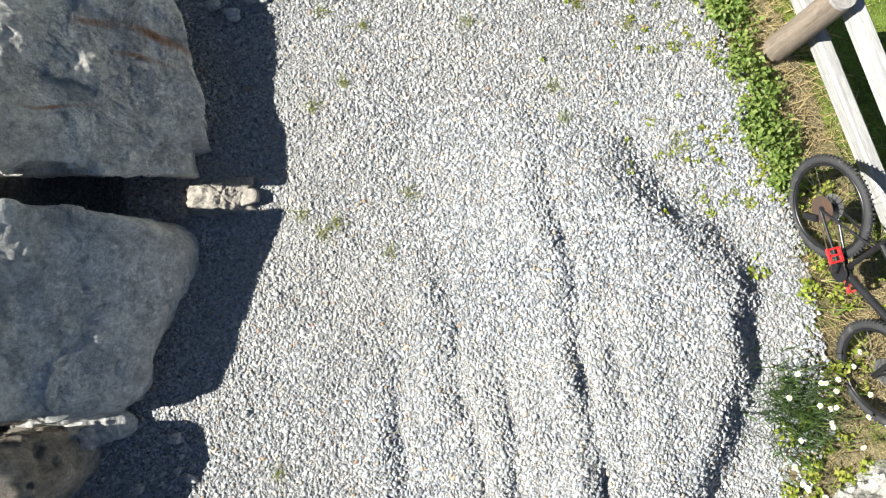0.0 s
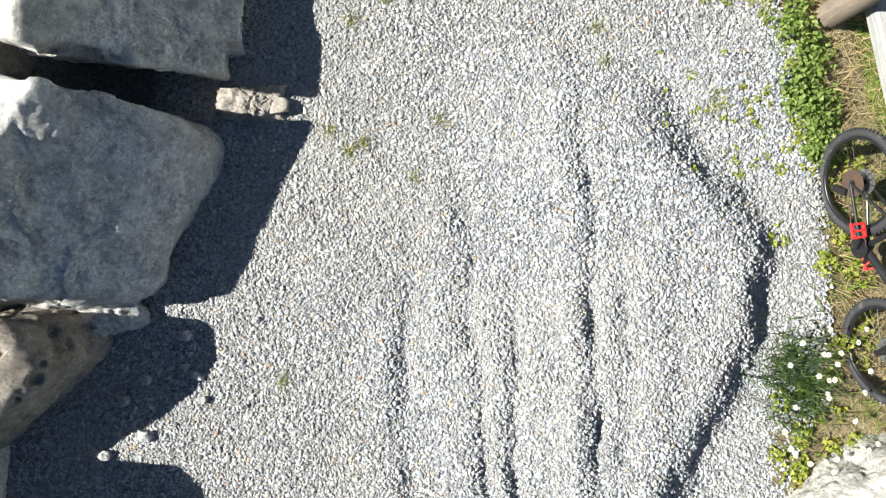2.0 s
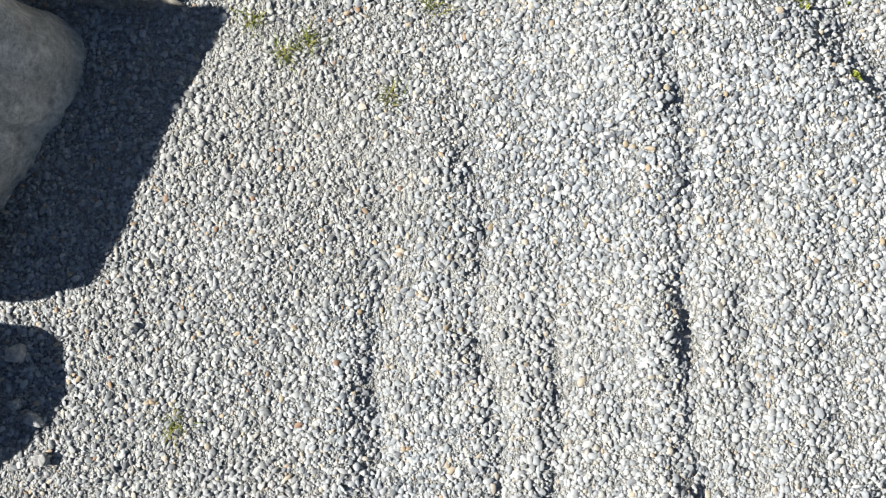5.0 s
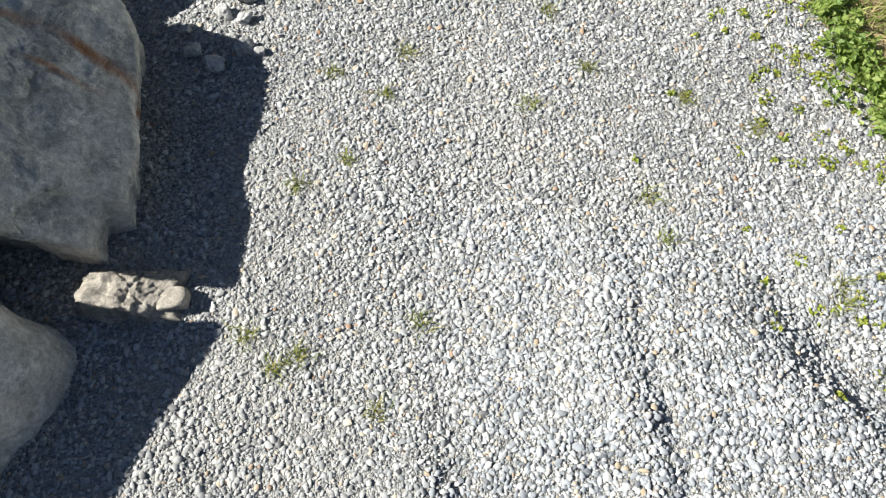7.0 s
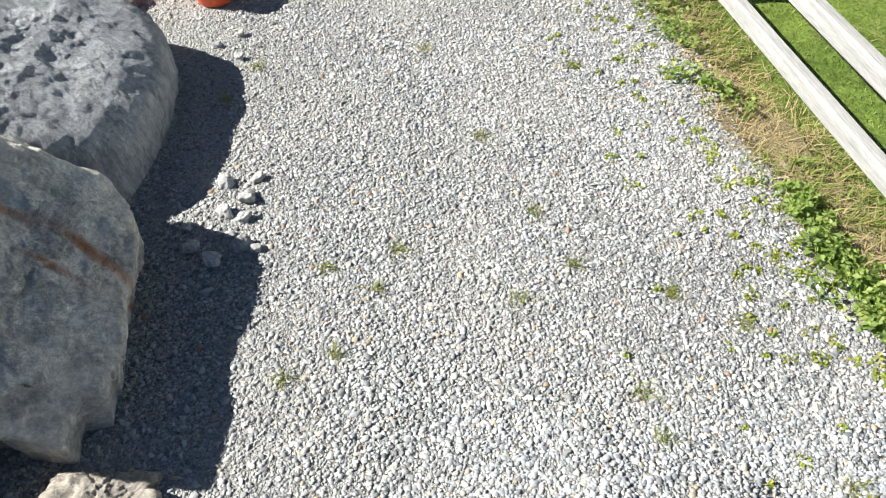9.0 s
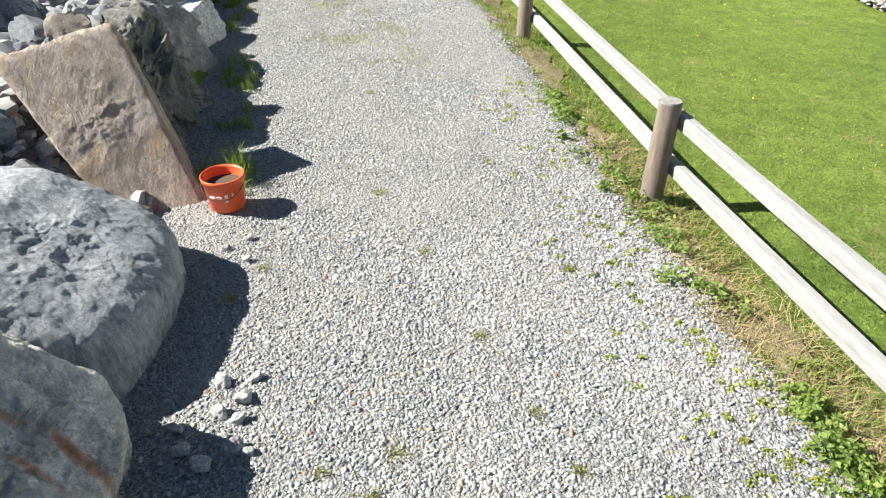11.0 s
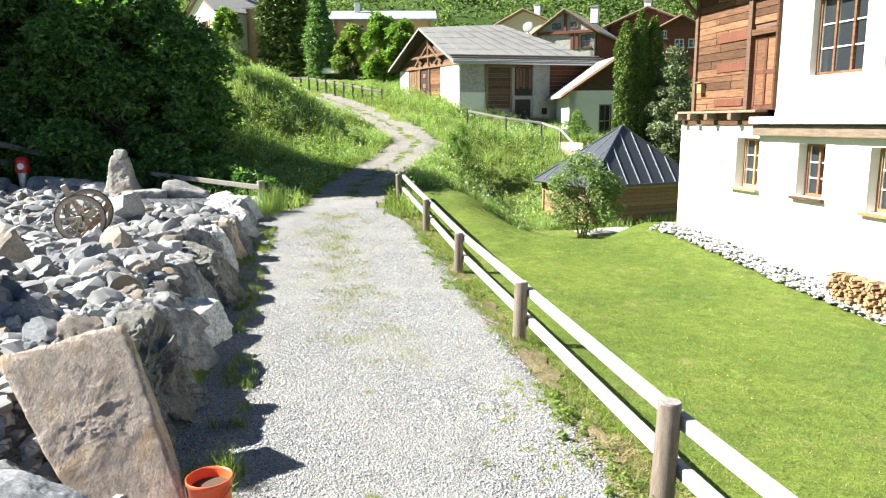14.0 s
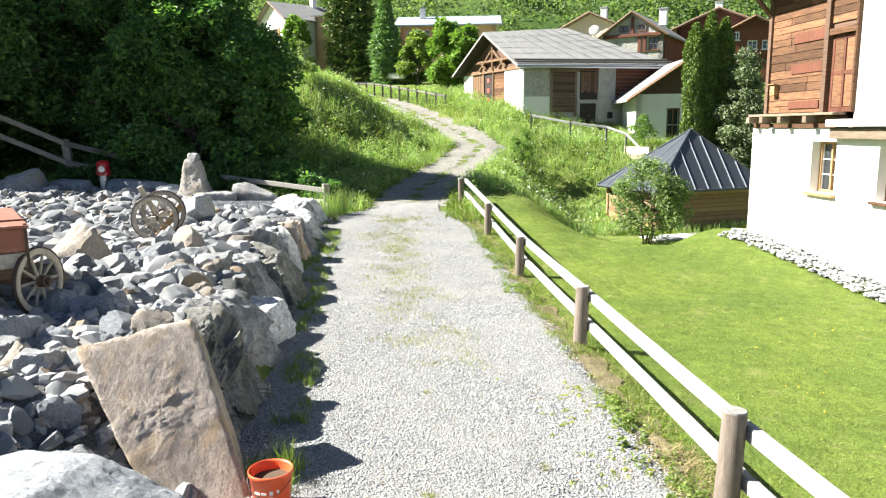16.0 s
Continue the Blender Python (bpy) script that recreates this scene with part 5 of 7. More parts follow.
HU = Vector((0.208, -0.978, 0)).normalized()
house_m = Matrix(((HU.x, -HU.y, 0, 6.79), (HU.y, HU.x, 0, 20.40), (0, 0, 1, 0), (0, 0, 0, 1)))
house = thing("house", house_m, "white plastered farmhouse with a sun-burnt timber bay", "house")
W1, W2, W3 = (2.62, 3.50, 1.47, 2.68), (4.85, 5.66, 1.45, 2.60), (6.85, 7.75, 1.33, 2.58)
U1, U2 = (4.98, 6.45, 4.02, 5.62), (6.96, 8.4, 4.02, 5.62)
part("wall", panel_bm(0, 13, -1.4, 2.98, 0.45, (W1, W2, W3, (9.2, 10.1, 1.33, 2.58))), M["white"], house, "bright lime-plastered wall")
part("upper_wall", panel_bm(3.97, 13, 2.98, 6.7, 0.45, (U1, U2, (9.4, 10.8, 4.02, 5.62))), M["white"], house)
part("end_wall", box_bm(0.45, 8.5, 4.4, pose(0.225, 4.70, 0.79)), M["white"], house)
part("end_wall", box_bm(0.30, 8.4, 3.6, pose(0.86, 4.75, 4.80)), M["darkwood"], house, "dark timber end wall")
part("back_wall", box_bm(13, 0.4, 8.1, pose(6.5, 9.1, 2.65)), M["white"], house)
part("side_wall", box_bm(0.4, 8.4, 8.1, pose(12.8, 4.6, 2.65)), M["white"], house)
part("inner_floor", box_bm(12.3, 8.2, 0.2, pose(6.4, 4.75, 2.85)), M["darkwood"], house)
part("inner_wall", box_bm(12.0, 0.1, 7.6, pose(6.6, 2.6, 2.6)), M["cream"], house)
for a, b in ((W1, "orangewood"), (W2, "timber"), (W3, "orangewood")):
    window(house, *a, 0.26, 2, 3, M[b], M["whitepaint"])
window(house, *U1, 0.20, 3, 3, M["timber"], M["whitepaint"], sill=False, leaves=3)
window(house, *U2, 0.20, 3, 3, M["timber"], M["whitepaint"], sill=False, leaves=3)
for a in ((9.2, 10.1, 1.33, 2.58), (9.4, 10.8, 4.02, 5.62)):
    window(house, *a, 0.22, 2, 3, M["timber"], M["whitepaint"])
# timber bay
rs = random.Random(4)
bay = part("timber_bay", panel_bm(0.70, 3.97, 3.34, 6.7, 0.12, ((3.08, 3.92, 3.34, 5.06),)), M["darkwood"], house)
z = 3.36
while z < 6.6:
    h = rs.choice((0.14, 0.17, 0.20, 0.23))
    cuts = [0.72] + sorted(rs.uniform(1.1, 2.6) for _ in range(rs.choice((0, 1, 1, 2)))) + [2.90]
    for a, b in zip(cuts[:-1], cuts[1:]):
        part("plank", box_bm(b - a - 0.012, 0.05 + rs.uniform(0, 0.02), h - 0.012, pose((a + b) / 2, -0.012, z + h / 2), 0.006), M["timber"], bay)
    if z > 5.2:
        part("plank", box_bm(0.84, 0.05, h - 0.012, pose(3.5, -0.012, z + h / 2), 0.006), M["timber"], bay)
    z += h
for a, b, c, d in ((1.72, 2.86, 5.02, 5.26), (1.66, 2.84, 4.30, 4.52), (1.62, 2.80, 3.46, 3.64)):
    part("patch_board", box_bm(b - a, 0.03, d - c, pose((a + b) / 2, -0.055, (c + d) / 2), 0.004), M["redwood"], bay, "red-brown patched board")
part("corner_post", box_bm(0.13, 0.20, 3.34, pose(0.68, 0.0, 5.02), 0.01), M["darkwood"], bay)
part("door_post", box_bm(0.15, 0.16, 3.30, pose(2.985, -0.03, 5.0), 0.01), M["darkwood"], bay)
part("door_post", box_bm(0.06, 0.14, 3.30, pose(3.955, -0.02, 5.0), 0.008), M["timber"], bay)
part("lintel", box_bm(0.90, 0.13, 0.14, pose(3.50, -0.03, 5.13), 0.01), M["timber"], bay)
door = part("door", box_bm(0.84, 0.05, 1.72, pose(3.5, 0.06, 4.20)), M["timber"], bay, "weathered panelled loft door")
for a, c, w_, h_ in ((3.30, 4.62, 0.30, 0.74), (3.70, 4.62, 0.30, 0.74), (3.30, 3.82, 0.30, 0.72), (3.70, 3.82, 0.30, 0.72)):
    part("door_panel", box_bm(w_, 0.03, h_, pose(a, 0.032, c), 0.012), M["timber"], door)
for a, c, w_, h_ in ((3.12, 4.20, 0.07, 1.72), (3.5, 4.20, 0.06, 1.70), (3.88, 4.20, 0.07, 1.72), (3.5, 4.22, 0.8, 0.09), (3.5, 5.0, 0.8, 0.08), (3.5, 3.40, 0.8, 0.10)):
    part("door_rail", box_bm(w_, 0.04, h_, pose(a, 0.026, c), 0.006), M["redwood"], door)
# gallery floor, stub beams, ledge
part("gallery_board", box_bm(3.45, 0.34, 0.06, pose(1.92, -0.11, 3.315), 0.01), M["beam"], house, "grey-brown weathered gallery board")
for u in (0.28, 0.90, 1.70, 2.72):
    part("stub_beam", box_bm(0.15, 0.42, 0.16, pose(u, -0.13, 3.195, 0, rs.uniform(-4, 4), 0), 0.012), M["beam"], house, "projecting weathered beam end")
for a, b, c, d in ((0.10, 3.55, 2.985, 3.11), (0.30, 3.5, 3.115, 3.27)):
    part("sole_plate", box_bm(b - a, 0.26, d - c - 0.01, pose((a + b) / 2, 0.08, (c + d) / 2), 0.01), M["timber"], house)
part("long_beam", box_bm(9.6, 0.34, 0.24, pose(8.25, -0.02, 2.87), 0.025), M["beam"], house, "long bleached beam")
part("ledge", box_bm(9.6, 0.42, 0.17, pose(8.25, -0.10, 3.10), 0.03), M["oldplaster"], house, "rough grey plaster ledge")
# roof and its overhang
part("roof", prism_bm([(-0.9, 6.55), (-0.9, 6.70), (4.7, 9.6), (10.3, 6.70), (10.3, 6.55), (4.7, 9.4)], 14.4, Matrix.Rotation(radians(90), 4, "Z") @ Matrix.Translation((0, -14.2, 0)) @ Matrix.Diagonal((1, 1, 1, 1))), M["slab_roof"], house)
bm = tube_bm((0.66, 0.0, 5.75), (0.66, -0.72, 6.52), 0.07, seg=6)
part("eave_brace", bm, M["darkwood"], house, "dark curved eave brace")
# nesting box
nb = thing("nesting_box", house_m @ pose(1.05, -0.09, 3.82), "honey-coloured wooden nesting box on the boards", "nesting box")
part("body", box_bm(0.20, 0.16, 0.24, pose(0, 0, 0.12), 0.005), M["orangewood"], nb)
part("lid", box_bm(0.25, 0.22, 0.025, pose(0, -0.01, 0.255, -12, 0, 0)), M["orangewood"], nb)
part("perch", tube_bm((0, -0.08, 0.06), (0, -0.13, 0.06), 0.008, seg=8), M["darkwood"], nb)

# stones along the house foot
rs2 = np.random.default_rng(31)
n = 1300
u = rs2.uniform(-0.4, 9.5, n)
o = rs2.uniform(0.02, 0.62, n)
P = np.array([(house_m @ Vector((a, -b, 0)))[:] for a, b in zip(u, o)])
P[:, 2] = land(P[:, 0], P[:, 1]) + rs2.uniform(0.02, 0.10, n) + 0.16 * (0.65 - o)
pebbles("foot_stones", P, rs2.uniform(0.03, 0.085, n), M["pebble_pale"], "pale broken stones along the house foot", 32)
# split logs
wp = thing("wood_pile", house_m @ pose(6.55, -0.32, float(land(8.1, 13.6)) - 0.02), "stack of freshly split firewood against the wall", "wood pile")
for k in range(150):
    col, row = k % 15, k // 15
    a = rs.uniform(0.030, 0.055)
    prof = [(a * math.cos(q) * rs.uniform(0.8, 1.3), a * math.sin(q) * rs.uniform(0.7, 1.1)) for q in (0.2, 1.5, 2.9, 4.4)]
    part("log", prism_bm(prof, rs.uniform(0.28, 0.34), pose(0.07 + col * 0.13 + rs.uniform(-0.05, 0.05) + 0.06 * (row % 2), -0.18 + rs.uniform(-0.05, 0.03), 0.05 + row * 0.066, 0, rs.uniform(-40, 40), rs.uniform(-5, 5))), M["log"], wp)
part("base_plank", box_bm(2.1, 0.4, 0.04, pose(1.0, -0.02, 0.0)), M["palewood"], wp)

# ---- shed in the hollow ----
shed_m = Matrix(((0.902, -0.432, 0, 6.34), (0.432, 0.902, 0, 30.26), (0, 0, 1, -1.4), (0, 0, 0, 1)))
shed = thing("shed", shed_m, "brown board shed with a dark standing-seam roof", "shed")
LX, LY, HT = 5.4, 3.6, 1.72
part("core", box_bm(LX - 0.1, LY - 0.1, HT + 0.3, pose(LX / 2, LY / 2, HT / 2 - 0.05)), M["darkwood"], shed)
for k in range(9):
    h = HT / 9
    part("plank", box_bm(LX, 0.035, h - 0.012, pose(LX / 2, 0.02, h * (k + 0.5)), 0.006), M["plank"], shed)
    part("plank", box_bm(0.035, LY, h - 0.012, pose(0.02, LY / 2, h * (k + 0.5)), 0.006), M["plank"], shed)
for x, y in ((0, 0), (LX, 0), (0, LY)):
    part("corner_board", box_bm(0.12, 0.12, HT, pose(x, y, HT / 2), 0.008), M["plank"], shed)
ov, apex = 0.36, Vector((LX / 2 + 0.36, LY / 2, 4.28))
c = [Vector((-ov, -ov, HT + 0.06)), Vector((LX + ov, -ov, HT + 0.06)), Vector((LX + ov, LY + ov, HT + 0.06)), Vector((-ov, LY + ov, HT + 0.06))]
bm = bmesh.new()
vs = [bm.verts.new(p) for p in c] + [bm.verts.new(apex)] + [bm.verts.new(p - Vector((0, 0, 0.09))) for p in c]
for i in range(4):
    bm.faces.new((vs[i], vs[(i + 1) % 4], vs[4]))
    bm.faces.new((vs[i], vs[5 + i], vs[5 + (i + 1) % 4], vs[(i + 1) % 4]))
bm.faces.new((vs[5], vs[8], vs[7], vs[6]))
roof = part("roof", bm, M["metalroof"], shed)
for i in range(4):
    a, b = c[i], c[(i + 1) % 4]
    part("hip_cap", tube_bm(a + Vector((0, 0, 0.02)), apex + Vector((0, 0, 0.02)), 0.045, seg=8), M["metalroof"], roof)
    part("gutter", tube_bm(a + Vector((0, 0, -0.02)), b + Vector((0, 0, -0.02)), 0.05, seg=8), M["metalroof"], roof)
    if i in (0, 3):
        n = 9 if i == 0 else 6
        for k in range(1, n):
            t = k / n
            foot = a.lerp(b, t)
            s = 1 - abs(2 * t - 1)
            # a seam climbs straight up the slope until it meets a hip
            top = foot + (apex - (a + b) / 2) * s
            part("seam", tube_bm(foot + Vector((0, 0, 0.02)), top + Vector((0, 0, 0.02)), 0.022, seg=6), M["seam"], roof, "light raised roof seam")

# ---- old barn at the bend ----
A, G, Lg = Vector((1.17, 44.97, 0)), Vector((-0.505, 0.863, 0)), Vector((0.97, 0.243, 0))
barn = thing("barn", Matrix.Translation((A.x, A.y, 0)), "old stone and timber barn with a grey slab roof", "barn")
zb, ze = 3.3, 6.75


def wall_panel(name, o, d, s0, s1, z0, z1, th, material, label="", lift=0.0, parent=barn):
    """A slab of wall along the direction d from o, pushed out to the right of d by lift."""
    out = Vector((d.y, -d.x, 0))
    m = Matrix(((d.x, -out.x, 0, o.x + out.x * lift), (d.y, -out.y, 0, o.y + out.y * lift), (0, 0, 1, 0), (0, 0, 0, 1)))
    bm = panel_bm(s0, s1, z0, z1, th)
    bm.transform(m)
    return part(name, bm, material, parent, label)


GL, MID = 8.0, 3.7
O = Vector((0, 0, 0))
B = G * GL
# gable front is seen from the lane: it runs from B to the corner
D1 = -G
wall_panel("gable_wall", B, D1, 0, GL, zb - 0.6, ze, 0.4, M["darkwood"])
wall_panel("pillar", B, D1, 0.0, GL - 6.7, zb - 0.3, ze - 0.1, 0.3, M["white"], "white plastered pillar", 0.10)
wall_panel("pillar", B, D1, GL - 2.3, GL, zb - 0.6, ze, 0.3, M["white"], "white plastered pillar", 0.10)
wall_panel("foot_wall", B, D1, GL - 6.7, GL - 2.3, zb - 0.6, 4.5, 0.3, M["white"], "low white foot wall", 0.09)
for k in range(8):
    wall_panel("board", B, D1, GL - 6.66 + k * 0.19, GL - 6.49 + k * 0.19, 4.5, 6.65, 0.06, M["barnwood"], "", 0.05 + 0.01 * (k % 2))
dk = wall_panel("dark_door", B, D1, GL - 5.08, GL - 3.82, 4.5, 6.65, 0.06, M["blackwood"], "dark narrow door with three small signs", 0.05)
for z in (4.85, 5.5, 6.15):
    wall_panel("sign", B, D1, GL - 4.62, GL - 4.30, z - 0.13, z + 0.13, 0.02, M["sign"], "small red and white sign", 0.09, dk)
for s0 in (GL - 5.12, GL - 3.80):
    wall_panel("door_post", B, D1, s0 - 0.08, s0 + 0.08, 4.5, 6.7, 0.10, M["barnwood"], "", 0.12)
for k in range(10):
    wall_panel("plank", B, D1, GL - 3.70, GL - 2.32, 4.5 + k * 0.215, 4.70 + k * 0.215, 0.06, M["timber"], "", 0.05 + 0.012 * (k % 2))
wall_panel("tie_beam", B, D1, 0.6, GL - 0.2, 6.62, 6.85, 0.25, M["barnwood"], "heavy tie beam", 0.16)
mid = G * MID
cs = GL - MID
for s0, s1, z0, z1 in ((cs, cs, 6.8, 8.6), (cs - 1.7, cs - 0.1, 6.85, 8.0), (cs + 1.7, cs + 0.1, 6.85, 8.0), (cs - 0.9, cs - 1.6, 6.85, 7.4), (cs + 0.9, cs + 1.6, 6.85, 7.4), (cs - 2.4, cs + 2.4, 7.35, 7.35)):
    out = Vector((D1.y, -D1.x, 0)) * 0.2
    p0, p1 = B + D1 * s0 + out, B + D1 * s1 + out
    part("truss_timber", tube_bm((p0.x, p0.y, z0), (p1.x, p1.y, z1), 0.10, seg=6), M["barnwood"], barn)
bm = bmesh.new()
vs = [bm.verts.new((B.x, B.y, ze)), bm.verts.new((0, 0, ze)), bm.verts.new((mid.x, mid.y, 8.85))]
bm.faces.new(vs)
part("gable_boarding", bm, M["darkwood"], barn)
# long side
D2 = Lg
LL = 9.5
wall_panel("long_wall", O, D2, 0, LL, zb - 1.2, ze, 0.4, M["oldplaster"], "patched grey plaster wall")
wall_panel("stone_bay", O, D2, 0.02, 1.60, 4.90, ze, 0.2, M["rubblewall"], "bare rubble masonry", 0.05)
wall_panel("plaster_bay", O, D2, 0.0, 1.66, zb - 1.0, 4.92, 0.25, M["white"], "whitewashed lower wall", 0.06)
for k in range(11):
    wall_panel("plank", O, D2, 1.75, 3.18, 3.95 + k * 0.236, 4.17 + k * 0.236, 0.08, M["darkwood"], "", 0.05 + 0.012 * (k % 3))
for s0 in (1.68, 3.26):
    wall_panel("door_post", O, D2, s0 - 0.08, s0 + 0.08, 3.7, 6.5, 0.1, M["beam"], "", 0.12)
wall_panel("lintel", O, D2, 1.6, 3.5, 6.42, 6.58, 0.12, M["beam"], "grey lintel", 0.13)
wall_panel("head_boards", O, D2, 1.62, 4.72, 6.50, ze, 0.10, M["redwood"], "red-brown boards under the eave", 0.07)
wall_panel("hatch", O, D2, 3.55, 4.70, 4.72, 6.48, 0.08, M["blackwood"], "dark board hatch", 0.03)
for k in range(5):
    wall_panel("hatch_board", O, D2, 3.62 + k * 0.21, 3.80 + k * 0.21, 5.15 + 0.1 * (k % 2), 6.40, 0.05, M["darkwood"], "", 0.06)
wall_panel("frame_bar", O, D2, 3.40, 4.72, 4.50, 4.68, 0.10, M["oldplaster"], "grey concrete lintel", 0.08)
wall_panel("low_door", O, D2, 3.58, 4.60, 2.9, 4.48, 0.08, M["blackwood"], "dark low doorway", 0.05)
wall_panel("pier", O, D2, 4.75, 5.85, 2.4, 6.72, 0.2, M["oldplaster"], "grey plastered pier", 0.07)
# Flat panel in the black wood colour stands for shade inside an opening
wall_panel("vent_hole", O, D2, 5.36, 5.71, 3.54, 3.95, 0.05, M["blackwood"], "dark panel standing for a small shaded opening", 0.09)
for k in range(9):
    wall_panel("plank", O, D2, 5.90, LL, 4.70 + k * 0.228, 4.91 + k * 0.228, 0.08, M["redwood"], "", 0.04 + 0.01 * (k % 2))
wall_panel("low_wall", O, D2, 5.86, LL, 2.2, 4.69, 0.2, M["oldplaster"], "", 0.03)
# roof
out2 = Vector((D2.y, -D2.x, 0))
rid0 = mid + Vector((D1.y, -D1.x, 0)) * 0.9
rid1 = mid + D2 * 4.9
ea0 = O + out2 * 0.75 + Vector((D1.y, -D1.x, 0)) * 0.75
ea1 = O + out2 * 0.75 + D2 * (LL + 0.1)
eb0 = B - out2 * 0.75 + Vector((D1.y, -D1.x, 0)) * 0.9
eb1 = B + D2 * 7.5
zr, zl = 9.15, 6.75
bm = bmesh.new()
pts = [(rid0, zr), (rid1, zr + 0.35), (ea1, zl - 0.02), (ea0, zl), (eb1, zl), (eb0, zl)]
top = [bm.verts.new((p.x, p.y, z)) for p, z in pts]
bot = [bm.verts.new((p.x, p.y, z - 0.16)) for p, z in pts]
for q in ((0, 3, 2), (0, 2, 1), (0, 1, 4), (0, 4, 5)):
    bm.faces.new([top[i] for i in q])
    bm.faces.new([bot[i] for i in q[::-1]])
for a, b in ((0, 3), (3, 2), (2, 1), (1, 4), (4, 5), (5, 0)):
    bm.faces.new((top[a], top[b], bot[b], bot[a]))
bm.faces.new((top[1], top[2], top[4]))
bmesh.ops.recalc_face_normals(bm, faces=bm.faces)
roof = part("roof", bm, M["slab_roof"], barn, "sun-bleached grey slab roof")
roof.data.materials.append(M["blackwood"])
for q in roof.data.polygons:
    q.material_index = int(q.normal.z < -0.3)
T = lambda i: Vector((pts[i][0].x, pts[i][0].y, pts[i][1]))
for k in range(1, 9):
    a = T(0).lerp(T(1), k / 9)
    b = T(3).lerp(T(2), k / 9)
    part("roof_batten", tube_bm(a + Vector((0, 0, 0.02)), b + Vector((0, 0, 0.02)), 0.018, seg=5), M["slab_roof"], roof)
for k in range(1, 6):
    a = T(0).lerp(T(3), k / 6)
    b = T(1).lerp(T(2), k / 6)
    part("roof_course", tube_bm(a + Vector((0, 0, 0.01)), b + Vector((0, 0, 0.01)), 0.010, seg=5), M["slab_roof"], roof)
for k, (h, r) in enumerate(((0.22, 0.05), (0.10, 0.07))):
    a, b = T(3).lerp(T(0), 0.04 + 0.05 * k), T(2).lerp(T(1), 0.04 + 0.05 * k)
    part("snow_guard", tube_bm(a + Vector((0, 0, 0.12)), b + Vector((0, 0, 0.12)), r, seg=8), M["railold"], roof, "grey snow-guard pole")
part("gutter", tube_bm(T(3) + Vector((0, 0, -0.12)), T(2) + Vector((0, 0, -0.12)), 0.07, seg=8), M["steel"], roof)
part("downpipe", tube_bm((ea1.x - 0.5, ea1.y, zl), (ea1.x - 0.5, ea1.y, 2.4), 0.045, seg=8), M["steel"], barn)


# ---- smaller and farther buildings ----
def simple_house(name, at, rot, lx, ly, h, rise, wall, roofm, label, holes=(), gable_along="x", chimney=None, overhang=0.7, category="house", frame="timber", gable=None):
    """A gabled house; its front is the local y = 0 side. holes: (u0, u1, z0, z1) on the front."""
    t = thing(name, pose(*at, 0, 0, rot), label, category)
    part("wall", panel_bm(0, lx, -2.5, h, 0.35, holes), M[wall], t)
    bm = panel_bm(0, ly, -2.5, h, 0.35)
    bm.transform(Matrix.Translation((0, ly, 0)) @ Matrix.Rotation(radians(-90), 4, "Z"))
    part("wall", bm, M[wall], t)
    bm = panel_bm(0, ly, -2.5, h, 0.35)
    bm.transform(Matrix.Translation((lx, 0, 0)) @ Matrix.Rotation(radians(90), 4, "Z"))
    part("wall", bm, M[wall], t)
    part("wall", box_bm(lx, 0.3, h + 2.5, pose(lx / 2, ly - 0.15, (h - 2.5) / 2)), M[wall], t)
    part("core", box_bm(lx - 0.9, ly - 0.9, h, pose(lx / 2, ly / 2, h / 2 - 0.2)), M["darkwood"], t)
    o = overhang
    s = rise / ((ly if gable_along == "x" else lx) / 2)
    if gable_along == "x":      # ridge along x
        prof = [(-o, h - o * s), (ly / 2, h + rise), (ly + o, h - o * s), (ly + o, h - o * s + 0.16), (ly / 2, h + rise + 0.18), (-o, h - o * s + 0.16)]
        m = Matrix.Translation((lx + o, 0, 0)) @ Matrix.Rotation(radians(90), 4, "Z")
        part("roof", prism_bm(prof, lx + 2 * o, m), M[roofm], t)
        for x in (0.18, lx - 0.18):
            part("gable", prism_bm([(0.02, h), (ly - 0.02, h), (ly / 2, h + rise - 0.05)], 0.3, Matrix.Translation((x + 0.15, 0, 0)) @ Matrix.Rotation(radians(90), 4, "Z")), M[wall], t)
    else:                       # ridge along y, gable to the front
        prof = [(-o, h - o * s), (lx / 2, h + rise), (lx + o, h - o * s), (lx + o, h - o * s + 0.16), (lx / 2, h + rise + 0.18), (-o, h - o * s + 0.16)]
        part("roof", prism_bm(prof, ly + 2 * o, Matrix.Translation((0, -o, 0))), M[roofm], t)
        part("gable", prism_bm([(0.02, h), (lx - 0.02, h), (lx / 2, h + rise - 0.05)], 0.3, Matrix.Translation((0, 0.02, 0))), M[gable or wall], t)
        for sx in (-1, 1):
            a = Vector((lx / 2, -o, h + rise + 0.05))
            b = Vector((lx / 2 + sx * (lx / 2 + o), -o, h - o * s + 0.05))
            part("verge_board", tube_bm(a, b, 0.08, seg=4), M["barnwood"], t)
    for hl in holes:
        window(t, *hl, 0.12, 2, 2, M[frame], M["whitepaint"], fw=0.08)
    if chimney:
        cx, cy, cz = chimney
        ch = part("chimney", box_bm(0.62, 0.55, 1.3, pose(cx, cy, cz), 0.03), M["white"], t)
        part("cap", box_bm(0.8, 0.72, 0.10, pose(cx, cy, cz + 0.70)), M["slab_roof"], ch)
    return t


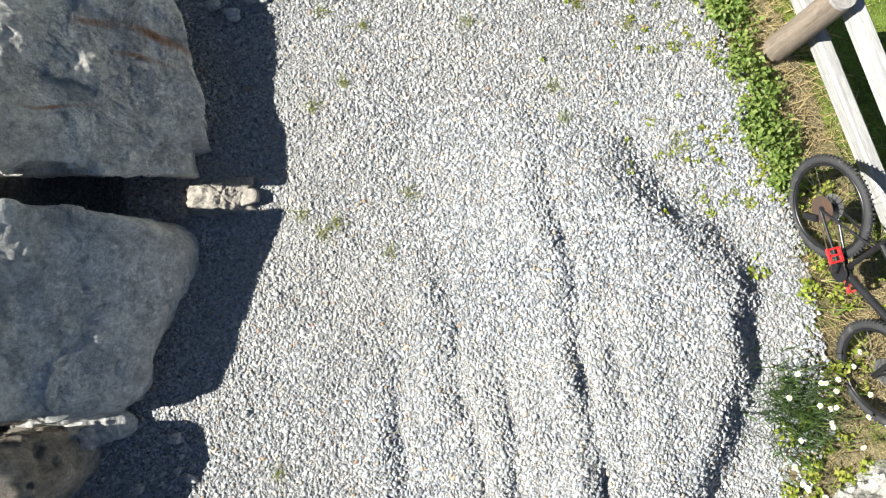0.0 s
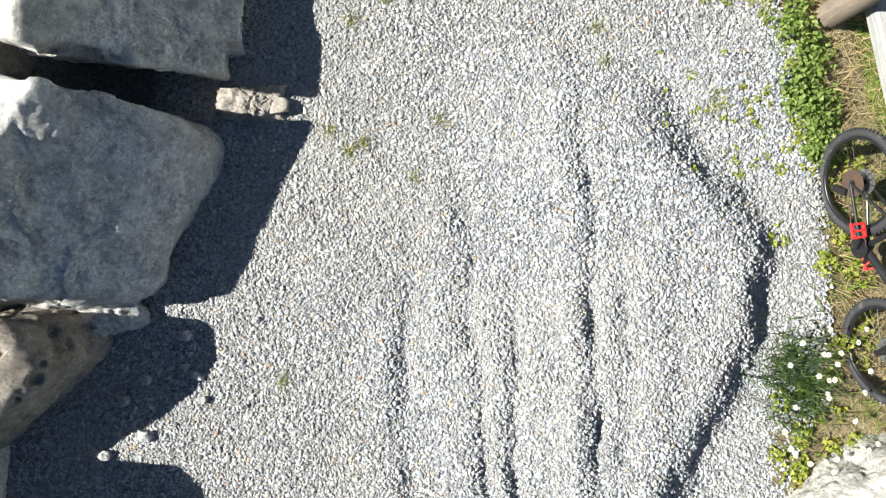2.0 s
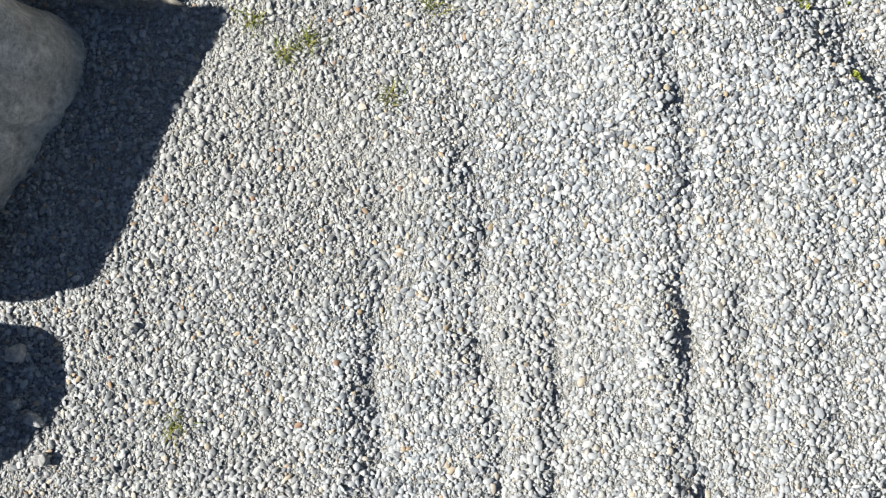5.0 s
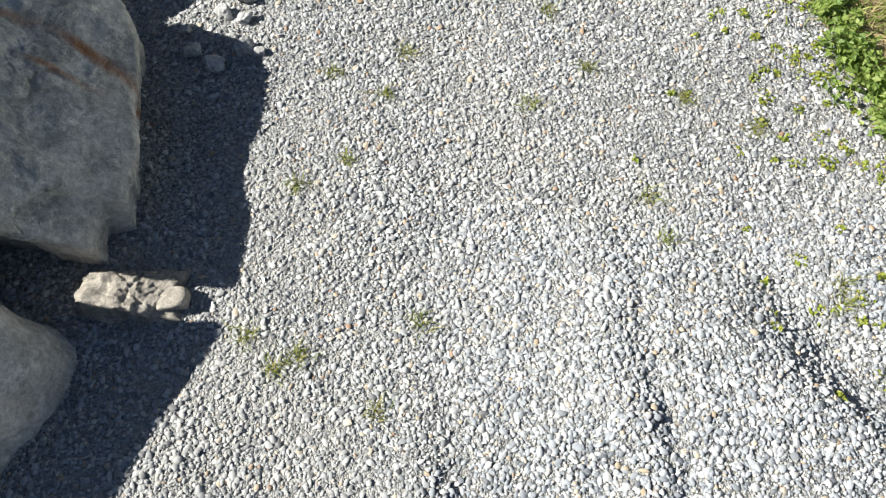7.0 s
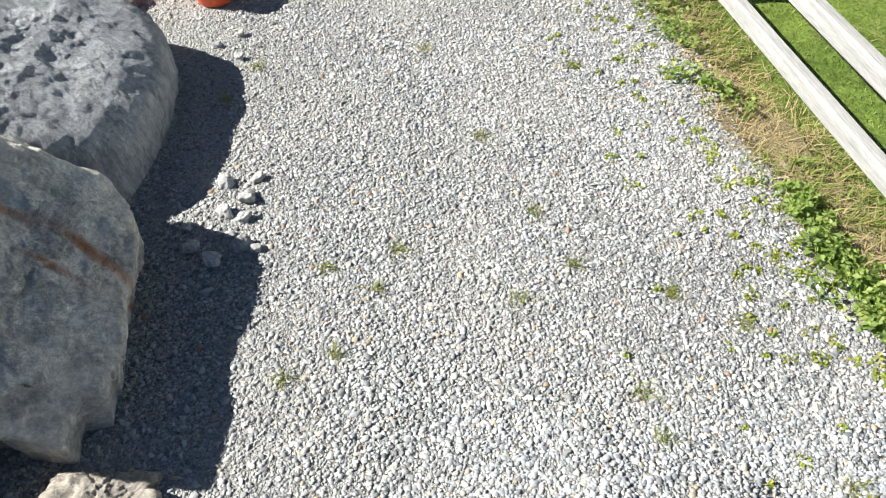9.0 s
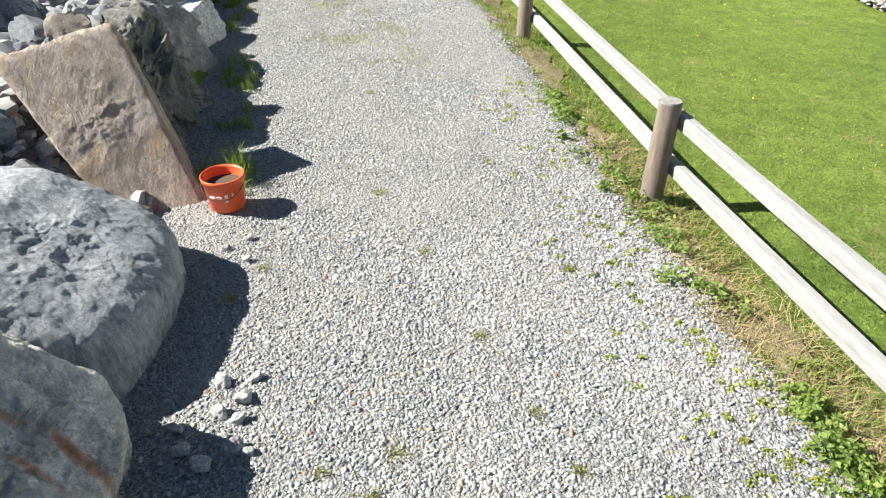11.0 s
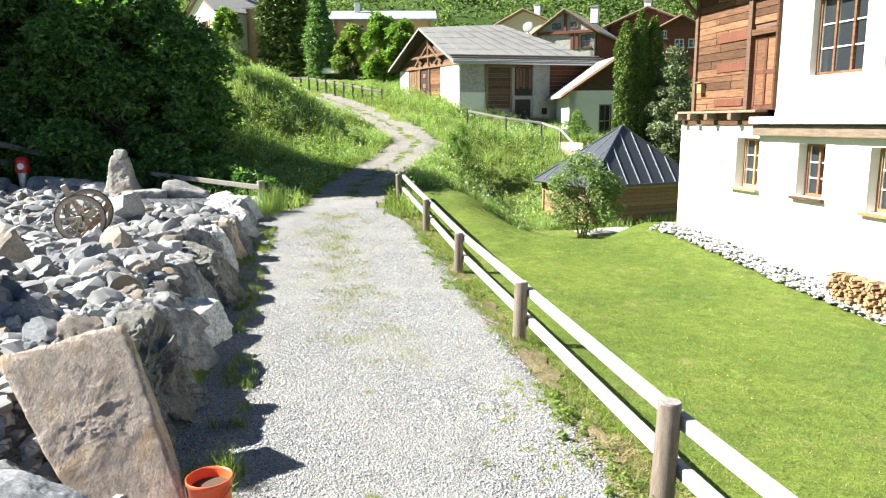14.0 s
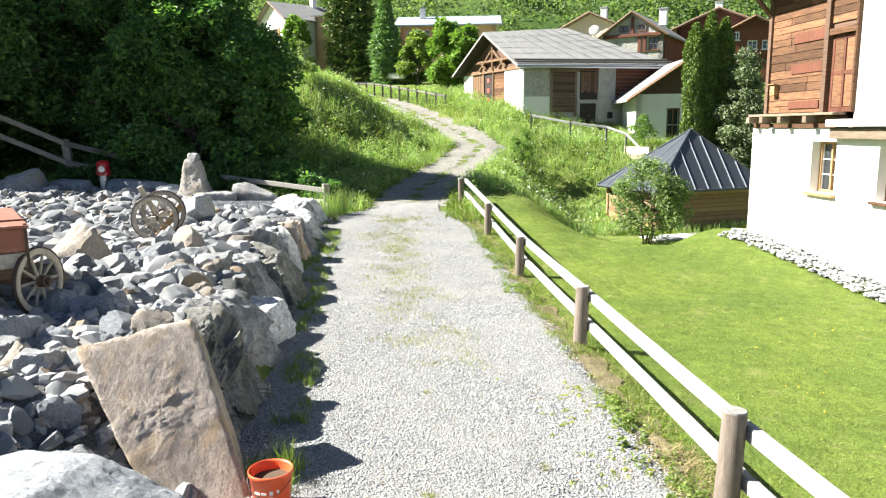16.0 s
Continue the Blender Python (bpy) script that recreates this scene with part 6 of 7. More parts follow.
simple_house("lean_to", (7.45, 42.2, 1.85), 2, 5.2, 4.0, 3.0, 1.75, "white", "slab_roof", "small white-washed lean-to with a grey roof", ((1.75, 2.5, 0.3, 2.2),), gable_along="y", category="outhouse", frame="barnwood", gable="darkwood", overhang=0.65)
ch = simple_house("chalet", (7.95, 61.3, 5.0), -26, 4.9, 8, 5.3, 1.65, "rubblewall", "slab_roof", "stone and timber house with a grey roof", ((3.75, 4.55, 4.0, 5.0),), "y", (4.0, 3.4, 6.9), 0.45)
for a, b in ((1.35, 2.05), (2.85, 3.55)):
    window(ch, a, b, 5.55, 6.0, -0.02, 2, 1, M["darkwood"], M["whitepaint"], sill=False)
part("floor_beam", box_bm(4.7, 0.25, 0.24, pose(2.45, -0.1, 5.22), 0.02), M["redwood"], ch, "red-brown floor beam")
part("king_post", box_bm(0.22, 0.16, 1.4, pose(2.45, -0.07, 6.0), 0.01), M["redwood"], ch)
for x in (3.05, 3.45):
    part("shutter", box_bm(0.26, 0.10, 1.25, pose(x, -0.06, 4.5), 0.01), M["redwood"], ch, "red-brown shutter")
part("side_boarding", box_bm(0.08, 6.5, 2.6, pose(4.95, 3.6, 3.9)), M["redwood"], ch, "red-brown side boarding")
simple_house("house", (5.0, 76, 7.9), -24, 7.4, 9, 4.5, 1.7, "cream", "slab_roof", "peach house with a low tiled roof", ((0.9, 1.9, 2.9, 3.9), (5.0, 6.0, 2.9, 3.9)), "y", (3.9, 4, 6.6), 0.6)
dish = thing("satellite_dish", pose(7.15, 60.6, 10.75), "grey round satellite dish on a roof", "satellite dish")
bm = bmesh.new()
bmesh.ops.create_uvsphere(bm, u_segments=20, v_segments=10, radius=0.45, matrix=pose(0, 0, 0, 70, 0, -20) @ Matrix.Diagonal((1, 1, 0.22, 1)))
part("dish", bm, M["oldplaster"], dish)
part("arm", tube_bm((0, 0, -0.4), (0.5, 0.5, -0.9), 0.04, seg=8), M["steel"], dish)
simple_house("house", (15.7, 69.5, 6.6), -20, 7.2, 9, 5.2, 1.5, "redwood", "slab_roof", "red-brown boarded house above the thujas", ((1.0, 2.0, 2.9, 4.0),), "y", (3.4, 2.4, 7.0), 0.6)
rw = simple_house("house", (18.9, 64.0, 6.0), -8, 3.7, 5, 5.0, 0.95, "redwood", "slab_roof", "red-brown boarded wing with white-framed windows", ((0.25, 0.75, 4.1, 4.8), (1.4, 2.2, 3.3, 4.05), (2.55, 3.4, 3.3, 4.05)), "y", None, 0.4, frame="whitepaint")
for k in range(12):
    part("batten", box_bm(0.05, 0.04, 1.0, pose(0.15 + 0.31 * k, -0.02, 2.5)), M["redwood"], rw)
wh = simple_house("house", (-26.6, 77.6, 9.9), -44, 6.0, 9, 4.4, 1.8, "white", "slab_roof", "white house with brown shutters and wooden balconies", ((3.3, 4.2, 2.5, 3.5), (3.6, 4.5, 0.4, 1.4), (0.8, 1.6, 2.4, 3.5)), "y", (3.1, 5.0, 6.6), 0.5, frame="orangewood")
for z in (0.2, 2.3):
    part("balcony", box_bm(2.2, 0.8, 0.75, pose(1.2, -0.4, z), 0.02), M["timber"], wh, "brown wooden balcony")
for u, z in ((3.1, 3.0), (4.4, 3.0), (3.4, 0.9), (4.7, 0.9)):
    part("shutter", box_bm(0.35, 0.06, 1.1, pose(u, -0.04, z), 0.01), M["orangewood"], wh, "honey-brown shutter")
simple_house("house", (-19.9, 75.5, 9.4), -12, 2.4, 7, 5.2, 0.5, "peach", "slab_roof", "pale ochre side house", (), "x", None, 0.3)
simple_house("house", (-12.2, 84.5, 10.4), 2, 11.0, 8, 4.4, 1.3, "peach", "blueroof", "apricot house with a pale sheet roof", ((0.8, 1.7, 2.9, 3.8), (2.5, 3.4, 2.9, 3.8), (5.0, 5.9, 2.9, 3.8), (7.6, 8.5, 2.9, 3.8)), "x", (2.4, 3, 6.0), frame="whitepaint")


# ---- plants ----
def leaf_mesh(name, pos, size, material, parent=None, label="", seed=0, flat=0.6, slim=0.55):
    """Many small pointed leaves, each folded along its rib."""
    rs = np.random.default_rng(seed)
    n = len(pos)
    d = rs.normal(0, 1, (n, 3))
    d[:, 2] *= flat
    d /= np.linalg.norm(d, axis=1)[:, None]
    s = np.cross(d, rs.normal(0, 1, (n, 3)) * np.array([0.5, 0.5, 1.0]) + np.array([0, 0, 0.6]))
    s /= np.linalg.norm(s, axis=1)[:, None] + 1e-6
    up = np.cross(s, d)
    L = (size * rs.uniform(0.7, 1.3, n))[:, None]
    W = L * slim * 0.5
    base = pos
    tip = pos + d * L - np.array([0, 0, 1.0]) * L * 0.15
    m = pos + d * L * 0.45
    v = np.stack([base, m + s * W + up * W * 0.35, tip, m - s * W + up * W * 0.35], 1).reshape(-1, 3)
    i = np.arange(n)[:, None] * 4
    f = np.concatenate([i + np.array([[0, 1, 2]]), i + np.array([[0, 2, 3]])], 1).reshape(-1, 3)
    return mesh_np(name, v, f, material, parent, label)


def blades(name, xy, h, w, material, label, category="grass", seed=0, lean=0.35, zf=None, parent=None, segs=2):
    """Grass blades, bent over at the top."""
    rs = np.random.default_rng(seed)
    n = len(xy)
    z = (zf or ground_z)(xy[:, 0], xy[:, 1])
    a = rs.uniform(0, 2 * np.pi, n)
    H = h * rs.uniform(0.55, 1.25, n)
    k = rs.normal(0, lean, (n, 2)) * H[:, None]
    side = np.stack([np.cos(a), np.sin(a), 0 * a], -1) * (w * rs.uniform(0.7, 1.3, n))[:, None] * 0.5
    b = np.stack([xy[:, 0], xy[:, 1], z - 0.01], -1)
    mid = b + np.stack([k[:, 0] * 0.35, k[:, 1] * 0.35, H * 0.6], -1)
    tip = b + np.stack([k[:, 0] * 1.1, k[:, 1] * 1.1, H * 0.98], -1)
    if segs == 1:
        v = np.stack([b - side, b + side, tip], 1).reshape(-1, 3)
        f = np.arange(n * 3).reshape(-1, 3)
    else:
        v = np.stack([b - side, b + side, mid + side * 0.8, mid - side * 0.8, tip], 1).reshape(-1, 3)
        i = np.arange(n)[:, None] * 5
        f = np.concatenate([i + np.array([[0, 1, 2]]), i + np.array([[0, 2, 3]]), i + np.array([[3, 2, 4]])], 1).reshape(-1, 3)
    ob = mesh_np(name, v, f, material, parent)
    return tagged(ob, label, category, kind="" if parent else "stuff")


def limb_bm(a, b, r0, r1, bm, rs, n=5, wob=0.08):
    """A tapered, slightly crooked limb."""
    a, b = Vector(a), Vector(b)
    L = (b - a).length
    pts = [a.lerp(b, i / n) + Vector((rs.uniform(-1, 1), rs.uniform(-1, 1), 0)) * (wob * L * 0.5 * math.sin(math.pi * i / n)) for i in range(n + 1)]
    for i in range(n):
        tube_bm(pts[i], pts[i + 1] + (pts[i + 1] - pts[i]) * 0.04, r0 + (r1 - r0) * i / n, r0 + (r1 - r0) * (i + 1) / n, 9, bm, caps=False)
    return pts


def clump_points(rs, blobs, n, hollow=0.55):
    """Points in uneven clumps (x, y, z, r): most near the outside."""
    w = np.array([b[3] ** 2 for b in blobs])
    k = rs.choice(len(blobs), n, p=w / w.sum())
    B = np.array(blobs)[k]
    d = rs.normal(0, 1, (n, 3))
    d /= np.linalg.norm(d, axis=1)[:, None]
    r = hollow + (1 - hollow) * rs.uniform(0, 1, n) ** 0.6
    lump = 1 + 0.25 * fbm(d * 2.3 + B[:, :3], 3, 5)
    return B[:, :3] + d * (B[:, 3] * r * lump)[:, None] * np.array([1, 1, 0.85])


def broadleaf(name, at, height, spread, material, leaf, count, label, seed, stems=1, low=0.25, clumps=26, group="", sway=1.0):
    rs = np.random.default_rng(seed)
    rp = random.Random(seed)
    z0 = float(land(at[0], at[1])) - 0.1
    t = thing(name, pose(at[0], at[1], z0), label, "tree" if height > 2 else "bush", group)
    blobs = []
    bm = bmesh.new()
    ends = []
    for s in range(stems):
        top = Vector((rp.uniform(-0.3, 0.3) * spread, rp.uniform(-0.3, 0.3) * spread, height * 0.72))
        pts = limb_bm((rp.uniform(-0.1, 0.1) * stems, rp.uniform(-0.1, 0.1) * stems, -0.1), top, 0.022 * height / stems ** 0.4, 0.006 * height, bm, rp, 7)
        for k in range(9):
            p = pts[2 + k % 5]
            a = rp.uniform(0, 6.28)
            e = p + Vector((math.cos(a), math.sin(a), rp.uniform(0.1, 0.8))) * spread * rp.uniform(0.45, 0.85)
            limb_bm(p, e, 0.008 * height, 0.003 * height, bm, rp, 4)
            ends.append(e)
    part("trunk", bm, M["bark"], t)
    for k in range(clumps):
        u = rs.uniform(low, 1.0)
        rad = spread * (math.sin(math.pi * min(1, 0.18 + 0.80 * u)) ** 0.6) * rs.uniform(0.45, 0.95)
        a = rs.uniform(0, 6.28)
        blobs.append((rad * math.cos(a), rad * math.sin(a), height * u * 0.93, spread * rs.uniform(0.22, 0.42)))
    for e in ends[::2]:
        blobs.append((e.x, e.y, e.z, spread * rs.uniform(0.2, 0.32)))
    leaf_mesh("crown", clump_points(rs, blobs, count), np.full(count, leaf), material, t, seed=seed)
    return t


def conifer(name, at, height, spread, material, label, seed, count=9000, needle=0.22, base=0.06, power=1.0):
    rs = np.random.default_rng(seed)
    z0 = float(land(at[0], at[1])) - 0.1
    t = thing(name, pose(at[0], at[1], z0), label, "tree")
    part("trunk", tube_bm((0, 0, -0.2), (0, 0, height * 0.97), 0.018 * height, 0.01, 10), M["bark"], t)
    u = rs.uniform(base, 1, count) ** 0.85
    tier = np.round(u * 16) / 16
    u = tier + (u - tier) * 0.6
    a = rs.integers(0, 11, count) * 0.571 + tier * 37 + rs.normal(0, 0.13, count)
    r = spread * (1 - u) ** power * rs.uniform(0.15, 1.0, count) ** 0.7 * (1 + 0.25 * np.sin(tier * 91))
    p = np.stack([r * np.cos(a), r * np.sin(a), height * u - 0.28 * r], -1)
    leaf_mesh("crown", p, np.full(count, needle), material, t, seed=seed, flat=0.4, slim=0.35)
    return t


def column_tree(name, at, height, r, material, label, seed, count=16000):
    """A clipped column of dense upright sprays with uneven shoulders."""
    rs = np.random.default_rng(seed)
    z0 = float(land(at[0], at[1])) - 0.1
    t = thing(name, pose(at[0], at[1], z0), label, "tree")
    part("trunk", tube_bm((0, 0, -0.2), (0, 0, height * 0.9), 0.09, 0.02, 10), M["bark"], t)
    u = rs.uniform(0, 1, count)
    a = rs.uniform(0, 6.283, count)
    prof = r * np.minimum(1, 0.72 + 1.2 * u) * np.clip((1 - u) * 5.5, 0, 1) ** 0.55
    lump = 1 + 0.22 * fbm(np.c_[np.cos(a) * 1.6, np.sin(a) * 1.6, u * height * 1.3], 3, seed)
    q = prof * lump * (0.72 + 0.28 * rs.uniform(0, 1, count) ** 0.5)
    pos = np.stack([q * np.cos(a), q * np.sin(a), u * height], -1)
    leaf_mesh("crown", pos, np.full(count, 0.15), material, t, seed=seed, flat=1.6, slim=0.4)
    return t


# the dark trees above the left fence
for k, (x, y, h, s, c) in enumerate(((-10.0, 27.6, 6.6, 2.1, 19000), (-12.4, 27.8, 10.0, 2.5, 26000), (-15.9, 29.4, 11.0, 2.9, 28000), (-20.0, 30.0, 11.0, 3.1, 26000), (-25.0, 29.2, 10.5, 3.6, 20000), (-14.0, 29.2, 11.0, 2.4, 20000), (-18.0, 30.2, 11.0, 2.8, 20000), (-22.5, 29.8, 11.5, 3.2, 18000))):
    broadleaf("maple_tree", (x, y), h, s, M["maple"], 0.22, c * 3 // 2, "dense dark green broadleaf tree above the fence", 300 + k, stems=3, low=0.03, clumps=60, group="trees above the fence")
# low dark shrubs in front of it
for k in range(17):
    u = k / 16
    x, y = -6.7 - 10.3 * u, 24.3 + 2.9 * u ** 0.8 + 0.5 * (k % 2)
    broadleaf("shrub", (x, y), 1.15 + 0.25 * math.sin(2.3 * k), 0.85, M["maple"], 0.15, 4200, "low dark green shrub by the fence", 330 + k, stems=3, low=0.05, clumps=18, group="shrubs by the fence")
broadleaf("maple_tree", (-20.8, 26.2), 13.0, 3.0, M["maple"], 0.26, 30000, "dense dark green broadleaf tree above the fence", 320, stems=3, low=0.08, clumps=64, group="trees above the fence")
broadleaf("maple_tree", (-24.0, 26.4), 15.0, 3.2, M["maple"], 0.28, 26000, "dense dark green broadleaf tree above the fence", 321, stems=3, low=0.10, clumps=64, group="trees above the fence")
broadleaf("rowan_tree", (5.5, 27.2), 3.35, 1.5, M["rowan"], 0.13, 7200, "small leafy rowan tree with several stems", 340, stems=4, low=0.42, clumps=20)
broadleaf("young_tree", (0.9, 36.0), 2.1, 0.55, M["bright"], 0.11, 1600, "young staked fruit tree in the meadow", 341, low=0.35, clumps=10)
broadleaf("young_tree", (-10.4, 36.2), 2.6, 0.8, M["rowan"], 0.12, 1500, "thin sapling on the bank", 342, low=0.4, clumps=10)
broadleaf("young_tree", (7.4, 39.6), 2.0, 0.8, M["bright"], 0.12, 1800, "small fruit tree in the yard", 343, low=0.3, clumps=10)
for k, (x, y, top, r) in enumerate(((9.30, 37.0, 8.06, 0.50), (10.08, 37.2, 8.62, 0.40), (10.85, 37.5, 8.35, 0.44))):
    column_tree("thuja", (x, y), top - float(land(x, y)), r, M["thuja"], "tall clipped columnar thuja", (350, 351, 356)[k])
broadleaf("mountain_pine", (11.7, 36.6), 6.9 - float(land(11.7, 36.6)), 1.25, M["pine"], 0.15, 22000, "bushy grey-green mountain pine", 352, stems=3, low=0.03, clumps=70)
conifer("spruce", (-16.3, 72.5), 14.5, 2.3, M["conifer"], "tall dark spruce with rusty tips", 353, 9000, 0.6, 0.03, 0.75)
conifer("spruce", (-14.5, 72.0), 13.5, 2.0, M["conifer"], "tall dark spruce with rusty tips", 354, 9000, 0.6, 0.03, 0.75)
conifer("larch", (-11.4, 69.0), 9.0, 2.0, M["larch"], "grey-green young larch above the lane", 355, 11000, 0.40, 0.02, 0.7)
for k, (x, y, h, s, mt, lab) in enumerate(((-20.9, 72.0, 6.4, 1.5, "bright", "round bright green tree by the white house"), (-8.2, 67.0, 4.9, 1.6, "weed", "leafy green tree by the lane"), (-4.8, 59.8, 5.7, 1.7, "bright", "light green maple beside the barn"), (-3.2, 58.5, 5.2, 1.4, "bright", "light green maple beside the barn"))):
    broadleaf("village_tree", (x, y), h, s, M[mt], 0.36, 6000, lab, 360 + k, low=0.12, clumps=26)

# wooded valley side: many crowns in one mesh
rs = np.random.default_rng(81)
V = []
for k in range(1700):
    y = 104 + 230 * rs.uniform(0, 1) ** 1.3
    x = rs.uniform(-0.75, 0.75) * (y + 20)
    if x > 0.10 * y and x < 0.42 * y and y > 150 and rs.uniform() < 0.93:
        continue
    h = rs.uniform(6, 13)
    r = h * rs.uniform(0.20, 0.36)
    z = float(land(x, y))
    d = rs.normal(0, 1, (84, 3))
    d /= np.linalg.norm(d, axis=1)[:, None]
    V.append(np.array([x, y, z + h * 0.55]) + d * np.array([r, r, h * 0.5]) * rs.uniform(0.7, 1.0, (84, 1)))
V = np.concatenate(V)
tagged(leaf_mesh("hill_wood", V, np.full(len(V), 0.62), M["hillwood"], seed=82, slim=0.8), "mixed light and dark green wood on the far slope", "wood", kind="stuff")


# ---- grasses ----
def pick(n, x0, x1, y0, y1, keep, seed):
    return scatter(n, x0, x1, y0, y1, keep, seed)


hedge = lambda x, y: ((x > fence_x(y) + 0.05) & ~((((x - 6.79) * 0.978 + (y - 20.4) * 0.208) > -0.75) & (((x - 6.79) * 0.208 - (y - 20.4) * 0.978) > -0.4)))
pl = pick(360000, -2.5, 10.5, 1.0, 28, hedge, 401)
d = np.hypot(pl[:, 0], pl[:, 1])
pl = pl[np.random.default_rng(2).uniform(0, 1, len(pl)) < np.clip(1.25 - d / 30, 0.25, 1)]
blades("lawn_grass", pl, 0.055, 0.016, M["blade"], "short mown lawn grass", seed=402, lean=0.6, segs=1)
# dry straw and green tufts along the fence foot


def band(n, y0, y1, spread, shift, seed, power=1.0):
    r = np.random.default_rng(seed)
    y = y0 + (y1 - y0) * r.uniform(0, 1, n) ** power
    x = fence_x(y) + shift + r.normal(0, spread, n)
    keep = (x > edge_x(y) - 0.05) | (r.uniform(0, 1, n) < 0.06)
    return np.stack([x, y], -1)[keep]


blades("dry_grass", band(30000, -2.2, 24, 0.24, -0.08, 411), 0.06, 0.007, M["straw"], "dry mown straw at the fence foot", seed=412, lean=1.1)
blades("dry_grass", band(22000, -2.2, 7, 0.27, -0.16, 415), 0.075, 0.010, M["straw"], "dry mown straw at the fence foot", seed=416, lean=1.4)
p = band(26000, -2.5, 25, 0.28, -0.10, 413)
nz = fbm(np.c_[p * 1.6, p[:, :1] * 0], 3, 8)
blades("verge_grass", p[nz > -0.02], 0.12, 0.010, M["blade"], "green tufts along the fence", seed=414, lean=0.6)


def rosette(n, pts, r, size, material, label, name, seed, height=0.05):
    """Leafy weeds: clusters of small broad leaves."""
    q = np.random.default_rng(seed)
    k = q.integers(0, len(pts), n)
    a = q.uniform(0, 6.28, n)
    rr = r[k] * np.sqrt(q.uniform(0, 1, n))
    x, y = pts[k, 0] + rr * np.cos(a), pts[k, 1] + rr * np.sin(a)
    z = np.maximum(road_z(x, y), ground_z(x, y)) + q.uniform(0.005, 1.0, n) * height * np.clip(1.3 - rr / r[k], 0.2, 1)
    ob = leaf_mesh(name, np.stack([x, y, z], -1), np.full(n, size), material, None, seed=seed, flat=0.35, slim=0.75)
    return tagged(ob, label, "weeds", kind="stuff")


q = np.random.default_rng(21)
yy = 0.75 + 2.4 * q.uniform(0, 1, 90) ** 1.1
pts = np.stack([edge_x(yy) + 0.17 + q.normal(0, 0.09, 90), yy], -1)
rosette(4200, pts, q.uniform(0.05, 0.15, 90), 0.042, M["weed"], "bright leafy nettles along the gravel edge", "leafy_weeds", 22, 0.13)
yy = q.uniform(-2.3, 0.9, 60)
pts = np.stack([edge_x(yy) + 0.30 + q.normal(0, 0.22, 60), yy], -1)
rosette(1500, pts, q.uniform(0.04, 0.10, 60), 0.04, M["sprout"], "patchy weeds by the bicycle", "leafy_weeds", 23, 0.08)
yy = q.uniform(3.2, 24, 400)
yy = yy[fbm(np.stack([yy * 0.8, yy * 0, yy * 0], -1), 3, 71) > 0.05][:150]
yy = np.resize(yy, 150)
pts = np.stack([edge_x(yy) + 0.16 + q.normal(0, 0.16, 150), yy], -1)
rosette(5000, pts, q.uniform(0.04, 0.15, 150), 0.042, M["weed"], "dandelions and plantain on the verge", "leafy_weeds", 24, 0.12)
# sparse sprouts in the gravel
n = 230
yy = 0.6 + 8.0 * q.uniform(0, 1, n) ** 1.5
xx = edge_x(yy) - np.abs(q.normal(0, 0.55, n)) + 0.08
pts = np.stack([xx, yy], -1)
rosette(4600, pts, q.uniform(0.012, 0.05, n), 0.023, M["sprout"], "small yellow-green sprouts in the gravel", "sprouts", 25, 0.03)
SPOTS = [(-0.21, 1.01), (0.92, 1.69), (0.97, 1.41), (-0.87, 0.80), (-0.40, 0.61), (-1.34, -0.81), (-0.42, 2.31), (-0.90, 7.94), (-0.63, 5.56), (1.78, 1.20), (1.78, 1.10), (-1.0, 0.95), (-0.75, 0.85), (-0.6, 1.9), (-0.3, 2.6), (-0.85, 1.75), (0.35, 2.25), (0.7, 2.5), (1.2, 2.3), (1.55, 2.1), (0.5, 2.9), (-0.7, 2.45), (0.2, 3.6), (0.9, 4.4), (-0.2, 4.6), (0.4, 6.2), (-1.4, 4.35), (-1.55, 3.95)]
tp = np.concatenate([np.array(s)[None] + q.normal(0, 0.024, (56, 2)) for s in SPOTS])
blades("gravel_tufts", tp, 0.05, 0.005, M["tuft"], "small yellowish grass tufts in the gravel", seed=26, lean=0.9, zf=road_z)
yy = q.uniform(5.5, 22, 70)
xx = wall_x(yy) + q.uniform(0.08, 0.6, 70)
tp = np.concatenate([np.array([a, b])[None] + q.normal(0, 0.05, (40, 2)) for a, b in zip(xx, yy)])
blades("wall_foot_grass", tp, 0.16, 0.007, M["blade"], "grass tufts at the foot of the boulders", seed=27, lean=0.4, zf=road_z)
bt = np.array([-1.90, 5.72])[None] + q.normal(0, 0.05, (90, 2))
blades("wall_foot_grass", bt, 0.34, 0.008, M["blade"], "tall grass tuft behind the bucket", seed=28, lean=0.25, zf=road_z)
yy = q.uniform(9, 22.5, 90)
mid = (wall_x(yy) + edge_x(yy)) / 2
xx = mid + q.normal(0, 0.45, 90)
tp = np.concatenate([np.array([a, b])[None] + q.normal(0, 0.16, (60, 2)) for a, b in zip(xx, yy)])
blades("middle_grass", tp, 0.07, 0.008, M["tuft"], "thin grass on the crown of the drive", seed=29, lean=0.8, zf=road_z)


# lane tracks climbing past the mound
def lane(o, name):
    return strip(name, lambda y: track_x(y) + o - 0.60, lambda y: track_x(y) + o + 0.60, np.linspace(22.5, 56, 260), 8, -0.032, M["bed_dusty"], "dusty wheel track of the grassy lane", "road", land, 0.36, 3)


lane(-0.72, "lane")
lane(0.72, "lane")


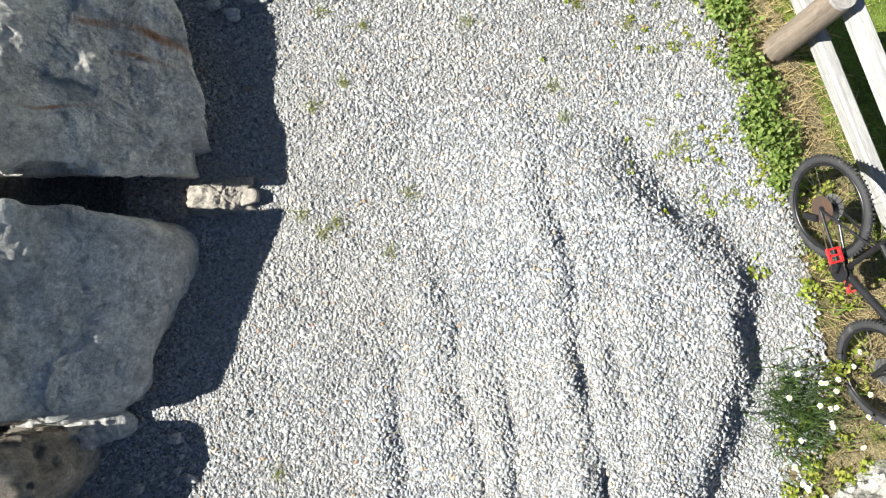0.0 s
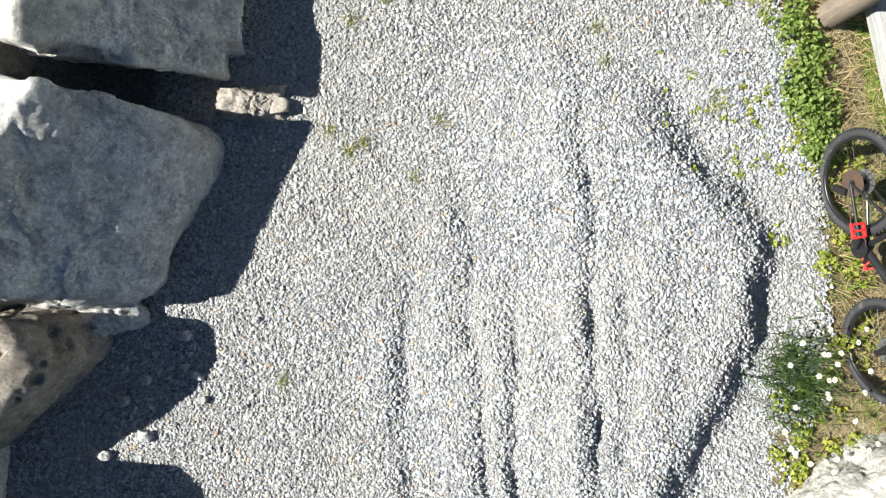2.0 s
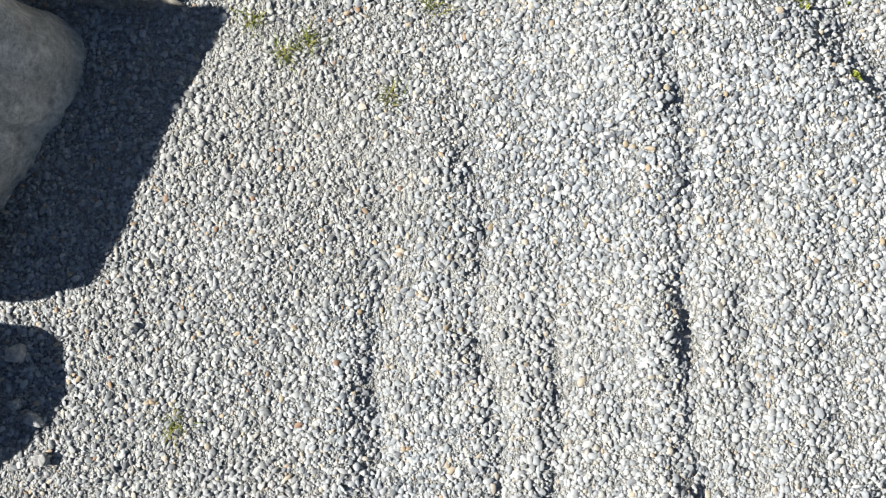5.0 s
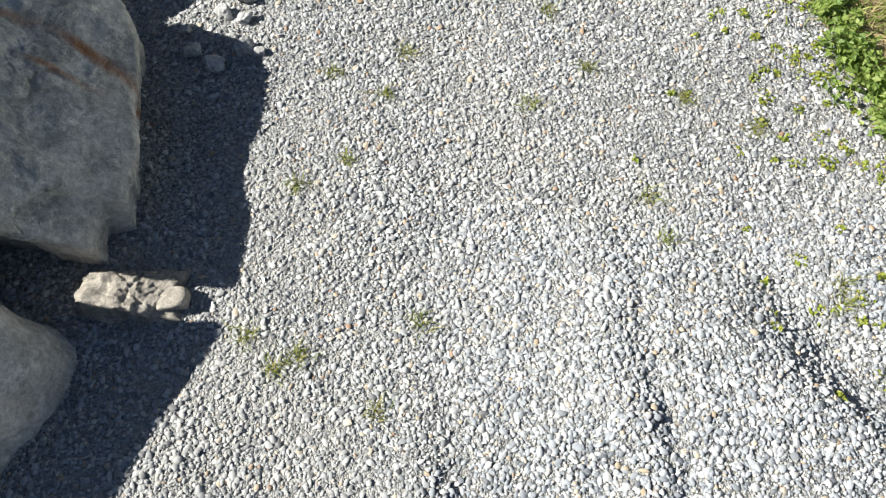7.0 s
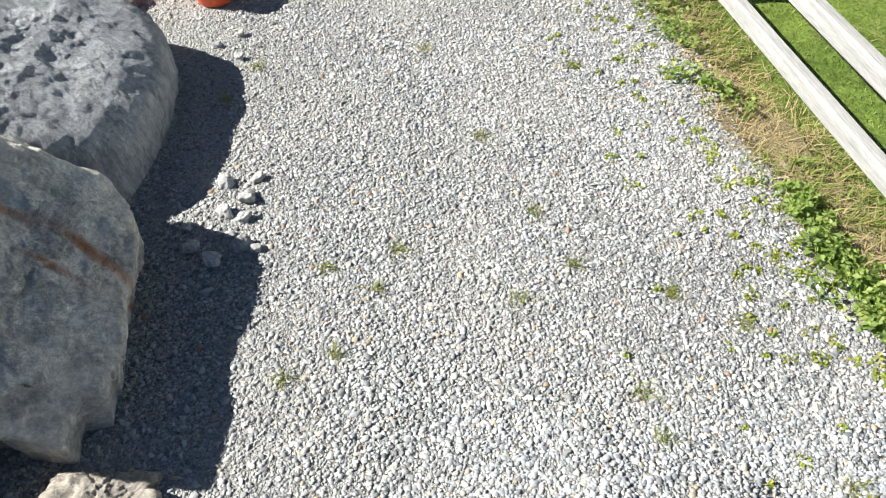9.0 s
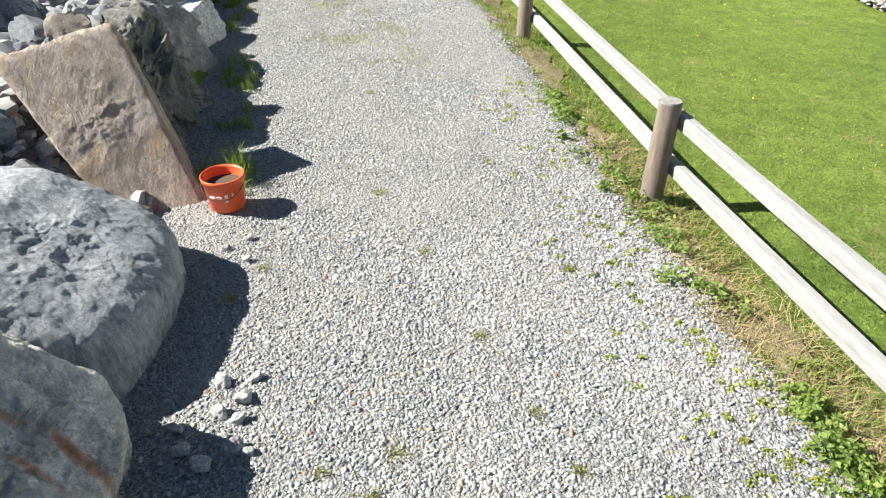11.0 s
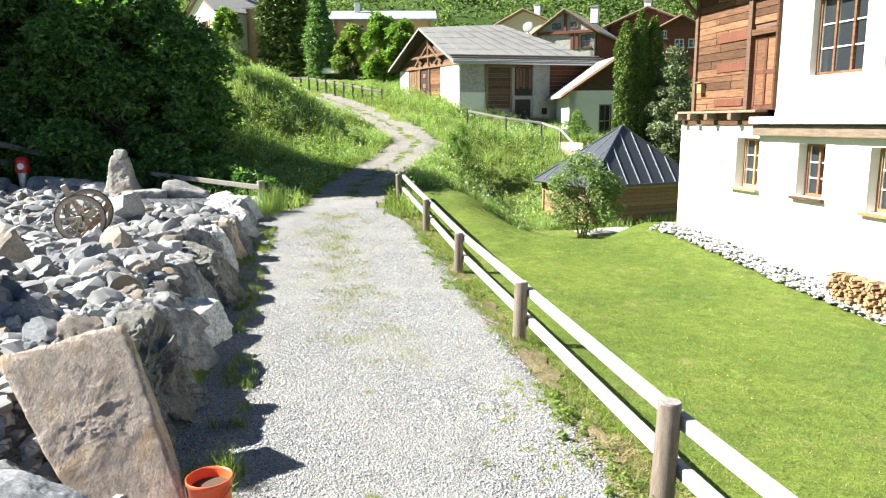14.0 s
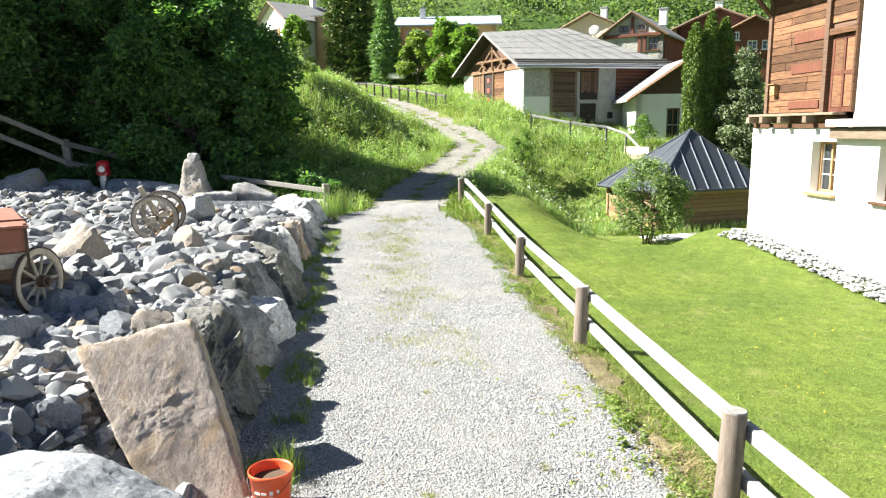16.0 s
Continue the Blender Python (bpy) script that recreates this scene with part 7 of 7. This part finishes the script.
def wild(x, y):
    off = np.abs(x - track_x(y))
    on_wheel = (np.abs(off - 0.72) < 0.44 + 0.3 * fbm(np.stack([x * 2, y * 1.2, 0 * x], -1), 3, 44)) & (y < 56)
    pad = (x > road_lo(y) + 0.35 * np.sin(3 * y)) & (x < road_hi(y) + 0.25 * np.sin(5 * y)) & (y < 24.4)
    shedpad = (x > 3.2) & (y > 20) & (y < 29.5)
    terr = ((x < wall_x(np.minimum(y, 22.9))) & (y < 23.6)) | ((x < -6.6 - 1.6 * (y - 22.6)) & (y < 26.8))
    lawn = (x > fence_x(y) + 0.6) & (y < 27)
    return ~(on_wheel | pad | shedpad | terr | lawn)


p = pick(150000, -24, 12, 21.5, 60, wild, 501)
q2 = np.random.default_rng(6)
p = p[q2.uniform(0, 1, len(p)) < np.clip(1.5 - p[:, 1] / 55, 0.2, 1)]
strip_mid = np.abs(p[:, 0] - track_x(p[:, 1])) < 1.3
patch = fbm(np.c_[p * 0.5, p[:, :1] * 0], 3, 9)
blades("meadow_grass", p[~strip_mid & (patch > -0.25)], 0.46, 0.022, M["tall"], "tall meadow grass on the bank", seed=502, lean=0.35)
blades("meadow_grass", p[~strip_mid & (patch <= 0.1)], 0.28, 0.03, M["blade"], "lush short meadow grass", seed=503, lean=0.5)
blades("lane_grass", p[strip_mid][::2], 0.10, 0.016, M["blade"], "grass between the wheel tracks", seed=504, lean=0.6)
# herb clumps that break up the bank
hp = pick(1300, -18, 6, 23.5, 52, lambda x, y: wild(x, y) & (np.abs(x - track_x(y)) > 1.5), 505)
half = len(hp) // 2
rosette(36000, hp[:half], np.random.default_rng(7).uniform(0.2, 0.8, half), 0.10, M["tall"], "leafy green herbs in the meadow", "meadow_herbs", 506, 0.75)
rosette(30000, hp[half:], np.random.default_rng(8).uniform(0.2, 0.7, len(hp) - half), 0.10, M["tall"], "pale meadow herbs on the bank", "meadow_herbs", 508, 0.55)
sg = np.concatenate([np.array([-5.95 + 0.12 * k, 21.9 + 0.2 * k])[None] + q.normal(0, 0.12, (70, 2)) for k in range(6)])
blades("tall_stems", sg, 0.95, 0.010, M["tall"], "tall seeding stems by the wall end", seed=507, lean=0.18)


# small flowers in the lawn and the meadow
fl = pick(420, 1.5, 9.0, 3.0, 19, hedge, 521)
fl = fl[fbm(np.c_[fl * 0.7, fl[:, :1] * 0], 3, 72) > 0.0]
tagged(leaf_mesh("lawn_flowers", np.c_[fl, ground_z(fl[:, 0], fl[:, 1]) + 0.06], np.full(len(fl), 0.02), M["yellow"], seed=522, flat=0.2, slim=0.9), "tiny yellow flowers scattered in the lawn", "flowers", kind="stuff")
fl = pick(1500, -14, 6, 27, 50, lambda x, y: wild(x, y) & (np.abs(x - track_x(y)) > 1.8), 523)
tagged(leaf_mesh("meadow_flowers", np.c_[fl, ground_z(fl[:, 0], fl[:, 1]) + 0.5], np.full(len(fl), 0.07), M["petal"], seed=524, flat=0.3, slim=0.9), "white umbels in the tall meadow", "flowers", kind="stuff")


# daisies beside the heap
def daisy(m, h, seed):
    t = thing("daisy", m, "white ox-eye daisy with yellow centre", "flower", "daisies by the gravel")
    r = random.Random(seed)
    lx, ly = r.uniform(-0.05, 0.05), r.uniform(-0.05, 0.05)
    part("stem", tube_bm((0, 0, 0), (lx, ly, h), 0.003, 0.002, 5), M["weed"], t)
    hd = Matrix.Translation((lx, ly, h)) @ Euler((r.uniform(-0.3, 0.3), r.uniform(-0.3, 0.3), r.uniform(0, 6))).to_matrix().to_4x4()
    bm = bmesh.new()
    for k in range(13):
        a = 2 * math.pi * k / 13
        q_ = [hd @ Vector((rr * math.cos(a + da), rr * math.sin(a + da), zz)) for rr, da, zz in ((0.004, 0, 0.002), (0.014, -0.19, 0.003), (0.023, 0, -0.001), (0.014, 0.19, 0.003))]
        bm.faces.new([bm.verts.new(v_) for v_ in q_])
    part("petals", bm, M["petal"], t)
    bm = bmesh.new()
    bmesh.ops.create_uvsphere(bm, u_segments=10, v_segments=6, radius=0.007, matrix=hd @ Matrix.Diagonal((1, 1, 0.55, 1)))
    part("centre", bm, M["yellow"], t)


for k in range(30):
    x, y = 2.12 + 0.70 * q.uniform(0, 1), -0.48 - 0.95 * q.uniform(0, 1)
    daisy(pose(x, y, float(road_z(x, y)) - 0.01), 0.14 + 0.14 * q.uniform(0, 1), k)
dp = np.stack([2.30 + q.normal(0, 0.13, 700), -0.85 + q.normal(0, 0.16, 700)], -1)
blades("daisy_leaves", dp, 0.16, 0.008, M["daisyleaf"], "dark feathery daisy foliage", seed=31, lean=0.6, zf=road_z)


# ---- wooden cart, wheels and stones on the terrace ----
def cart_wheel(parent, m, R, material="palewood", name="wheel"):
    """A spoked wooden wheel: axis along its own Y."""
    w = part(name, ring_bm(R - 0.045, 0.045, m, 48, 8, 0.75), M[material], parent, "weathered wooden spoked wheel")
    part("iron_tyre", ring_bm(R, 0.012, m, 48, 6, 2.6), M["iron"], w, "rusty iron tyre")
    part("hub", tube_bm(m @ Vector((0, -0.11, 0)), m @ Vector((0, 0.11, 0)), 0.075, 0.065, 16), M["darkwood"], w)
    part("hub_cap", tube_bm(m @ Vector((0, -0.15, 0)), m @ Vector((0, -0.10, 0)), 0.035, 0.045, 12), M["iron"], w)
    for k in range(10):
        a = 2 * math.pi * k / 10
        part("spoke", tube_bm(m @ Vector((0.06 * math.cos(a), 0, 0.06 * math.sin(a))), m @ Vector(((R - 0.07) * math.cos(a), 0, (R - 0.07) * math.sin(a))), 0.022, 0.017, 7), M[material], w)
    return w


wz = float(land(-6.75, 13.1))
wp_ = thing("wheel_pair", Matrix.Translation((-6.75, 13.1, wz + 0.12)) @ Matrix.Rotation(radians(14), 4, "Z"), "two old cart wheels on their axle lying on the rubble", "cart wheels")
cart_wheel(wp_, pose(0, 0, 0.44, -4, 0, 0), 0.44)
cart_wheel(wp_, pose(-0.05, 0.95, 0.46, -4, 0, 0), 0.44)
part("axle", box_bm(0.10, 1.3, 0.12, pose(0, 0.45, 0.44), 0.02), M["palewood"], wp_)
part("shaft_board", box_bm(0.10, 0.06, 1.0, pose(-0.08, 0.22, 0.62, 18, -22, 0), 0.015), M["palewood"], wp_, "bleached broken shaft")
part("shaft_board", box_bm(0.12, 0.05, 0.75, pose(0.22, 0.22, 0.36, -8, 38, 0), 0.015), M["log"], wp_)

cz = float(land(-5.75, 8.1))
cart = thing("cart", Matrix.Translation((-5.42, 7.75, cz + 0.06)) @ Matrix.Rotation(radians(40), 4, "Z"), "old wooden hand cart with a faded red-brown box", "cart")
cart_wheel(cart, pose(-0.05, 0.0, 0.40, 0, 0, 46), 0.40)
cart_wheel(cart, pose(-0.74, 0.88, 0.40, 0, 0, 46), 0.40)
cart_wheel(cart, pose(-0.10, 1.9, 0.40, 0, 0, 90), 0.40)
part("axle", box_bm(1.25, 0.12, 0.12, pose(-0.40, 0.44, 0.40, 0, 0, 128), 0.02), M["darkwood"], cart)
part("pole", box_bm(0.09, 2.6, 0.09, pose(-0.65, 0.6, 0.30, 4, 0, 0), 0.02), M["palewood"], cart)
bx = part("box", box_bm(0.04, 2.3, 0.26, pose(-0.16, 1.0, 0.92), 0.008), M["cartbox"], cart)
for x0, y0, sx, sy in ((-1.16, 1.0, 0.04, 2.3), (-0.66, -0.13, 0.96, 0.04), (-0.66, 2.13, 0.96, 0.04)):
    part("side_board", box_bm(sx, sy, 0.26, pose(x0, y0, 0.92), 0.008), M["cartbox"], bx)
for x0, y0, sx, sy in ((-0.155, 1.0, 0.045, 2.3), (-1.165, 1.0, 0.045, 2.3), (-0.66, -0.125, 0.96, 0.045), (-0.66, 2.135, 0.96, 0.045)):
    part("lower_board", box_bm(sx, sy, 0.17, pose(x0, y0, 0.69), 0.008), M["palewood"], bx, "bare pale lower board")
part("lid", box_bm(1.10, 2.38, 0.035, pose(-0.66, 1.0, 1.075), 0.006), M["cartbox"], bx, "boarded lid")
part("lid_band", box_bm(1.12, 0.06, 0.02, pose(-0.66, 0.35, 1.102)), M["redwood"], bx)
for y0 in (-0.14, 2.14):
    part("corner_iron", box_bm(0.035, 0.035, 0.50, pose(-0.145, y0, 0.86), 0.004), M["iron"], bx)
for y0 in (0.05, 1.85):
    part("bolster", box_bm(1.0, 0.14, 0.14, pose(-0.65, y0, 0.53), 0.02), M["darkwood"], cart)

# standing stone with a round cap
sz = float(land(-10.6, 23.2))
v, f = rock_shape([(1, 0.1, 0.28, 0.40), (-1, 0.1, 0.22, 0.36), (0, -1, 0.2, 0.34), (0, 1, 0.2, 0.34), (0.1, 0, 1, 0.72), (0, 0, -1, 0.8), (0.7, 0, 0.75, 0.66)], 5, 17, 16, 0.05, 1.8)
ob = mesh_np("standing_stone", v, f, M["standing"], smooth=True)
ob.matrix_world = pose(-10.45, 23.2, sz + 0.62)
tagged(ob, "upright brownish standing stone on the terrace", "stone")
v, f = rock_shape(rand_planes(np.random.default_rng(3), (0.22, 0.20, 0.18)), 4, 18, 10, 0.03, 2)
ob = mesh_np("cap_stone", v, f, M["rubble"], smooth=True)
ob.matrix_world = pose(-10.43, 23.2, sz + 1.40)
tagged(ob, "round pale stone balanced on the standing stone", "stone")

# fire hydrant
hx, hy = -14.9, 25.3
hz = float(land(hx, hy))
hyd = thing("fire_hydrant", pose(hx, hy, hz), "red-headed fire hydrant on a steel pipe", "hydrant")
part("stem", tube_bm((0, 0, -0.1), (0, 0, 0.66), 0.16, seg=20), M["steel"], hyd, "galvanised pipe")
bm = tube_bm((0, 0, 0.66), (0, 0, 1.10), 0.24, 0.22, 20)
part("head", bm, M["red"], hyd)
part("cap", tube_bm((0, 0, 1.10), (0, 0, 1.20), 0.26, 0.14, 20), M["red"], hyd)
for a in (-70, 110):
    d = Vector((math.cos(radians(a)), math.sin(radians(a)), 0))
    part("outlet", tube_bm(d * 0.18 + Vector((0, 0, 0.90)), d * 0.34 + Vector((0, 0, 0.90)), 0.12, 0.11, 18), M["steel"], hyd, "grey outlet cap")

# flat stones that edge the terrace
for k, (x, y, r, l) in enumerate(((-9.3, 22.6, 0.62, "rubble"), (-8.2, 22.9, 0.75, "rubble"), (-7.1, 22.7, 0.5, "grey"), (-6.3, 22.6, 0.55, "grey"), (-12.8, 24.6, 0.9, "blue"), (-13.8, 25.0, 0.8, "blue"), (-11.6, 24.0, 0.6, "grey"), (-17.6, 24.2, 1.2, "rubble"), (-19.2, 24.0, 1.3, "rubble"), (-16.2, 25.2, 0.8, "blue"))):
    stone("edge_stone", (x, y, float(land(x, y)) + 0.12), rand_planes(np.random.default_rng(700 + k), (r, r * 0.6, r * 0.42)), M[l], "long flat stone edging the terrace", sub=4, seed=700 + k, group="stones edging the terrace", category="stone")
tp = scatter(9000, -10.5, -5.6, 18.3, 22.6, lambda x, y: x < wall_x(y) - 0.5, 91)
rr = np.random.default_rng(92).uniform(0.02, 0.05, len(tp))
pebbles("terrace_gravel", np.c_[tp, land(tp[:, 0], tp[:, 1]) + 0.075], rr, M["pebble_shaded"], "grey gravel on the flat terrace end, shade put into its colour", 93, form=OCTA)

# fence below the trees
upper = thing("fence", Matrix(), "old grey post-and-rail fence below the trees", "fence")
lf = [(-21.4, 25.2), (-17.3, 27.0), (-12.4, 26.4), (-5.85, 22.85)]
pb = []
for k, (x, y) in enumerate(lf):
    z = (3.45, 1.28)[k] if k < 2 else float(land(x, y))
    h = 1.50 if k < 2 else 1.0
    foot = 0.3 if k else z - float(land(x, y)) + 0.2
    if k != 2:
        part("post", box_bm(0.28 if k < 3 else 0.2, 0.22, h + foot, pose(x, y, z + (h - foot) / 2, 0, (-4, -5, 0, -1)[k], 10 * k), 0.02), M["railold"], upper)
    pb.append(Vector((x, y, z)))
for k, (a, b) in enumerate(((0, 1), (1, 2), (2, 3))):
    for h in ((1.35, 0.6) if k < 2 else (0.80,)):
        h2 = 0.80 if k == 1 and h > 1 else h if k != 1 else 0.3
        rail(upper, pb[a] + Vector((0, -0.16, h)), pb[b] + Vector((0, -0.16, h2)), 0.2 if k < 2 else 0.16, 0.08, M["railold"], 40 + k)

# fence on the slope before the barn
slope_fence = thing("fence", Matrix(), "thin pale fence in the meadow before the barn", "fence")
prev = None
for k, (x, y) in enumerate(((1.45, 41.0), (3.55, 40.0), (5.45, 39.5), (6.35, 38.5), (7.1, 37.0))):
    z = float(land(x, y))
    part("post", box_bm(0.10, 0.10, 1.3, pose(x, y, z + 0.35), 0.01), M["railold"], slope_fence)
    if prev:
        rail(slope_fence, prev + Vector((0, 0, 0.95)), Vector((x, y, z + 0.95)), 0.12, 0.07, M["rail"], 60 + k)
    prev = Vector((x, y, z))
a, b = Vector((6.35, 38.5, float(land(6.35, 38.5)))), Vector((7.15, 36.9, float(land(7.15, 36.9))))
turn = math.degrees(math.atan2(b.y - a.y, b.x - a.x))
for k in range(4):
    p = a.lerp(b, 0.5)
    part("panel_board", box_bm((b - a).length, 0.03, 0.19, pose(p.x, p.y, p.z + 0.15 + 0.2 * k, 0, 0, turn), 0.005), M["palewood"], slope_fence, "pale board panel")
lane_fence = thing("fence", Matrix(), "grey rail fence along the upper lane", "fence")
prev = None
for k in range(12):
    x, y = -11.6 + 0.70 * k, 54.0 - 0.62 * k
    z = float(land(x, y))
    part("post", box_bm(0.12, 0.12, 1.3, pose(x, y, z + 0.3), 0.01), M["railold"], lane_fence)
    if prev:
        for h in (0.8,):
            rail(lane_fence, prev + Vector((0, 0, h)), Vector((x, y, z + h)), 0.12, 0.07, M["railold"], 80 + k)
    prev = Vector((x, y, z))

# car parked under the trees
cx_, cy_ = -9.5, 69.5
car = thing("car", pose(cx_, cy_, float(land(cx_, cy_)), 0, 0, 68), "silver-white car parked under the trees", "car")
bm = prism_bm([(-2.1, 0.35), (-2.1, 0.85), (-1.2, 0.98), (-0.6, 1.48), (0.9, 1.5), (1.6, 1.0), (2.1, 0.95), (2.15, 0.35)], 1.7, Matrix.Translation((0, -0.85, 0)))
bmesh.ops.bevel(bm, geom=list(bm.edges), offset=0.06, segments=2, affect="EDGES")
part("body", bm, M["whitepaint"], car)
part("side_window", prism_bm([(-1.0, 1.0), (-0.5, 1.40), (0.85, 1.42), (1.4, 1.02)], 0.02, Matrix.Translation((0, -0.872, 0))), M["glass"], car)
for x in (-1.3, 1.35):
    for y in (-0.80, 0.80):
        w = part("wheel", ring_bm(0.25, 0.09, pose(x, y, 0.33), 24, 8), M["rubber"], car)
        part("rim", tube_bm((x, y - 0.06, 0.33), (x, y + 0.06, 0.33), 0.2, seg=16), M["alloy"], w)

# white boulder at the drive's near corner
stone("boulder", (2.78, -1.88, 0.10), [(-0.64, 0.77, 0.1, 0.47), (-0.9, 0.0, 0.3, 0.62), (0, 1, 0.2, 0.60), (0.9, 0.3, 0.2, 0.58), (0, -1, 0.1, 0.6), (0.05, 0.1, 1, 0.36), (-0.3, 0.5, 0.8, 0.50), (0, 0, -1, 0.4)], M["palestone"], "pale cream boulder at the verge", sub=6, seed=44, soft=20, rough=0.03, facet=0.016)

# paving by the shed
pv = thing("paving", pose(7.0, 28.6, -1.34, 0, 0, 24), "pale stone paving in front of the shed", "paving", kind="structure")
for i in range(4):
    for j in range(2):
        part("slab", box_bm(0.72, 0.55, 0.06, pose(-1.0 + i * 0.75, j * 0.58, 0), 0.01), M["oldplaster"], pv)
